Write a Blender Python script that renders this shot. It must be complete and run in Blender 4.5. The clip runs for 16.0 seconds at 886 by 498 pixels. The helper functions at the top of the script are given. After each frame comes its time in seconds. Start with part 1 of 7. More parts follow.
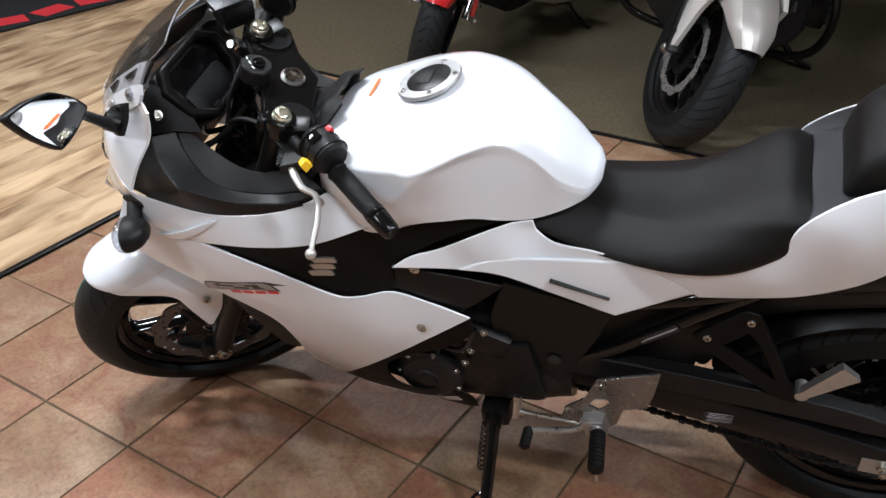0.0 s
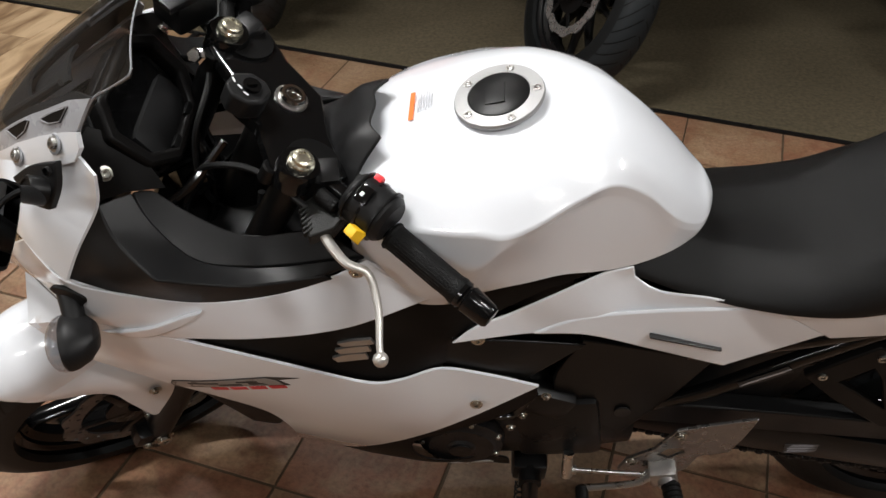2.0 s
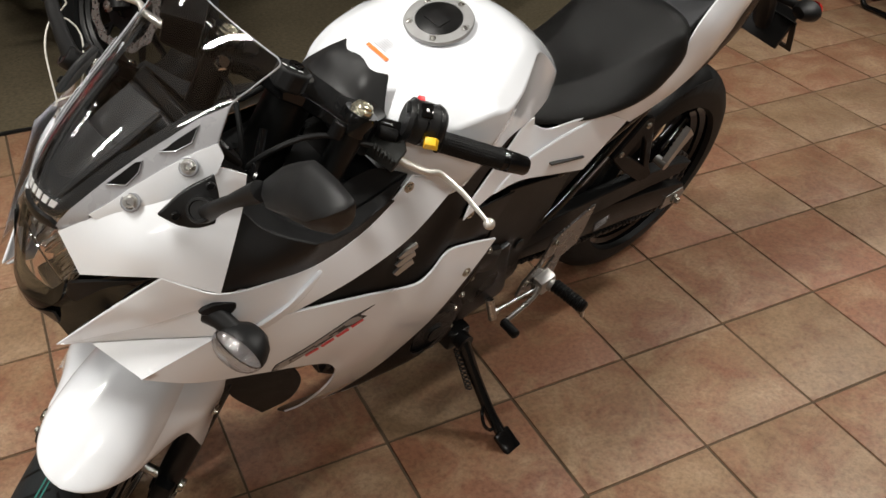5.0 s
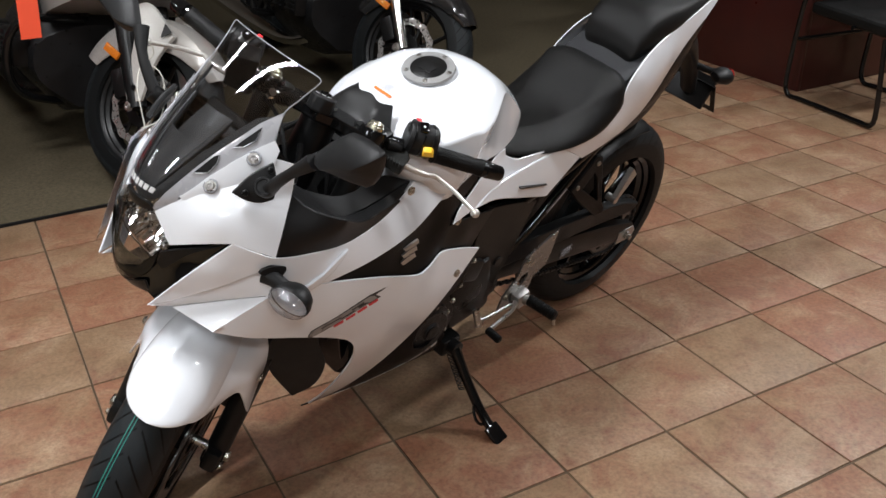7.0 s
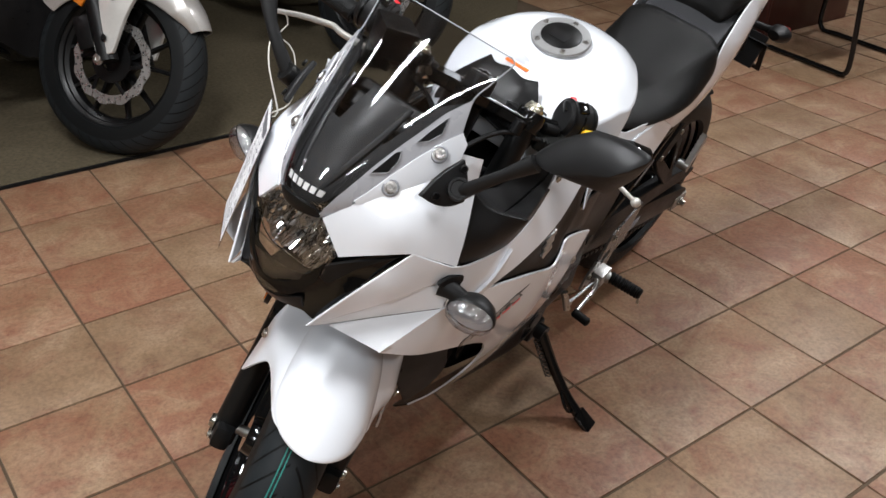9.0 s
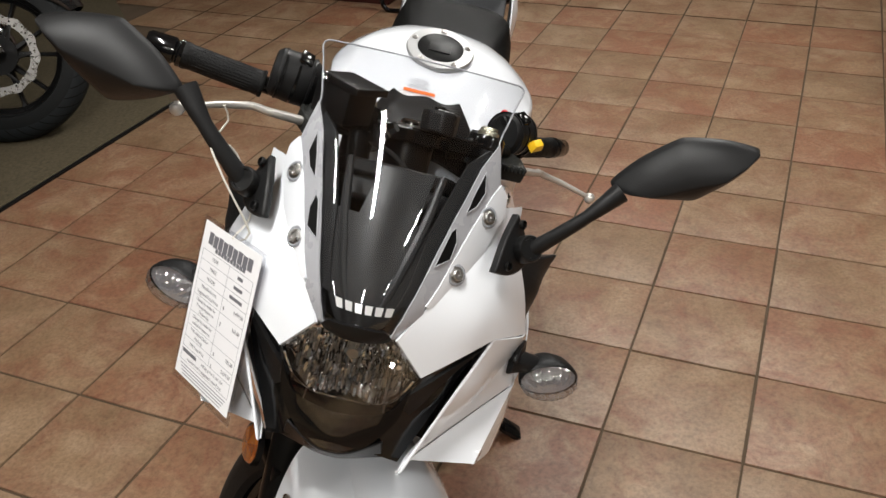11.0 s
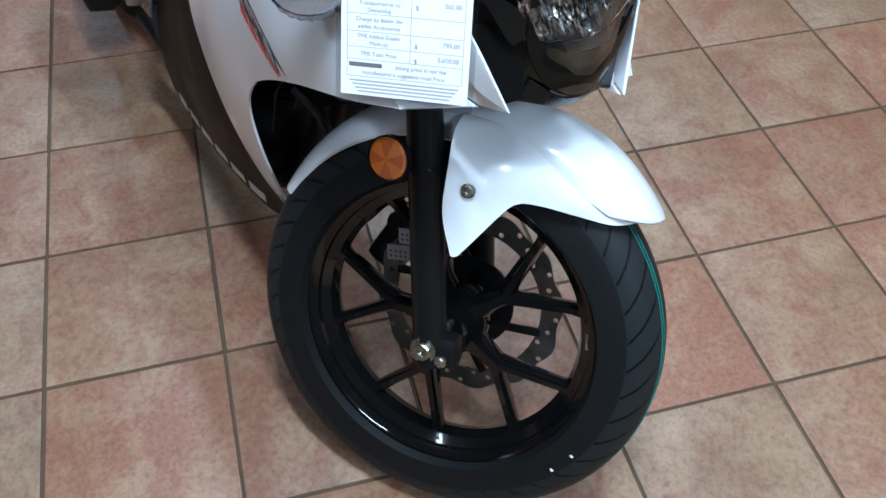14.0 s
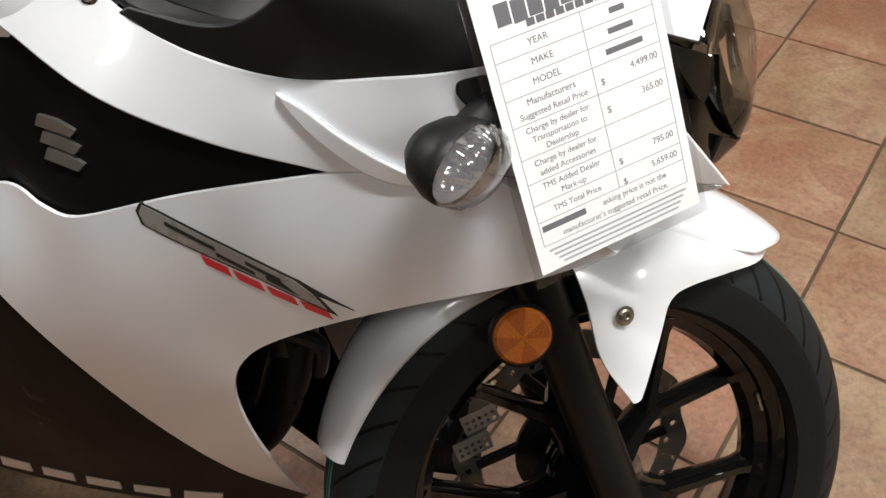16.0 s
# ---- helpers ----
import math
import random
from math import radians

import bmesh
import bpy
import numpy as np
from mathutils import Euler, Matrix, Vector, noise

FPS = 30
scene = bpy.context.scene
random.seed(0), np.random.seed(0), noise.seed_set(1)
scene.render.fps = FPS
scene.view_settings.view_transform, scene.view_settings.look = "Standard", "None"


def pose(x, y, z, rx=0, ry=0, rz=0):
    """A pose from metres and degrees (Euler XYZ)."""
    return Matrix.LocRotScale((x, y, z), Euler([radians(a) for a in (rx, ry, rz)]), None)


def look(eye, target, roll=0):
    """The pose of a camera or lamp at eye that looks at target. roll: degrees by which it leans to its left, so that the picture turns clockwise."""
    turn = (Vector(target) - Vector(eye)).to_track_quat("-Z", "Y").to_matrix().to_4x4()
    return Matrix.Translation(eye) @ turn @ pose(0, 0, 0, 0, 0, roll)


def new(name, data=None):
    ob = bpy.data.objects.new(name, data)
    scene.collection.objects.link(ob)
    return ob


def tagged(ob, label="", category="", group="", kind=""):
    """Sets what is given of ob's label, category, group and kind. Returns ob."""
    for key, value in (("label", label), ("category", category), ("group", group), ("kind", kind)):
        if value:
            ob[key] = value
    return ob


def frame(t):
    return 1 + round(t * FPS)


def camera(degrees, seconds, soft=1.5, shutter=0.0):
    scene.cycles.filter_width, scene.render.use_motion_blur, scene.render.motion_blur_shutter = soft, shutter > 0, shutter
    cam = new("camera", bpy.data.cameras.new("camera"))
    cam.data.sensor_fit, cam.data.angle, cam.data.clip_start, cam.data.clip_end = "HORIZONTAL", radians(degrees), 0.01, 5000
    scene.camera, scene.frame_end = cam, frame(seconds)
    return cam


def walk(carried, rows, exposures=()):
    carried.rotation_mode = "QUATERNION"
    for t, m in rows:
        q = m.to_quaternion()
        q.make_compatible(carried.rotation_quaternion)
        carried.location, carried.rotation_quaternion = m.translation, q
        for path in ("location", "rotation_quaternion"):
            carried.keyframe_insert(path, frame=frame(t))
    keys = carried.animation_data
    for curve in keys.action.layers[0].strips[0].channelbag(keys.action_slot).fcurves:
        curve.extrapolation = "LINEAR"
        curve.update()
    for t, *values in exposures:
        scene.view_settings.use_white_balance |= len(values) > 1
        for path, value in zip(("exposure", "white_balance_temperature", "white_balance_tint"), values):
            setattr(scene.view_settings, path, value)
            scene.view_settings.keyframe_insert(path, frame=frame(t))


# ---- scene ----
cam = camera(52.5, 16.0)
PATH = [
    (0, (-0.028, 0.057, 1.461), (-0.995, 1.465, 0.419), -2.2),
    (0.5, (-0.181, 0.102, 1.454), (-1.036, 1.544, 0.363), -2.3),
    (1, (-0.346, 0.124, 1.453), (-1.069, 1.609, 0.324), -1.5),
    (1.5, (-0.473, 0.167, 1.439), (-1.073, 1.688, 0.288), 0.9),
    (2, (-0.598, 0.25, 1.436), (-1.067, 1.778, 0.233), 1.8),
    (2.5, (-0.675, 0.283, 1.432), (-0.948, 1.794, 0.151), 1.2),
    (3, (-0.817, 0.256, 1.437), (-0.815, 1.751, 0.108), 0.6),
    (3.5, (-0.953, 0.207, 1.441), (-0.729, 1.678, 0.105), 0.2),
    (4, (-1.075, 0.119, 1.451), (-0.704, 1.618, 0.179), -0.5),
    (4.5, (-1.224, 0.019, 1.472), (-0.686, 1.519, 0.264), -0.1),
    (5, (-1.423, -0.015, 1.454), (-0.686, 1.443, 0.3), 0.9),
    (5.2, (-1.501, -0.028, 1.458), (-0.71, 1.416, 0.323), 1.4),
    (7.3, (-1.692, -0.408, 1.44), (-0.83, 1.157, 0.541), -0.4),
    (7.5, (-1.722, -0.365, 1.444), (-0.863, 1.192, 0.528), 0.0),
    (8, (-1.851, -0.189, 1.455), (-0.956, 1.319, 0.493), 0.2),
    (8.5, (-1.939, -0.072, 1.455), (-0.95, 1.35, 0.456), 1.3),
    (9, (-1.964, 0.049, 1.444), (-0.914, 1.402, 0.41), 2.6),
    (9.2, (-1.978, 0.108, 1.444), (-0.894, 1.427, 0.4), 2.8),
    (11.3, (-2.187, 0.708, 1.431), (-0.601, 1.262, 0.345), -3.0),
    (11.5, (-2.231, 0.74, 1.423), (-0.646, 1.234, 0.308), -3.2),
    (12, (-2.361, 0.826, 1.413), (-0.824, 1.191, 0.186), -2.9),
    (12.5, (-2.417, 0.957, 1.388), (-0.939, 1.12, 0.052), -0.6),
    (13, (-2.429, 1.166, 1.367), (-1.021, 1.101, -0.051), 0.4),
    (13.5, (-2.367, 1.298, 1.35), (-1.039, 1.072, -0.128), 1.5),
    (14, (-2.2, 1.422, 1.334), (-0.943, 1.052, -0.177), 1.6),
    (14.5, (-2.066, 1.504, 1.302), (-0.899, 0.971, -0.232), 1.1),
    (14.8, (-1.984, 1.545, 1.26), (-0.873, 0.907, -0.275), -0.2),
    (15, (-1.916, 1.598, 1.244), (-0.845, 0.865, -0.277), -1.8),
    (15.5, (-1.767, 1.7, 1.206), (-0.811, 0.693, -0.233), -2.7),
    (16, (-1.647, 1.716, 1.175), (-0.803, 0.557, -0.219), -2.7),
]
walk(cam, [(t, look(eye, target, roll)) for t, eye, target, roll in PATH],
     exposures=[(0, .08, 6050, 10), (1.0, -.15, 6250, 10), (1.6, -.21, 6500, 10), (2.5, -.62, 6850, 10), (3.6, -.47, 7050, 9), (5.0, -.34, 7000, 9), (7.5, -.17, 6300, 10), (9.0, -.24, 6350, 10),
                (11.5, -.40, 6850, 9), (12.0, -.33, 6700, 9), (12.5, -.41, 6500, 9), (13.0, .08, 5850, 5), (13.5, .56, 5050, 1), (13.95, .04, 4950, 0), (14.5, -.25, 6150, 6), (15.5, -.34, 6850, 9), (16.0, -.17, 6800, 9)])


# ---------------------------------------------------------------- light
world = bpy.data.worlds.new("showroom_dark")
world.use_nodes = True
scene.world = world
world.node_tree.nodes["Background"].inputs[0].default_value = (0.055, 0.05, 0.045, 1)
world.node_tree.nodes["Background"].inputs[1].default_value = 0.1

CEIL = 3.3
# tube fixtures: x, y, turn (degrees), length, watts
# the fixtures at x > 0 are unseen, added to brighten tail and rear floor
TUBES = [(-1.97, 1.20, 23, 1.1, 114), (-4.7, -0.1, 6, 1.1, 100), (-5.0, 3.95, -6, 1.1, 36), (-3.9, -3.1, 6, 1.0, 30), (1.7, 1.0, 10, 1.0, 98),
         (-2.1, 3.6, 0, 0.6, 20), (-1.95, -2.2, 2, 0.7, 56), (3.6, 2.6, 10, 1.0, 42), (0.9, -0.5, 6, 0.9, 32)]
for lx, ly, turn, length, watts in TUBES:
    lamp = bpy.data.lights.new("tube_glow", "AREA")
    lamp.shape, lamp.size, lamp.size_y, lamp.energy, lamp.color = "RECTANGLE", length, 0.14, watts, (0.965, 0.975, 0.985)
    new("tube_glow", lamp).matrix_world = pose(lx, ly, CEIL - 0.085, 0, 0, turn)


# ---------------------------------------------------------------- materials
def node_mat(name, base=(0.5, 0.5, 0.5), rough=0.5, metal=0.0, coat=0.0, coat_rough=0.05, spec=0.5):
    m = bpy.data.materials.new(name)
    m.use_nodes = True
    b = m.node_tree.nodes["Principled BSDF"]
    b.inputs["Base Color"].default_value = (*base, 1)
    b.inputs["Roughness"].default_value = rough
    b.inputs["Metallic"].default_value = metal
    b.inputs["Coat Weight"].default_value = coat
    b.inputs["Coat Roughness"].default_value = coat_rough
    b.inputs["Specular IOR Level"].default_value = spec
    return m, m.node_tree.nodes, m.node_tree.links, b


def vary(name, base, other, rough=0.5, scale=30.0, bump=0.0, bump_scale=400.0, metal=0.0, coat=0.0, rough_var=0.08, space="Object", spec=0.5, coat_rough=0.05):
    """A surface of two mixed tones at one scale, with fine relief and uneven gloss at another."""
    m, n, l, b = node_mat(name, base, rough, metal, coat, coat_rough, spec)
    tc = n.new("ShaderNodeTexCoord")
    a = n.new("ShaderNodeTexNoise")
    a.inputs["Scale"].default_value, a.inputs["Detail"].default_value = scale, 6
    l.new(tc.outputs[space], a.inputs["Vector"])
    mix = n.new("ShaderNodeMix")
    mix.data_type = "RGBA"
    mix.inputs[6].default_value, mix.inputs[7].default_value = (*base, 1), (*other, 1)
    l.new(a.outputs["Fac"], mix.inputs[0])
    l.new(mix.outputs[2], b.inputs["Base Color"])
    r = n.new("ShaderNodeMapRange")
    r.inputs[1].default_value, r.inputs[2].default_value = 0.3, 0.7
    r.inputs[3].default_value, r.inputs[4].default_value = max(rough - rough_var, 0.02), rough + rough_var
    l.new(a.outputs["Fac"], r.inputs[0])
    l.new(r.outputs[0], b.inputs["Roughness"])
    if bump:
        f = n.new("ShaderNodeTexNoise")
        f.inputs["Scale"].default_value, f.inputs["Detail"].default_value = bump_scale, 3
        l.new(tc.outputs[space], f.inputs["Vector"])
        bp = n.new("ShaderNodeBump")
        bp.inputs["Strength"].default_value, bp.inputs["Distance"].default_value = bump, 0.002
        l.new(f.outputs["Fac"], bp.inputs["Height"])
        l.new(bp.outputs[0], b.inputs["Normal"])
    return m


def ramp(n, stops):
    r = n.new("ShaderNodeValToRGB")
    e = r.color_ramp.elements
    while len(e) < len(stops):
        e.new(0.5)
    for k, (p, c) in zip(e, stops):
        k.position, k.color = p, (*c, 1)
    return r


def tile_mat():
    m, n, l, b = node_mat("terracotta_tile", rough=0.42)
    geo, info = n.new("ShaderNodeNewGeometry"), n.new("ShaderNodeObjectInfo")
    shift = n.new("ShaderNodeVectorMath")
    shift.operation = "MULTIPLY_ADD"
    l.new(info.outputs["Random"], shift.inputs[0])
    shift.inputs[1].default_value = (37, 17, 9)
    l.new(geo.outputs["Position"], shift.inputs[2])

    def noisy(scale, detail, rough=0.6, bent=0.0):
        t = n.new("ShaderNodeTexNoise")
        t.inputs["Distortion"].default_value = bent
        t.inputs["Scale"].default_value, t.inputs["Detail"].default_value, t.inputs["Roughness"].default_value = scale, detail, rough
        l.new(shift.outputs[0], t.inputs["Vector"])
        return t.outputs["Fac"]

    cloud, fine, patch = noisy(6.0, 6), noisy(95, 5, 0.75), noisy(8, 10, 0.72, 0.9)
    base = ramp(n, [(0.30, (0.184, 0.107, 0.058)), (0.50, (0.259, 0.165, 0.096)), (0.70, (0.337, 0.231, 0.147))])
    l.new(cloud, base.inputs[0])
    lean = n.new("ShaderNodeMath")  # some tiles are rosier than others
    lean.operation = "MULTIPLY_ADD"
    lean.inputs[1].default_value = 0.20
    l.new(info.outputs["Random"], lean.inputs[0])
    l.new(patch, lean.inputs[2])
    spots = ramp(n, [(0.50, (0, 0, 0)), (0.74, (1, 1, 1))])
    l.new(lean.outputs[0], spots.inputs[0])
    red = n.new("ShaderNodeMix")
    red.data_type = "RGBA"
    red.inputs[7].default_value = (0.190, 0.076, 0.042, 1)
    half = n.new("ShaderNodeMath")
    half.operation = "MULTIPLY"
    half.inputs[1].default_value = 0.85
    l.new(spots.outputs[0], half.inputs[0])
    l.new(half.outputs[0], red.inputs[0])
    l.new(base.outputs[0], red.inputs[6])
    grain = n.new("ShaderNodeMix")
    grain.data_type, grain.blend_type = "RGBA", "MULTIPLY"
    grain.inputs[0].default_value = 0.7
    g = ramp(n, [(0.32, (0.50, 0.46, 0.42)), (0.56, (1.06, 1.06, 1.06)), (0.75, (1.22, 1.22, 1.2))])
    l.new(fine, g.inputs[0])
    l.new(red.outputs[2], grain.inputs[6])
    l.new(g.outputs[0], grain.inputs[7])
    tint = n.new("ShaderNodeHueSaturation")
    val = n.new("ShaderNodeMapRange")
    val.inputs[3].default_value, val.inputs[4].default_value = 0.86, 1.1
    l.new(info.outputs["Random"], val.inputs[0])
    l.new(val.outputs[0], tint.inputs["Value"])
    l.new(grain.outputs[2], tint.inputs["Color"])
    l.new(tint.outputs[0], b.inputs["Base Color"])
    rr = n.new("ShaderNodeMapRange")
    rr.inputs[3].default_value, rr.inputs[4].default_value = 0.3, 0.62
    l.new(patch, rr.inputs[0])
    l.new(rr.outputs[0], b.inputs["Roughness"])
    bp = n.new("ShaderNodeBump")
    bp.inputs["Strength"].default_value, bp.inputs["Distance"].default_value = 0.6, 0.004
    slate = n.new("ShaderNodeTexNoise")  # split-slate ridges across each tile
    slate.noise_type = "RIDGED_MULTIFRACTAL"
    slate.inputs["Scale"].default_value, slate.inputs["Detail"].default_value, slate.inputs["Distortion"].default_value = 7.0, 5, 1.2
    l.new(shift.outputs[0], slate.inputs["Vector"])
    both = n.new("ShaderNodeMath")
    both.operation = "MULTIPLY_ADD"
    both.inputs[1].default_value = 0.35
    l.new(slate.outputs[0], both.inputs[0])
    l.new(patch, both.inputs[2])
    l.new(both.outputs[0], bp.inputs["Height"])
    l.new(bp.outputs[0], b.inputs["Normal"])
    return m


def wood_mat():
    m, n, l, b = node_mat("plank_vinyl", rough=0.38)
    geo, info = n.new("ShaderNodeNewGeometry"), n.new("ShaderNodeObjectInfo")
    shift = n.new("ShaderNodeVectorMath")
    shift.operation = "MULTIPLY_ADD"
    l.new(info.outputs["Random"], shift.inputs[0])
    shift.inputs[1].default_value = (31, 23, 5)
    l.new(geo.outputs["Position"], shift.inputs[2])
    mp = n.new("ShaderNodeMapping")
    mp.inputs["Scale"].default_value = (13, 3.4, 1)
    l.new(shift.outputs[0], mp.inputs[0])
    t = n.new("ShaderNodeTexNoise")
    t.inputs["Scale"].default_value, t.inputs["Detail"].default_value, t.inputs["Distortion"].default_value = 1.0, 8, 0.6
    l.new(mp.outputs[0], t.inputs["Vector"])
    c = ramp(n, [(0.34, (0.20, 0.118, 0.060)), (0.48, (0.37, 0.250, 0.142)), (0.64, (0.52, 0.372, 0.226))])
    l.new(t.outputs["Fac"], c.inputs[0])
    tint = n.new("ShaderNodeHueSaturation")
    val = n.new("ShaderNodeMapRange")
    val.inputs[3].default_value, val.inputs[4].default_value = 0.86, 1.12
    l.new(info.outputs["Random"], val.inputs[0])
    l.new(val.outputs[0], tint.inputs["Value"])
    l.new(c.outputs[0], tint.inputs["Color"])
    l.new(tint.outputs[0], b.inputs["Base Color"])
    return m


def rubber_mat(name, grooves):
    """Tyre rubber; slanted tread cuts laid out round the tyre by its own unwrapped strip."""
    m, n, l, b = node_mat(name, (0.011, 0.0125, 0.0125), 0.52)
    tc = n.new("ShaderNodeTexCoord")
    sep = n.new("ShaderNodeSeparateXYZ")
    l.new(tc.outputs["UV"], sep.inputs[0])

    def math_(op, a, c=None):
        k = n.new("ShaderNodeMath")
        k.operation = op
        for i, v in enumerate((a, c)):
            if v is None:
                continue
            if isinstance(v, (int, float)):
                k.inputs[i].default_value = v
            else:
                l.new(v, k.inputs[i])
        return k.outputs[0]

    off = math_("ABSOLUTE", math_("SUBTRACT", sep.outputs[1], 0.5))
    along = math_("MULTIPLY", sep.outputs[0], grooves)
    saw = math_("FRACT", math_("ADD", along, math_("MULTIPLY", off, 5.2)))
    cut = math_("LESS_THAN", saw, 0.12)
    zone = math_("MULTIPLY", math_("LESS_THAN", off, 0.33), math_("GREATER_THAN", off, 0.02))
    deep = math_("MULTIPLY", cut, zone)
    noise_ = n.new("ShaderNodeTexNoise")
    noise_.inputs["Scale"].default_value = 350
    l.new(tc.outputs["Object"], noise_.inputs["Vector"])
    h = math_("SUBTRACT", math_("MULTIPLY", noise_.outputs["Fac"], 0.12), deep)
    bp = n.new("ShaderNodeBump")
    bp.inputs["Strength"].default_value, bp.inputs["Distance"].default_value = 0.9, 0.004
    l.new(h, bp.inputs["Height"])
    l.new(bp.outputs[0], b.inputs["Normal"])
    b.inputs["Specular IOR Level"].default_value = 0.16
    mix = n.new("ShaderNodeMix")
    mix.data_type = "RGBA"
    tread = n.new("ShaderNodeMix")
    tread.data_type = "RGBA"
    tread.inputs[6].default_value, tread.inputs[7].default_value = (0.0062, 0.0070, 0.0073, 1), (0.0135, 0.0158, 0.0172, 1)
    l.new(math_("LESS_THAN", off, 0.335), tread.inputs[0])
    l.new(tread.outputs[2], mix.inputs[6])
    # the shade inside the tread cuts is painted in as near black
    mix.inputs[7].default_value = (0.0012, 0.0012, 0.0012, 1)
    l.new(deep, mix.inputs[0])
    l.new(mix.outputs[2], b.inputs["Base Color"])
    return m


def clear_mat(name, tint, rough=0.02, gloss=0.06, most=0.85):
    """Thin clear plastic: see-through, with a sheen that grows towards grazing angles."""
    m, n, l, b = node_mat(name)
    n.remove(b)
    out = n["Material Output"]
    tr, gl, lw, mx = n.new("ShaderNodeBsdfTransparent"), n.new("ShaderNodeBsdfGlossy"), n.new("ShaderNodeLayerWeight"), n.new("ShaderNodeMixShader")
    tr.inputs[0].default_value = (*tint, 1)
    gl.inputs["Roughness"].default_value = rough
    pw, mr = n.new("ShaderNodeMath"), n.new("ShaderNodeMapRange")
    pw.operation = "POWER"
    pw.inputs[1].default_value = 4.0
    mr.inputs[3].default_value, mr.inputs[4].default_value = gloss, most
    lw.inputs[0].default_value = 0.5
    l.new(lw.outputs["Facing"], pw.inputs[0])
    l.new(pw.outputs[0], mr.inputs[0])
    l.new(mr.outputs[0], mx.inputs[0])
    l.new(tr.outputs[0], mx.inputs[1])
    l.new(gl.outputs[0], mx.inputs[2])
    l.new(mx.outputs[0], out.inputs[0])
    return m


def glow_mat(name, colour, power):
    m, n, l, b = node_mat(name, (0.8, 0.8, 0.8))
    b.inputs["Emission Color"].default_value = (*colour, 1)
    b.inputs["Emission Strength"].default_value = power
    return m


def pearl_mat():
    m = vary("pearl_white_paint", (0.785, 0.808, 0.845), (0.75, 0.775, 0.815), 0.22, 900, 0.0, coat=1.0, rough_var=0.04, coat_rough=0.03)
    return m


WHITE = pearl_mat()
MATTE = vary("matte_black_plastic", (0.0075, 0.0075, 0.0078), (0.0105, 0.0105, 0.0108), 0.45, 12, 0.14, 900, spec=0.22)
SATIN = vary("satin_black_plastic", (0.0042, 0.0042, 0.0044), (0.0062, 0.0062, 0.0062), 0.34, 9, 0.1, 700, spec=0.22)
GLOSS = vary("gloss_black_paint", (0.003, 0.003, 0.0033), (0.004, 0.004, 0.004), 0.12, 14, 0.0, coat=0.2, spec=0.3)
CAST = vary("black_cast_metal", (0.006, 0.006, 0.0065), (0.011, 0.011, 0.0115), 0.34, 25, 0.5, 500, spec=0.28)
PANELBLACK = vary("satin_black_panel", (0.0036, 0.0033, 0.0032), (0.0052, 0.0048, 0.0046), 0.40, 10, 0.12, 800, spec=0.10)
BROWNBLACK = vary("dark_bronze_plastic", (0.0062, 0.0047, 0.0042), (0.0090, 0.0070, 0.0063), 0.45, 10, 0.12, 800, spec=0.08)
SEATSKIN = vary("seat_vinyl", (0.0052, 0.0052, 0.0052), (0.0072, 0.0072, 0.0070), 0.38, 8, 0.40, 1300, spec=0.20)
SEATGREY = vary("grey_seat_vinyl", (0.026, 0.027, 0.030), (0.032, 0.033, 0.036), 0.5, 8, 0.6, 1300, spec=0.35)
STEEL = vary("brushed_steel", (0.52, 0.51, 0.49), (0.42, 0.41, 0.40), 0.3, 40, 0.2, 600, metal=1.0)
CHROME = vary("chrome", (0.72, 0.72, 0.71), (0.66, 0.66, 0.66), 0.09, 30, metal=1.0, rough_var=0.03)
ALLOY = vary("cast_aluminium", (0.46, 0.45, 0.43), (0.38, 0.37, 0.36), 0.36, 60, 0.3, 500, metal=0.9)
CAPRING = vary("satin_cap_ring", (0.42, 0.42, 0.42), (0.36, 0.36, 0.36), 0.42, 40, 0.2, 600, metal=0.6)
GUARD = vary("brushed_guard", (0.30, 0.29, 0.28), (0.22, 0.215, 0.21), 0.30, 60, 0.3, 500, metal=0.9)
SILVERLIGHT = vary("pale_silver_paint", (0.56, 0.55, 0.52), (0.50, 0.49, 0.46), 0.3, 500, metal=0.2, coat=0.8)
CAPGOLD = vary("pale_anodised_metal", (0.66, 0.63, 0.50), (0.56, 0.53, 0.42), 0.25, 60, 0.1, 500, metal=0.9)
LEVER = vary("satin_aluminium", (0.60, 0.58, 0.54), (0.52, 0.50, 0.47), 0.36, 40, 0.1, 600, metal=0.6)
ZINC = vary("zinc_bolt", (0.50, 0.48, 0.42), (0.36, 0.35, 0.32), 0.28, 90, metal=1.0)
FACET = vary("lamp_reflector", (0.93, 0.93, 0.92), (0.88, 0.88, 0.87), 0.07, 60, metal=1.0, rough_var=0.03)
DISC = vary("disc_steel", (0.17, 0.168, 0.165), (0.12, 0.118, 0.116), 0.34, 70, 0.2, 400, metal=0.9)
DISCPALE = vary("bright_disc_steel", (0.50, 0.49, 0.47), (0.40, 0.39, 0.38), 0.30, 70, 0.2, 400, metal=0.8)
RUBBER = rubber_mat("tyre_rubber", 40)
GRIPRUB = vary("grip_rubber", (0.0032, 0.0032, 0.0032), (0.0048, 0.0048, 0.0048), 0.5, 30, 0.6, 350, spec=0.16)
TRIMGREY = vary("dark_grey_trim", (0.017, 0.0175, 0.018), (0.022, 0.0225, 0.023), 0.40, 9, 0.1, 900, spec=0.3)
PERCH = vary("cast_perch", (0.012, 0.0125, 0.012), (0.016, 0.0165, 0.015), 0.5, 40, 0.4, 700, spec=0.25)
SCREEN = clear_mat("clear_screen", (0.91, 0.915, 0.925), 0.02, 0.06)
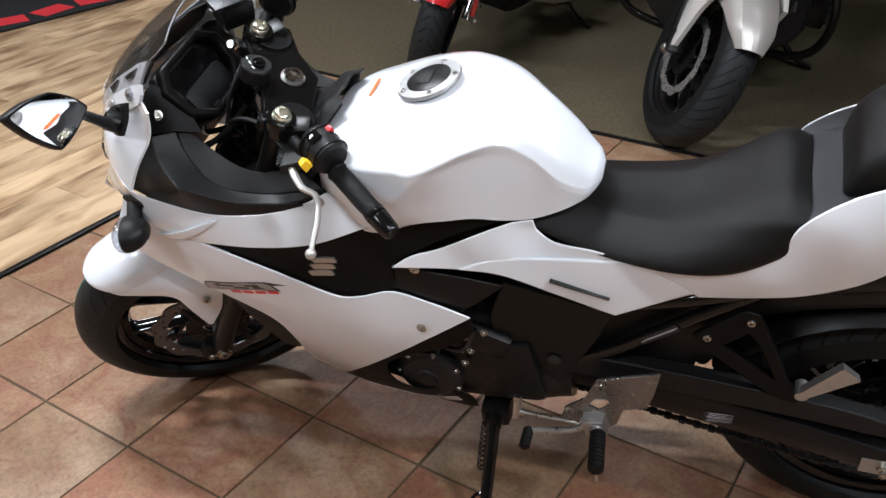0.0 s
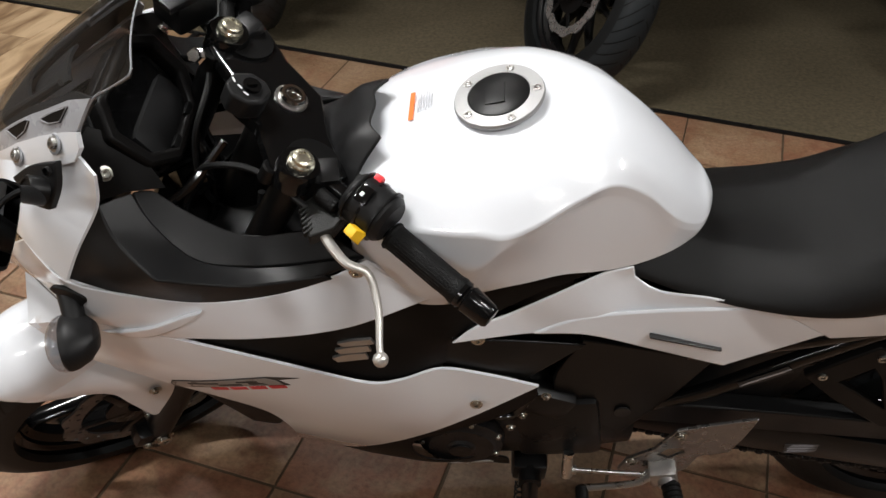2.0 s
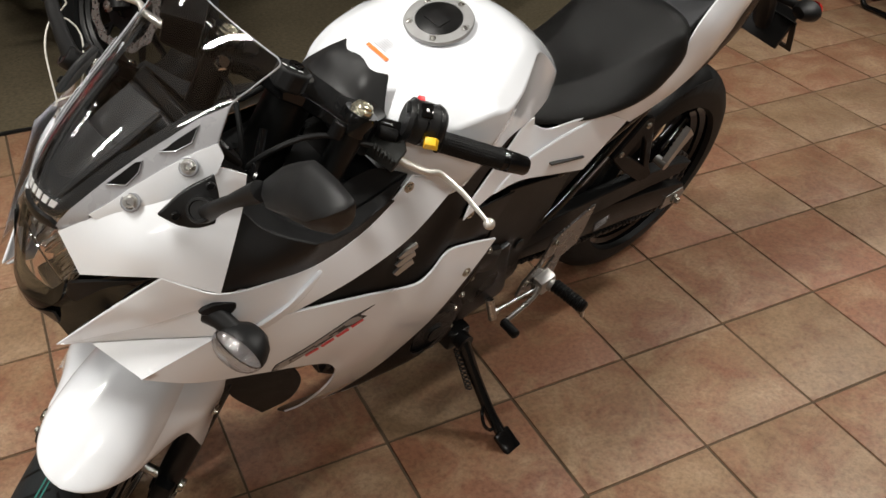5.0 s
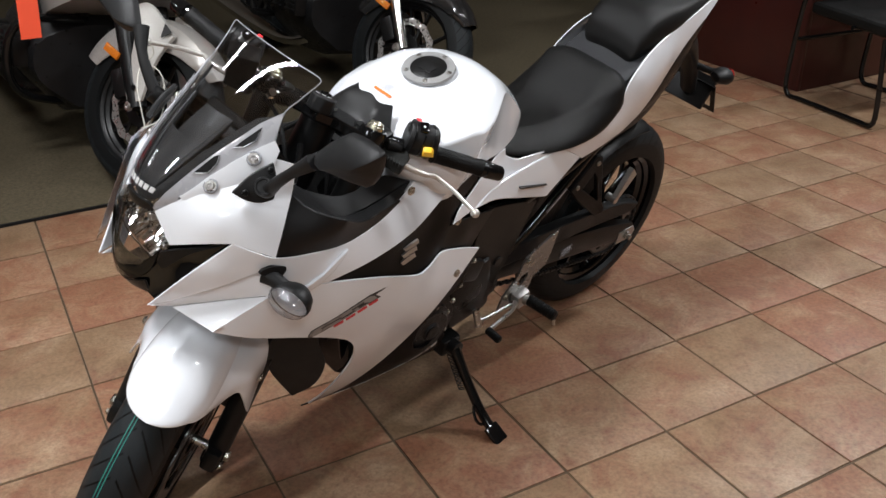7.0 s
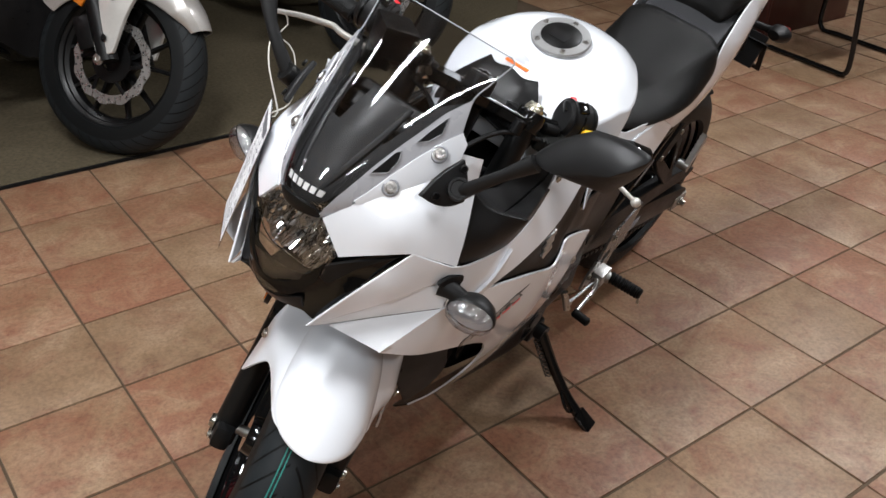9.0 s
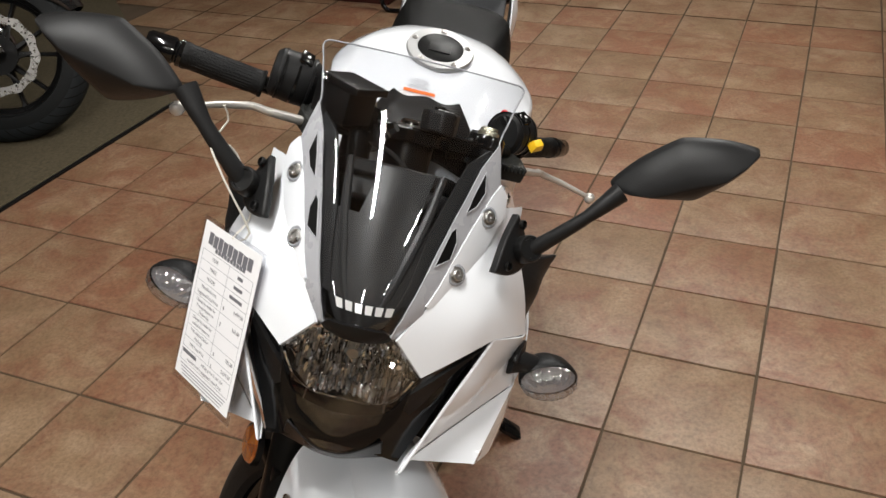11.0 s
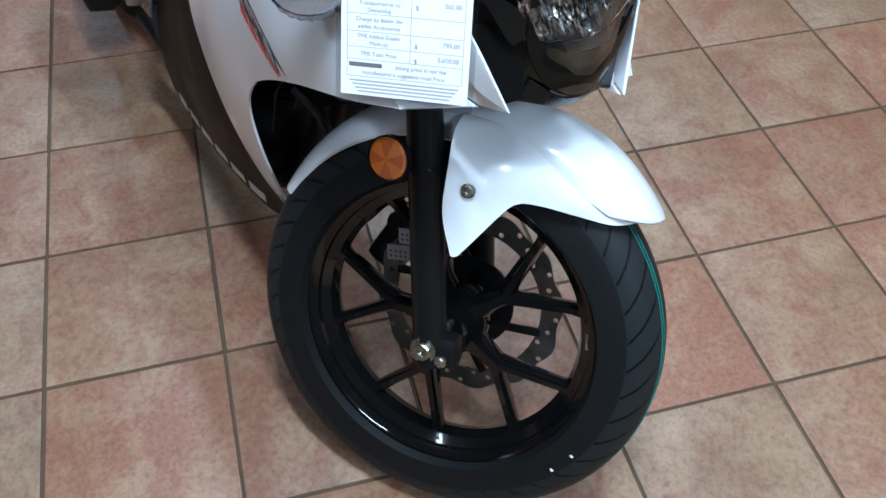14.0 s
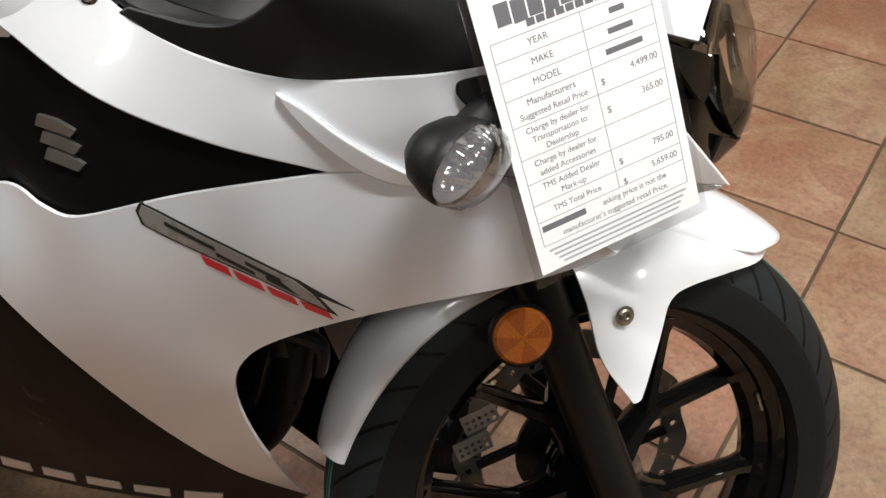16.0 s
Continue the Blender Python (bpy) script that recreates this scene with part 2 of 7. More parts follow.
EDGE = vary("acrylic_edge", (0.30, 0.31, 0.33), (0.22, 0.23, 0.25), 0.3, 60, coat=0.3)
FROST = vary("frosted_band", (0.36, 0.365, 0.385), (0.31, 0.315, 0.335), 0.3, 40, coat=0.6)
SIGNAL = vary("signal_reflector", (0.60, 0.61, 0.63), (0.34, 0.35, 0.37), 0.30, 420, 0.25, 1200, metal=0.15)
SMOKED = vary("smoked_black", (0.004, 0.0036, 0.0034), (0.005, 0.0045, 0.0042), 0.10, 20, spec=0.16)
LENS = clear_mat("clear_lens", (0.95, 0.95, 0.95), 0.03)
SIGLENS = clear_mat("signal_lens", (0.80, 0.82, 0.85), 0.10, 0.20)
FILM = clear_mat("laminate_film", (0.93, 0.93, 0.94), 0.08)
MIRROR = node_mat("mirror_glass", (0.82, 0.83, 0.84), 0.01, 1.0)[0]
AMBER = vary("amber_reflector", (0.60, 0.175, 0.012), (0.46, 0.115, 0.008), 0.12, 90, 0.6, 700, coat=1.0)
AMBERDARK = vary("amber_shaded_facet", (0.42, 0.10, 0.008), (0.34, 0.075, 0.006), 0.12, 90, 0.6, 700, coat=1.0)
REDLENS = vary("red_lens", (0.55, 0.012, 0.01), (0.4, 0.01, 0.008), 0.15, 60, coat=1.0)
REDBTN = node_mat("red_switch", (0.75, 0.03, 0.04), 0.4)[0]
YELLOW = node_mat("yellow_switch", (0.85, 0.50, 0.02), 0.4)[0]
TEAL = node_mat("teal_tread_line", (0.01, 0.16, 0.13), 0.6)[0]
GREYDECAL = vary("grey_decal", (0.22, 0.21, 0.20), (0.28, 0.27, 0.26), 0.3, 40, coat=0.5)
BLACKINK = node_mat("black_ink", (0.012, 0.012, 0.012), 0.5)[0]
CARDINK = node_mat("card_ink", (0.13, 0.13, 0.145), 0.6)[0]
RIMBLACK = vary("gloss_black_rim", (0.003, 0.003, 0.0033), (0.004, 0.004, 0.004), 0.10, 14, coat=0.45, spec=0.2, coat_rough=0.04)
REDDECAL = node_mat("red_decal", (0.62, 0.02, 0.035), 0.3, coat=0.5)[0]
ORANGE = node_mat("orange_print", (0.85, 0.16, 0.02), 0.45)[0]
PAPER = vary("white_card", (0.80, 0.80, 0.81), (0.76, 0.76, 0.775), 0.5, 14)
GREYINK = node_mat("grey_ink", (0.36, 0.36, 0.385), 0.6)[0]
SILVERBAR = node_mat("silver_print", (0.72, 0.72, 0.72), 0.3, 0.4)[0]
STRING = vary("cotton_string", (0.6, 0.58, 0.52), (0.5, 0.48, 0.43), 0.9, 400)
TILE, WOOD = tile_mat(), wood_mat()
GROUT = vary("grout", (0.092, 0.060, 0.034), (0.054, 0.035, 0.019), 0.9, 9, 0.5, 250)
CARPET = vary("olive_carpet", (0.036, 0.028, 0.016), (0.135, 0.112, 0.073), 0.95, 75, 1.0, 500, spec=0.1)
RUG = vary("black_mat", (0.014, 0.014, 0.015), (0.022, 0.022, 0.023), 0.95, 60, 0.8, 900, spec=0.1)
WALL = vary("painted_wall", (0.16, 0.135, 0.11), (0.14, 0.12, 0.10), 0.8, 3, 0.2, 300)
CEILING = vary("ceiling_board", (0.36, 0.35, 0.33), (0.30, 0.29, 0.275), 0.9, 4, 0.4, 200)
MAHOG = vary("mahogany_veneer", (0.050, 0.009, 0.007), (0.032, 0.006, 0.005), 0.35, 7, 0.1, 200)
SILVERP = vary("silver_paint", (0.44, 0.42, 0.39), (0.40, 0.38, 0.36), 0.32, 500, metal=0.35, coat=0.8)
REDP = vary("red_paint", (0.42, 0.012, 0.014), (0.34, 0.01, 0.012), 0.2, 400, coat=1.0)
BLACKP = vary("black_paint", (0.010, 0.010, 0.011), (0.014, 0.014, 0.014), 0.15, 100, coat=1.0)
TAGRED = node_mat("fluorescent_tag", (0.9, 0.10, 0.04), 0.6)[0]
GLOWTUBE = glow_mat("tube_diffuser", (1.0, 0.96, 0.92), 9.0)


# ---------------------------------------------------------------- building helpers
def part(name, bm, material, parent=None, label="", m=None, sharp=35, bevel=0.0, flip=False):
    """Links a bmesh as one mesh object under a thing or a part."""
    if m is not None:
        bmesh.ops.transform(bm, matrix=m, verts=bm.verts)
    if flip:
        bmesh.ops.reverse_faces(bm, faces=bm.faces)
    me = bpy.data.meshes.new(name)
    for f in bm.faces:
        f.smooth = True
    bm.to_mesh(me)
    bm.free()
    for mat in material if isinstance(material, (list, tuple)) else (material,):
        me.materials.append(mat)
    me.set_sharp_from_angle(angle=radians(sharp))
    ob = new(name, me)
    if parent is not None:
        ob.parent = parent
    if bevel:
        mod = ob.modifiers.new("edge", "BEVEL")
        mod.width, mod.segments, mod.limit_method, mod.angle_limit = bevel, 2, "ANGLE", radians(40)
    if label:
        ob["label"] = label
    return ob


def mirrored(bm):
    """The other side's copy, across the bike's middle."""
    out = bm.copy()
    bmesh.ops.scale(out, vec=(1, -1, 1), verts=out.verts)
    bmesh.ops.reverse_faces(out, faces=out.faces)
    return out


def pair(name, bm, material, parent, label="", **k):
    other = mirrored(bm)
    a = part(name, bm, material, parent, label, **k)
    b = part(name, other, material, parent, label, **k)
    return a, b


def thing(name, m, label, category, group="", kind=""):
    ob = new(name)
    ob.empty_display_size = 0.1
    ob.matrix_world = m
    return tagged(ob, label, category, group, kind)


def smooth_line(pts, step, closed=False):
    """A curve through the points; a fourth value of 1 makes a point a corner."""
    P = [Vector(p[:3]) for p in pts]
    hard = [len(p) > 3 and p[3] == 1 for p in pts]
    n = len(P)
    out = []
    for i in range(n if closed else n - 1):
        a, b = P[i], P[(i + 1) % n]
        prev, nxt = P[(i - 1) % n], P[(i + 2) % n]
        ta = (b - a) if hard[i] or (not closed and i == 0) else (b - prev) * 0.5
        tb = (b - a) if hard[(i + 1) % n] or (not closed and i == n - 2) else (nxt - a) * 0.5
        d = (b - a).length
        ta, tb = ta * min(1, 1.4 * d / max(ta.length, 1e-9)), tb * min(1, 1.4 * d / max(tb.length, 1e-9))
        k = max(2, int(d / step))
        for j in range(k):
            t = j / k
            out.append((2 * t**3 - 3 * t**2 + 1) * a + (t**3 - 2 * t**2 + t) * ta + (-2 * t**3 + 3 * t**2) * b + (t**3 - t**2) * tb)
    if not closed:
        out.append(P[-1])
    return out


def tps(uv, w):
    """A thin plate through the heights w at uv; returns a function of new uv."""
    n = len(uv)
    r2 = ((uv[:, None] - uv[None]) ** 2).sum(-1) + 1e-12
    k = r2 * np.log(r2) + np.eye(n) * 1e-7
    p = np.c_[np.ones(n), uv]
    a = np.zeros((n + 3, n + 3))
    a[:n, :n], a[:n, n:], a[n:, :n] = k, p, p.T
    c = np.linalg.solve(a, np.r_[w, 0, 0, 0])

    def at(q):
        r = ((q[:, None] - uv[None]) ** 2).sum(-1) + 1e-12
        return (r * np.log(r)) @ c[:n] + np.c_[np.ones(len(q)), q] @ c[n:]

    return at


def inside(poly, q):
    x, y = q[:, 0], q[:, 1]
    res = np.zeros(len(q), bool)
    for (x0, y0), (x1, y1) in zip(poly, np.roll(poly, -1, 0)):
        c = (y0 > y) != (y1 > y)
        with np.errstate(divide="ignore", invalid="ignore"):
            res ^= c & (x < (x1 - x0) * (y - y0) / (y1 - y0 + 1e-15) + x0)
    return res


def triangles(loops, extra):
    """Constrained triangles of a region: the first loop is its outline, the others holes."""
    from mathutils.geometry import delaunay_2d_cdt
    pts, edges = [], []
    for lo in loops:
        k = len(pts)
        pts += [Vector(p) for p in lo]
        edges += [(k + i, k + (i + 1) % len(lo)) for i in range(len(lo))]
    nb = len(pts)
    pts += [Vector(p) for p in extra]
    v, e, f, ov, oe, of = delaunay_2d_cdt(pts, edges, [], 0, 1e-6)
    q = np.array([(a.x, a.y) for a in v])
    tri = np.array([t for t in f if len(t) == 3])
    c = q[tri].mean(1)
    keep = inside(np.array(loops[0]), c)
    for lo in loops[1:]:
        keep &= ~inside(np.array(lo), c)
    return q, [tuple(int(i) for i in t) for t in tri[keep]]


def frame_of(n):
    n = Vector(n).normalized()
    u = n.orthogonal().normalized() if abs(n.z) > 0.9 else n.cross(Vector((0, 0, 1))).normalized()
    return u, n.cross(u), n


def sheet_heights(outline, n, inner, step):
    """The boundary of a moulded sheet in its own frame, and its height over that frame."""
    u, v, n = frame_of(n)
    flat = lambda p: (p.dot(u), p.dot(v), p.dot(n))
    B = np.array([flat(p) for p in smooth_line(outline, step, True)])
    I = np.array([flat(Vector(p)) for p in inner]).reshape(-1, 3)
    return B, tps(np.r_[B[:, :2], I[:, :2]], np.r_[B[:, 2], I[:, 2]])


def sheet_solid(q, tri, w, n, thick):
    """A closed sheet of one thickness from flat places, triangles and heights."""
    u, v, n = frame_of(n)
    bm = bmesh.new()
    top = [bm.verts.new(a * u + b * v + c * n) for (a, b), c in zip(q, w)]
    low = [bm.verts.new(a * u + b * v + (c - thick) * n) for (a, b), c in zip(q, w)]
    count = set()
    for t in tri:
        bm.faces.new([top[i] for i in t])
        bm.faces.new([low[i] for i in reversed(t)])
        count |= set(zip(t, t[1:] + t[:1]))
    for (a, b) in count:
        if (b, a) not in count:
            bm.faces.new((top[b], top[a], low[a], low[b]))
    bmesh.ops.recalc_face_normals(bm, faces=bm.faces)
    return bm


def grid_in(poly, h):
    lo, hi = poly.min(0), poly.max(0)
    gx, gy = np.meshgrid(np.arange(lo[0], hi[0], h), np.arange(lo[1], hi[1], h))
    g = np.c_[gx.ravel(), gy.ravel()]
    g = g[inside(poly, g)]
    if len(g):
        g = g[np.sqrt(((g[:, None] - poly[None]) ** 2).sum(-1)).min(1) > 0.5 * h]
    return g


def shell(outline, n, inner=(), thick=0.004, h=0.016, step=0.012, lift=0.0):
    """A moulded panel: a sheet bounded by a closed curve in space, bulged through inner points, facing n."""
    B, f = sheet_heights(outline, n, inner, step)
    q, tri = triangles([B[:, :2].tolist()], grid_in(B[:, :2], h).tolist())
    return sheet_solid(q, tri, f(q) + lift, n, thick)


def decal(poly, outline, n, inner=(), lift=0.0008, step=0.011, h=0.012):
    """A thin print that hugs a moulded panel; poly in the bike's (x, z)."""
    u, v, nn = frame_of(n)
    B, f = sheet_heights(outline, n, inner, step)
    pts = []
    for x, z in poly:
        p = Vector((x, 0.2, z))
        for _ in range(8):
            w = float(f(np.array([[p.dot(u), p.dot(v)]]))[0])
            p.y += (w - p.dot(nn)) / nn.y
        pts.append((p.dot(u), p.dot(v)))
    pts = np.array(pts)
    long = []
    for a, b in zip(pts, np.roll(pts, -1, 0)):
        k = max(1, int(np.linalg.norm(b - a) / h))
        long += [tuple(a + (b - a) * i / k) for i in range(k)]
    q, tri = triangles([long], grid_in(np.array(long), h).tolist())
    return sheet_solid(q, tri, f(q) + lift, n, lift + 0.001)


def plate(loops, thick, m=None):
    """A flat plate with holes, from loops in its own plane, extruded up by thick."""
    q, tri = triangles(loops, [])
    bm = bmesh.new()
    top = [bm.verts.new((a, b, thick)) for a, b in q]
    low = [bm.verts.new((a, b, 0)) for a, b in q]
    count = set()
    for t in tri:
        bm.faces.new([top[i] for i in t])
        bm.faces.new([low[i] for i in reversed(t)])
        count |= set(zip(t, t[1:] + t[:1]))
    for (a, b) in count:
        if (b, a) not in count:
            bm.faces.new((top[b], top[a], low[a], low[b]))
    bmesh.ops.recalc_face_normals(bm, faces=bm.faces)
    if m is not None:
        bmesh.ops.transform(bm, matrix=m, verts=bm.verts)
    return bm


def circle(cx, cy, r, n=12):
    return [(cx + r * math.cos(2 * math.pi * i / n), cy + r * math.sin(2 * math.pi * i / n)) for i in range(n)]


def tube(bm, pts, r, seg=10, step=0.012, smooth=True, flat=1.0):
    """A round bar along a curve; r may be a list, one for each given point."""
    rs = r if isinstance(r, (list, tuple)) else [r] * len(pts)
    if smooth and len(pts) > 2:
        path, rad = [], []
        line = smooth_line(pts, step)
        P = [Vector(p[:3]) for p in pts]
        lens = [0]
        for a, b in zip(P, P[1:]):
            lens.append(lens[-1] + (b - a).length)
        run, acc = 0, [0]
        for a, b in zip(line, line[1:]):
            run += (b - a).length
            acc.append(run)
        for p, a in zip(line, acc):
            path.append(p)
            rad.append(float(np.interp(a / max(run, 1e-9) * lens[-1], lens, rs)))
    else:
        path, rad = [Vector(p[:3]) for p in pts], list(rs)
    side = None
    rings = []
    for i, p in enumerate(path):
        d = (path[min(i + 1, len(path) - 1)] - path[max(i - 1, 0)]).normalized()
        side = d.orthogonal().normalized() if side is None else (side - d * side.dot(d)).normalized()
        up = d.cross(side)
        rings.append([bm.verts.new(p + rad[i] * (math.cos(a) * side + flat * math.sin(a) * up)) for a in (2 * math.pi * k / seg for k in range(seg))])
    for a, b in zip(rings, rings[1:]):
        for k in range(seg):
            bm.faces.new((a[k], a[(k + 1) % seg], b[(k + 1) % seg], b[k]))
    bm.faces.new(list(reversed(rings[0])))
    bm.faces.new(rings[-1])
    return bm


def rod(p, q, r, seg=12, r2=None):
    return tube(bmesh.new(), [p, q], [r, r if r2 is None else r2], seg, smooth=False)


def block(c, size, rot=(0, 0, 0), bevel=0.0, taper=1.0, seg=2):
    bm = bmesh.new()
    bmesh.ops.create_cube(bm, size=1)
    for v in bm.verts:
        k = taper if v.co.z > 0 else 1
        v.co = Vector((v.co.x * size[0] * k, v.co.y * size[1] * k, v.co.z * size[2]))
    if bevel:
        bmesh.ops.bevel(bm, geom=bm.edges, offset=bevel, segments=seg, affect="EDGES", profile=0.6)
    bmesh.ops.transform(bm, matrix=pose(*c, *rot), verts=bm.verts)
    return bm


def join(*bms):
    out = bmesh.new()
    for b in bms:
        me = bpy.data.meshes.new("tmp")
        b.to_mesh(me)
        out.from_mesh(me)
        bpy.data.meshes.remove(me)
        b.free()
    return out


def lathe(profile, seg=48, m=None, closed=False, uv=False, caps=True):
    """Turns a profile of (radius, along) round the y axis."""
    bm = bmesh.new()
    rings = []
    for k in range(seg):
        a = 2 * math.pi * k / seg
        rings.append([bm.verts.new((r * math.cos(a), y, r * math.sin(a))) for r, y in profile])
    lay = bm.loops.layers.uv.new("uv") if uv else None
    np_ = len(profile)
    for k in range(seg):
        a, b = rings[k], rings[(k + 1) % seg]
        for i in range(np_ if closed else np_ - 1):
            j = (i + 1) % np_
            f = bm.faces.new((a[i], a[j], b[j], b[i]))
            if uv:
                for lp, (s, t) in zip(f.loops, ((k, i), (k, i + 1), (k + 1, i + 1), (k + 1, i))):
                    lp[lay].uv = (s / seg, t / (np_ - 1))
    if not closed and caps and not uv:
        for i, y in ((0, 1), (np_ - 1, 1)):
            if profile[i][0] > 1e-5:
                try:
                    bm.faces.new([r[i] for r in rings])
                except ValueError:
                    pass
    bmesh.ops.remove_doubles(bm, verts=bm.verts, dist=1e-6)
    bmesh.ops.recalc_face_normals(bm, faces=bm.faces)
    if m is not None:
        bmesh.ops.transform(bm, matrix=m, verts=bm.verts)
    return bm


def axis_to(p, d):
    """A pose at p whose y axis points along d."""
    return Matrix.Translation(p) @ Vector(d).to_track_quat("Y", "Z").to_matrix().to_4x4()


def bolt(p, d, r=0.006, h=0.005):
    """A socket-headed bolt with a washer, its head towards d."""
    prof = [(r * 1.5, 0), (r * 1.5, 0.0015), (r, 0.0018), (r, h * 0.8), (r * 0.85, h), (r * 0.5, h), (r * 0.45, h * 0.45), (0.0001, h * 0.4)]
    return lathe(prof, 14, axis_to(p, d))


def loft(rings, caps=True, closed=True):
    bm = bmesh.new()
    R = [[bm.verts.new(p) for p in r] for r in rings]
    for a, b in zip(R, R[1:]):
        for k in range(len(a) if closed else len(a) - 1):
            j = (k + 1) % len(a)
            bm.faces.new((a[k], a[j], b[j], b[k]))
    if caps:
        bm.faces.new(R[0])
        bm.faces.new(R[-1])
    bmesh.ops.remove_doubles(bm, verts=bm.verts, dist=1e-5)
    bmesh.ops.recalc_face_normals(bm, faces=bm.faces)
    return bm


def hull_loft(sections, rows=40, around=36):
    """A closed body from half sections: for each x, points (y, z) from the top middle to the bottom; smoothed both ways."""
    xs = [s[0] for s in sections]
    halves = []
    for s in sections:
        pts = [(0, *p) for p in s[1]]
        k = max(2, around // 2 // (len(pts) - 1))
        P_, out = [Vector(p[:3]) for p in pts], []
        for a in range(len(pts) - 1):
            p, q = P_[a], P_[a + 1]
            hard_a, hard_b = (len(pts[a]) > 3 or a == 0), (len(pts[a + 1]) > 3 or a == len(pts) - 2)
            ta = (q - p) if hard_a else (q - P_[a - 1]) * 0.5
            tb = (q - p) if hard_b else (P_[a + 2] - p) * 0.5
            if a == 0:
                ta = Vector((0, (q - p).y * 1.2, 0))
            for j in range(k):
                t = j / k
                out.append((2 * t**3 - 3 * t**2 + 1) * p + (t**3 - 2 * t**2 + t) * ta + (-2 * t**3 + 3 * t**2) * q + (t**3 - t**2) * tb)
        out.append(P_[-1])
        halves.append(np.array([(p.y, p.z) for p in out]))
    H = np.array(halves)
    out = []
    n = len(xs)
    for r in range(rows + 1):
        s = r / rows * (n - 1)
        i = min(int(s), n - 2)
        t = s - i
        p0, p1, p2, p3 = H[max(i - 1, 0)], H[i], H[i + 1], H[min(i + 2, n - 1)]
        q = 0.5 * (2 * p1 + (p2 - p0) * t + (2 * p0 - 5 * p1 + 4 * p2 - p3) * t * t + (3 * p1 - p0 - 3 * p2 + p3) * t**3)
        X = [xs[max(i - 1, 0)], xs[i], xs[i + 1], xs[min(i + 2, n - 1)]]
        x = 0.5 * (2 * X[1] + (X[2] - X[0]) * t + (2 * X[0] - 5 * X[1] + 4 * X[2] - X[3]) * t * t + (3 * X[1] - X[0] - 3 * X[2] + X[3]) * t**3)
        left = [(x, y, z) for y, z in q]
        out.append(left + [(x, -y, z) for x, y, z in reversed(left[1:])])
    return loft(out)


def words(text, size, material, m, parent, name="lettering", align="CENTER"):
    cu = bpy.data.curves.new(name, "FONT")
    cu.body, cu.size, cu.align_x, cu.align_y, cu.extrude = text, size, align, "CENTER", 0.00008
    tmp = bpy.data.objects.new(name, cu)
    me = bpy.data.meshes.new_from_object(tmp)
    bpy.data.objects.remove(tmp)
    me.transform(m)
    me.materials.clear()
    me.materials.append(material)
    ob = new(name, me)
    ob.parent = parent
    return ob


# ---------------------------------------------------------------- the room
def slab(name, x0, x1, y0, y1, z0, z1, mat, label, category="", kind="structure"):
    ob = part(name, block(((x0 + x1) / 2, (y0 + y1) / 2, (z0 + z1) / 2), (x1 - x0, y1 - y0, z1 - z0)), mat)
    return tagged(ob, label, category, kind=kind)


P = 0.307                      # tile and joint
EDGE_X, EDGE_Y = -8 * P, 3.06  # where the planks and the carpet begin
RX0, RX1, RY0, RY1 = -7.5, 5.5, -4.5, 8.0
floor = slab("floor", RX0, RX1, RY0, RY1, -0.12, -0.0035, GROUT, "tiled showroom floor with dark grout joints")
slab("ceiling", RX0, RX1, RY0, RY1, CEIL, CEIL + 0.1, CEILING, "plain showroom ceiling")
slab("wall_west", RX0 - 0.15, RX0, RY0, RY1, -0.1, CEIL, WALL, "plain tan showroom wall")
slab("wall_east", RX1, RX1 + 0.15, RY0, RY1, -0.1, CEIL, WALL, "plain tan showroom wall")
slab("wall_south", RX0, RX1, RY0 - 0.15, RY0, -0.1, CEIL, WALL, "plain tan showroom wall")
slab("wall_north", RX0, RX1, RY1, RY1 + 0.15, -0.1, CEIL, WALL, "plain tan showroom wall")

# carpet with a slanted end
cp = [(-3.93, EDGE_Y), (0.70, EDGE_Y), (2.05, 4.5), (5.45, 4.5), (5.45, 7.95), (-3.93, 7.95)]
carpet = part("carpet", plate([cp], 0.009, pose(0, 0, 0.0015)), CARPET, bevel=0.004)
tagged(carpet, "dark olive low-pile carpet under the parked motorcycles", "carpet", kind="structure")
trim = part("trim", block(((-3.93 + 0.70) / 2, EDGE_Y - 0.008, 0.005), (4.63, 0.014, 0.011), bevel=0.003), SATIN)
tagged(trim, "thin dark edging strip along the carpet", "trim", kind="structure")
strip = part("trim", block((EDGE_X - 0.012, -0.7, 0.004), (0.024, 7.5, 0.009), bevel=0.003), SATIN)
tagged(strip, "dark strip between planks and tiles", "trim", kind="structure")


def ceiling_light(x, y, turn, length):
    t = thing("ceiling_light", pose(x, y, CEIL, 0, 0, turn), "long white tube light fixture on the ceiling", "ceiling light", "ceiling lights")
    part("housing", block((0, 0, -0.03), (length + 0.06, 0.24, 0.06), bevel=0.01), CEILING, t)
    part("diffuser", block((0, 0, -0.068), (length, 0.14, 0.016), bevel=0.006), GLOWTUBE, t, "glowing warm white diffuser")


for lx, ly, turn, length, watts in TUBES:
    ceiling_light(lx, ly, turn, length)
for lx, ly in ((2.3, -2.0), (1.4, 4.0)):  # dimmer unseen fixtures between the bright ones, added for streaks on the screen
    ceiling_light(lx, ly, 0, 0.8)

# ---------------------------------------------------------------- the white sport motorcycle
BIKE = pose(-0.161, 1.623, 0, -14.05, 0, 195.488)
bike = thing("sport_motorcycle", BIKE, "pearl white and black sport motorcycle leaning on its side stand", "motorcycle")
STEM, AXIS = Vector((1.469, 0, 0)), Vector((-math.sin(radians(25.6)), 0, math.cos(radians(25.6))))
STEER = Matrix.Translation(STEM) @ Matrix.Rotation(radians(35), 4, AXIS) @ Matrix.Translation(-STEM)
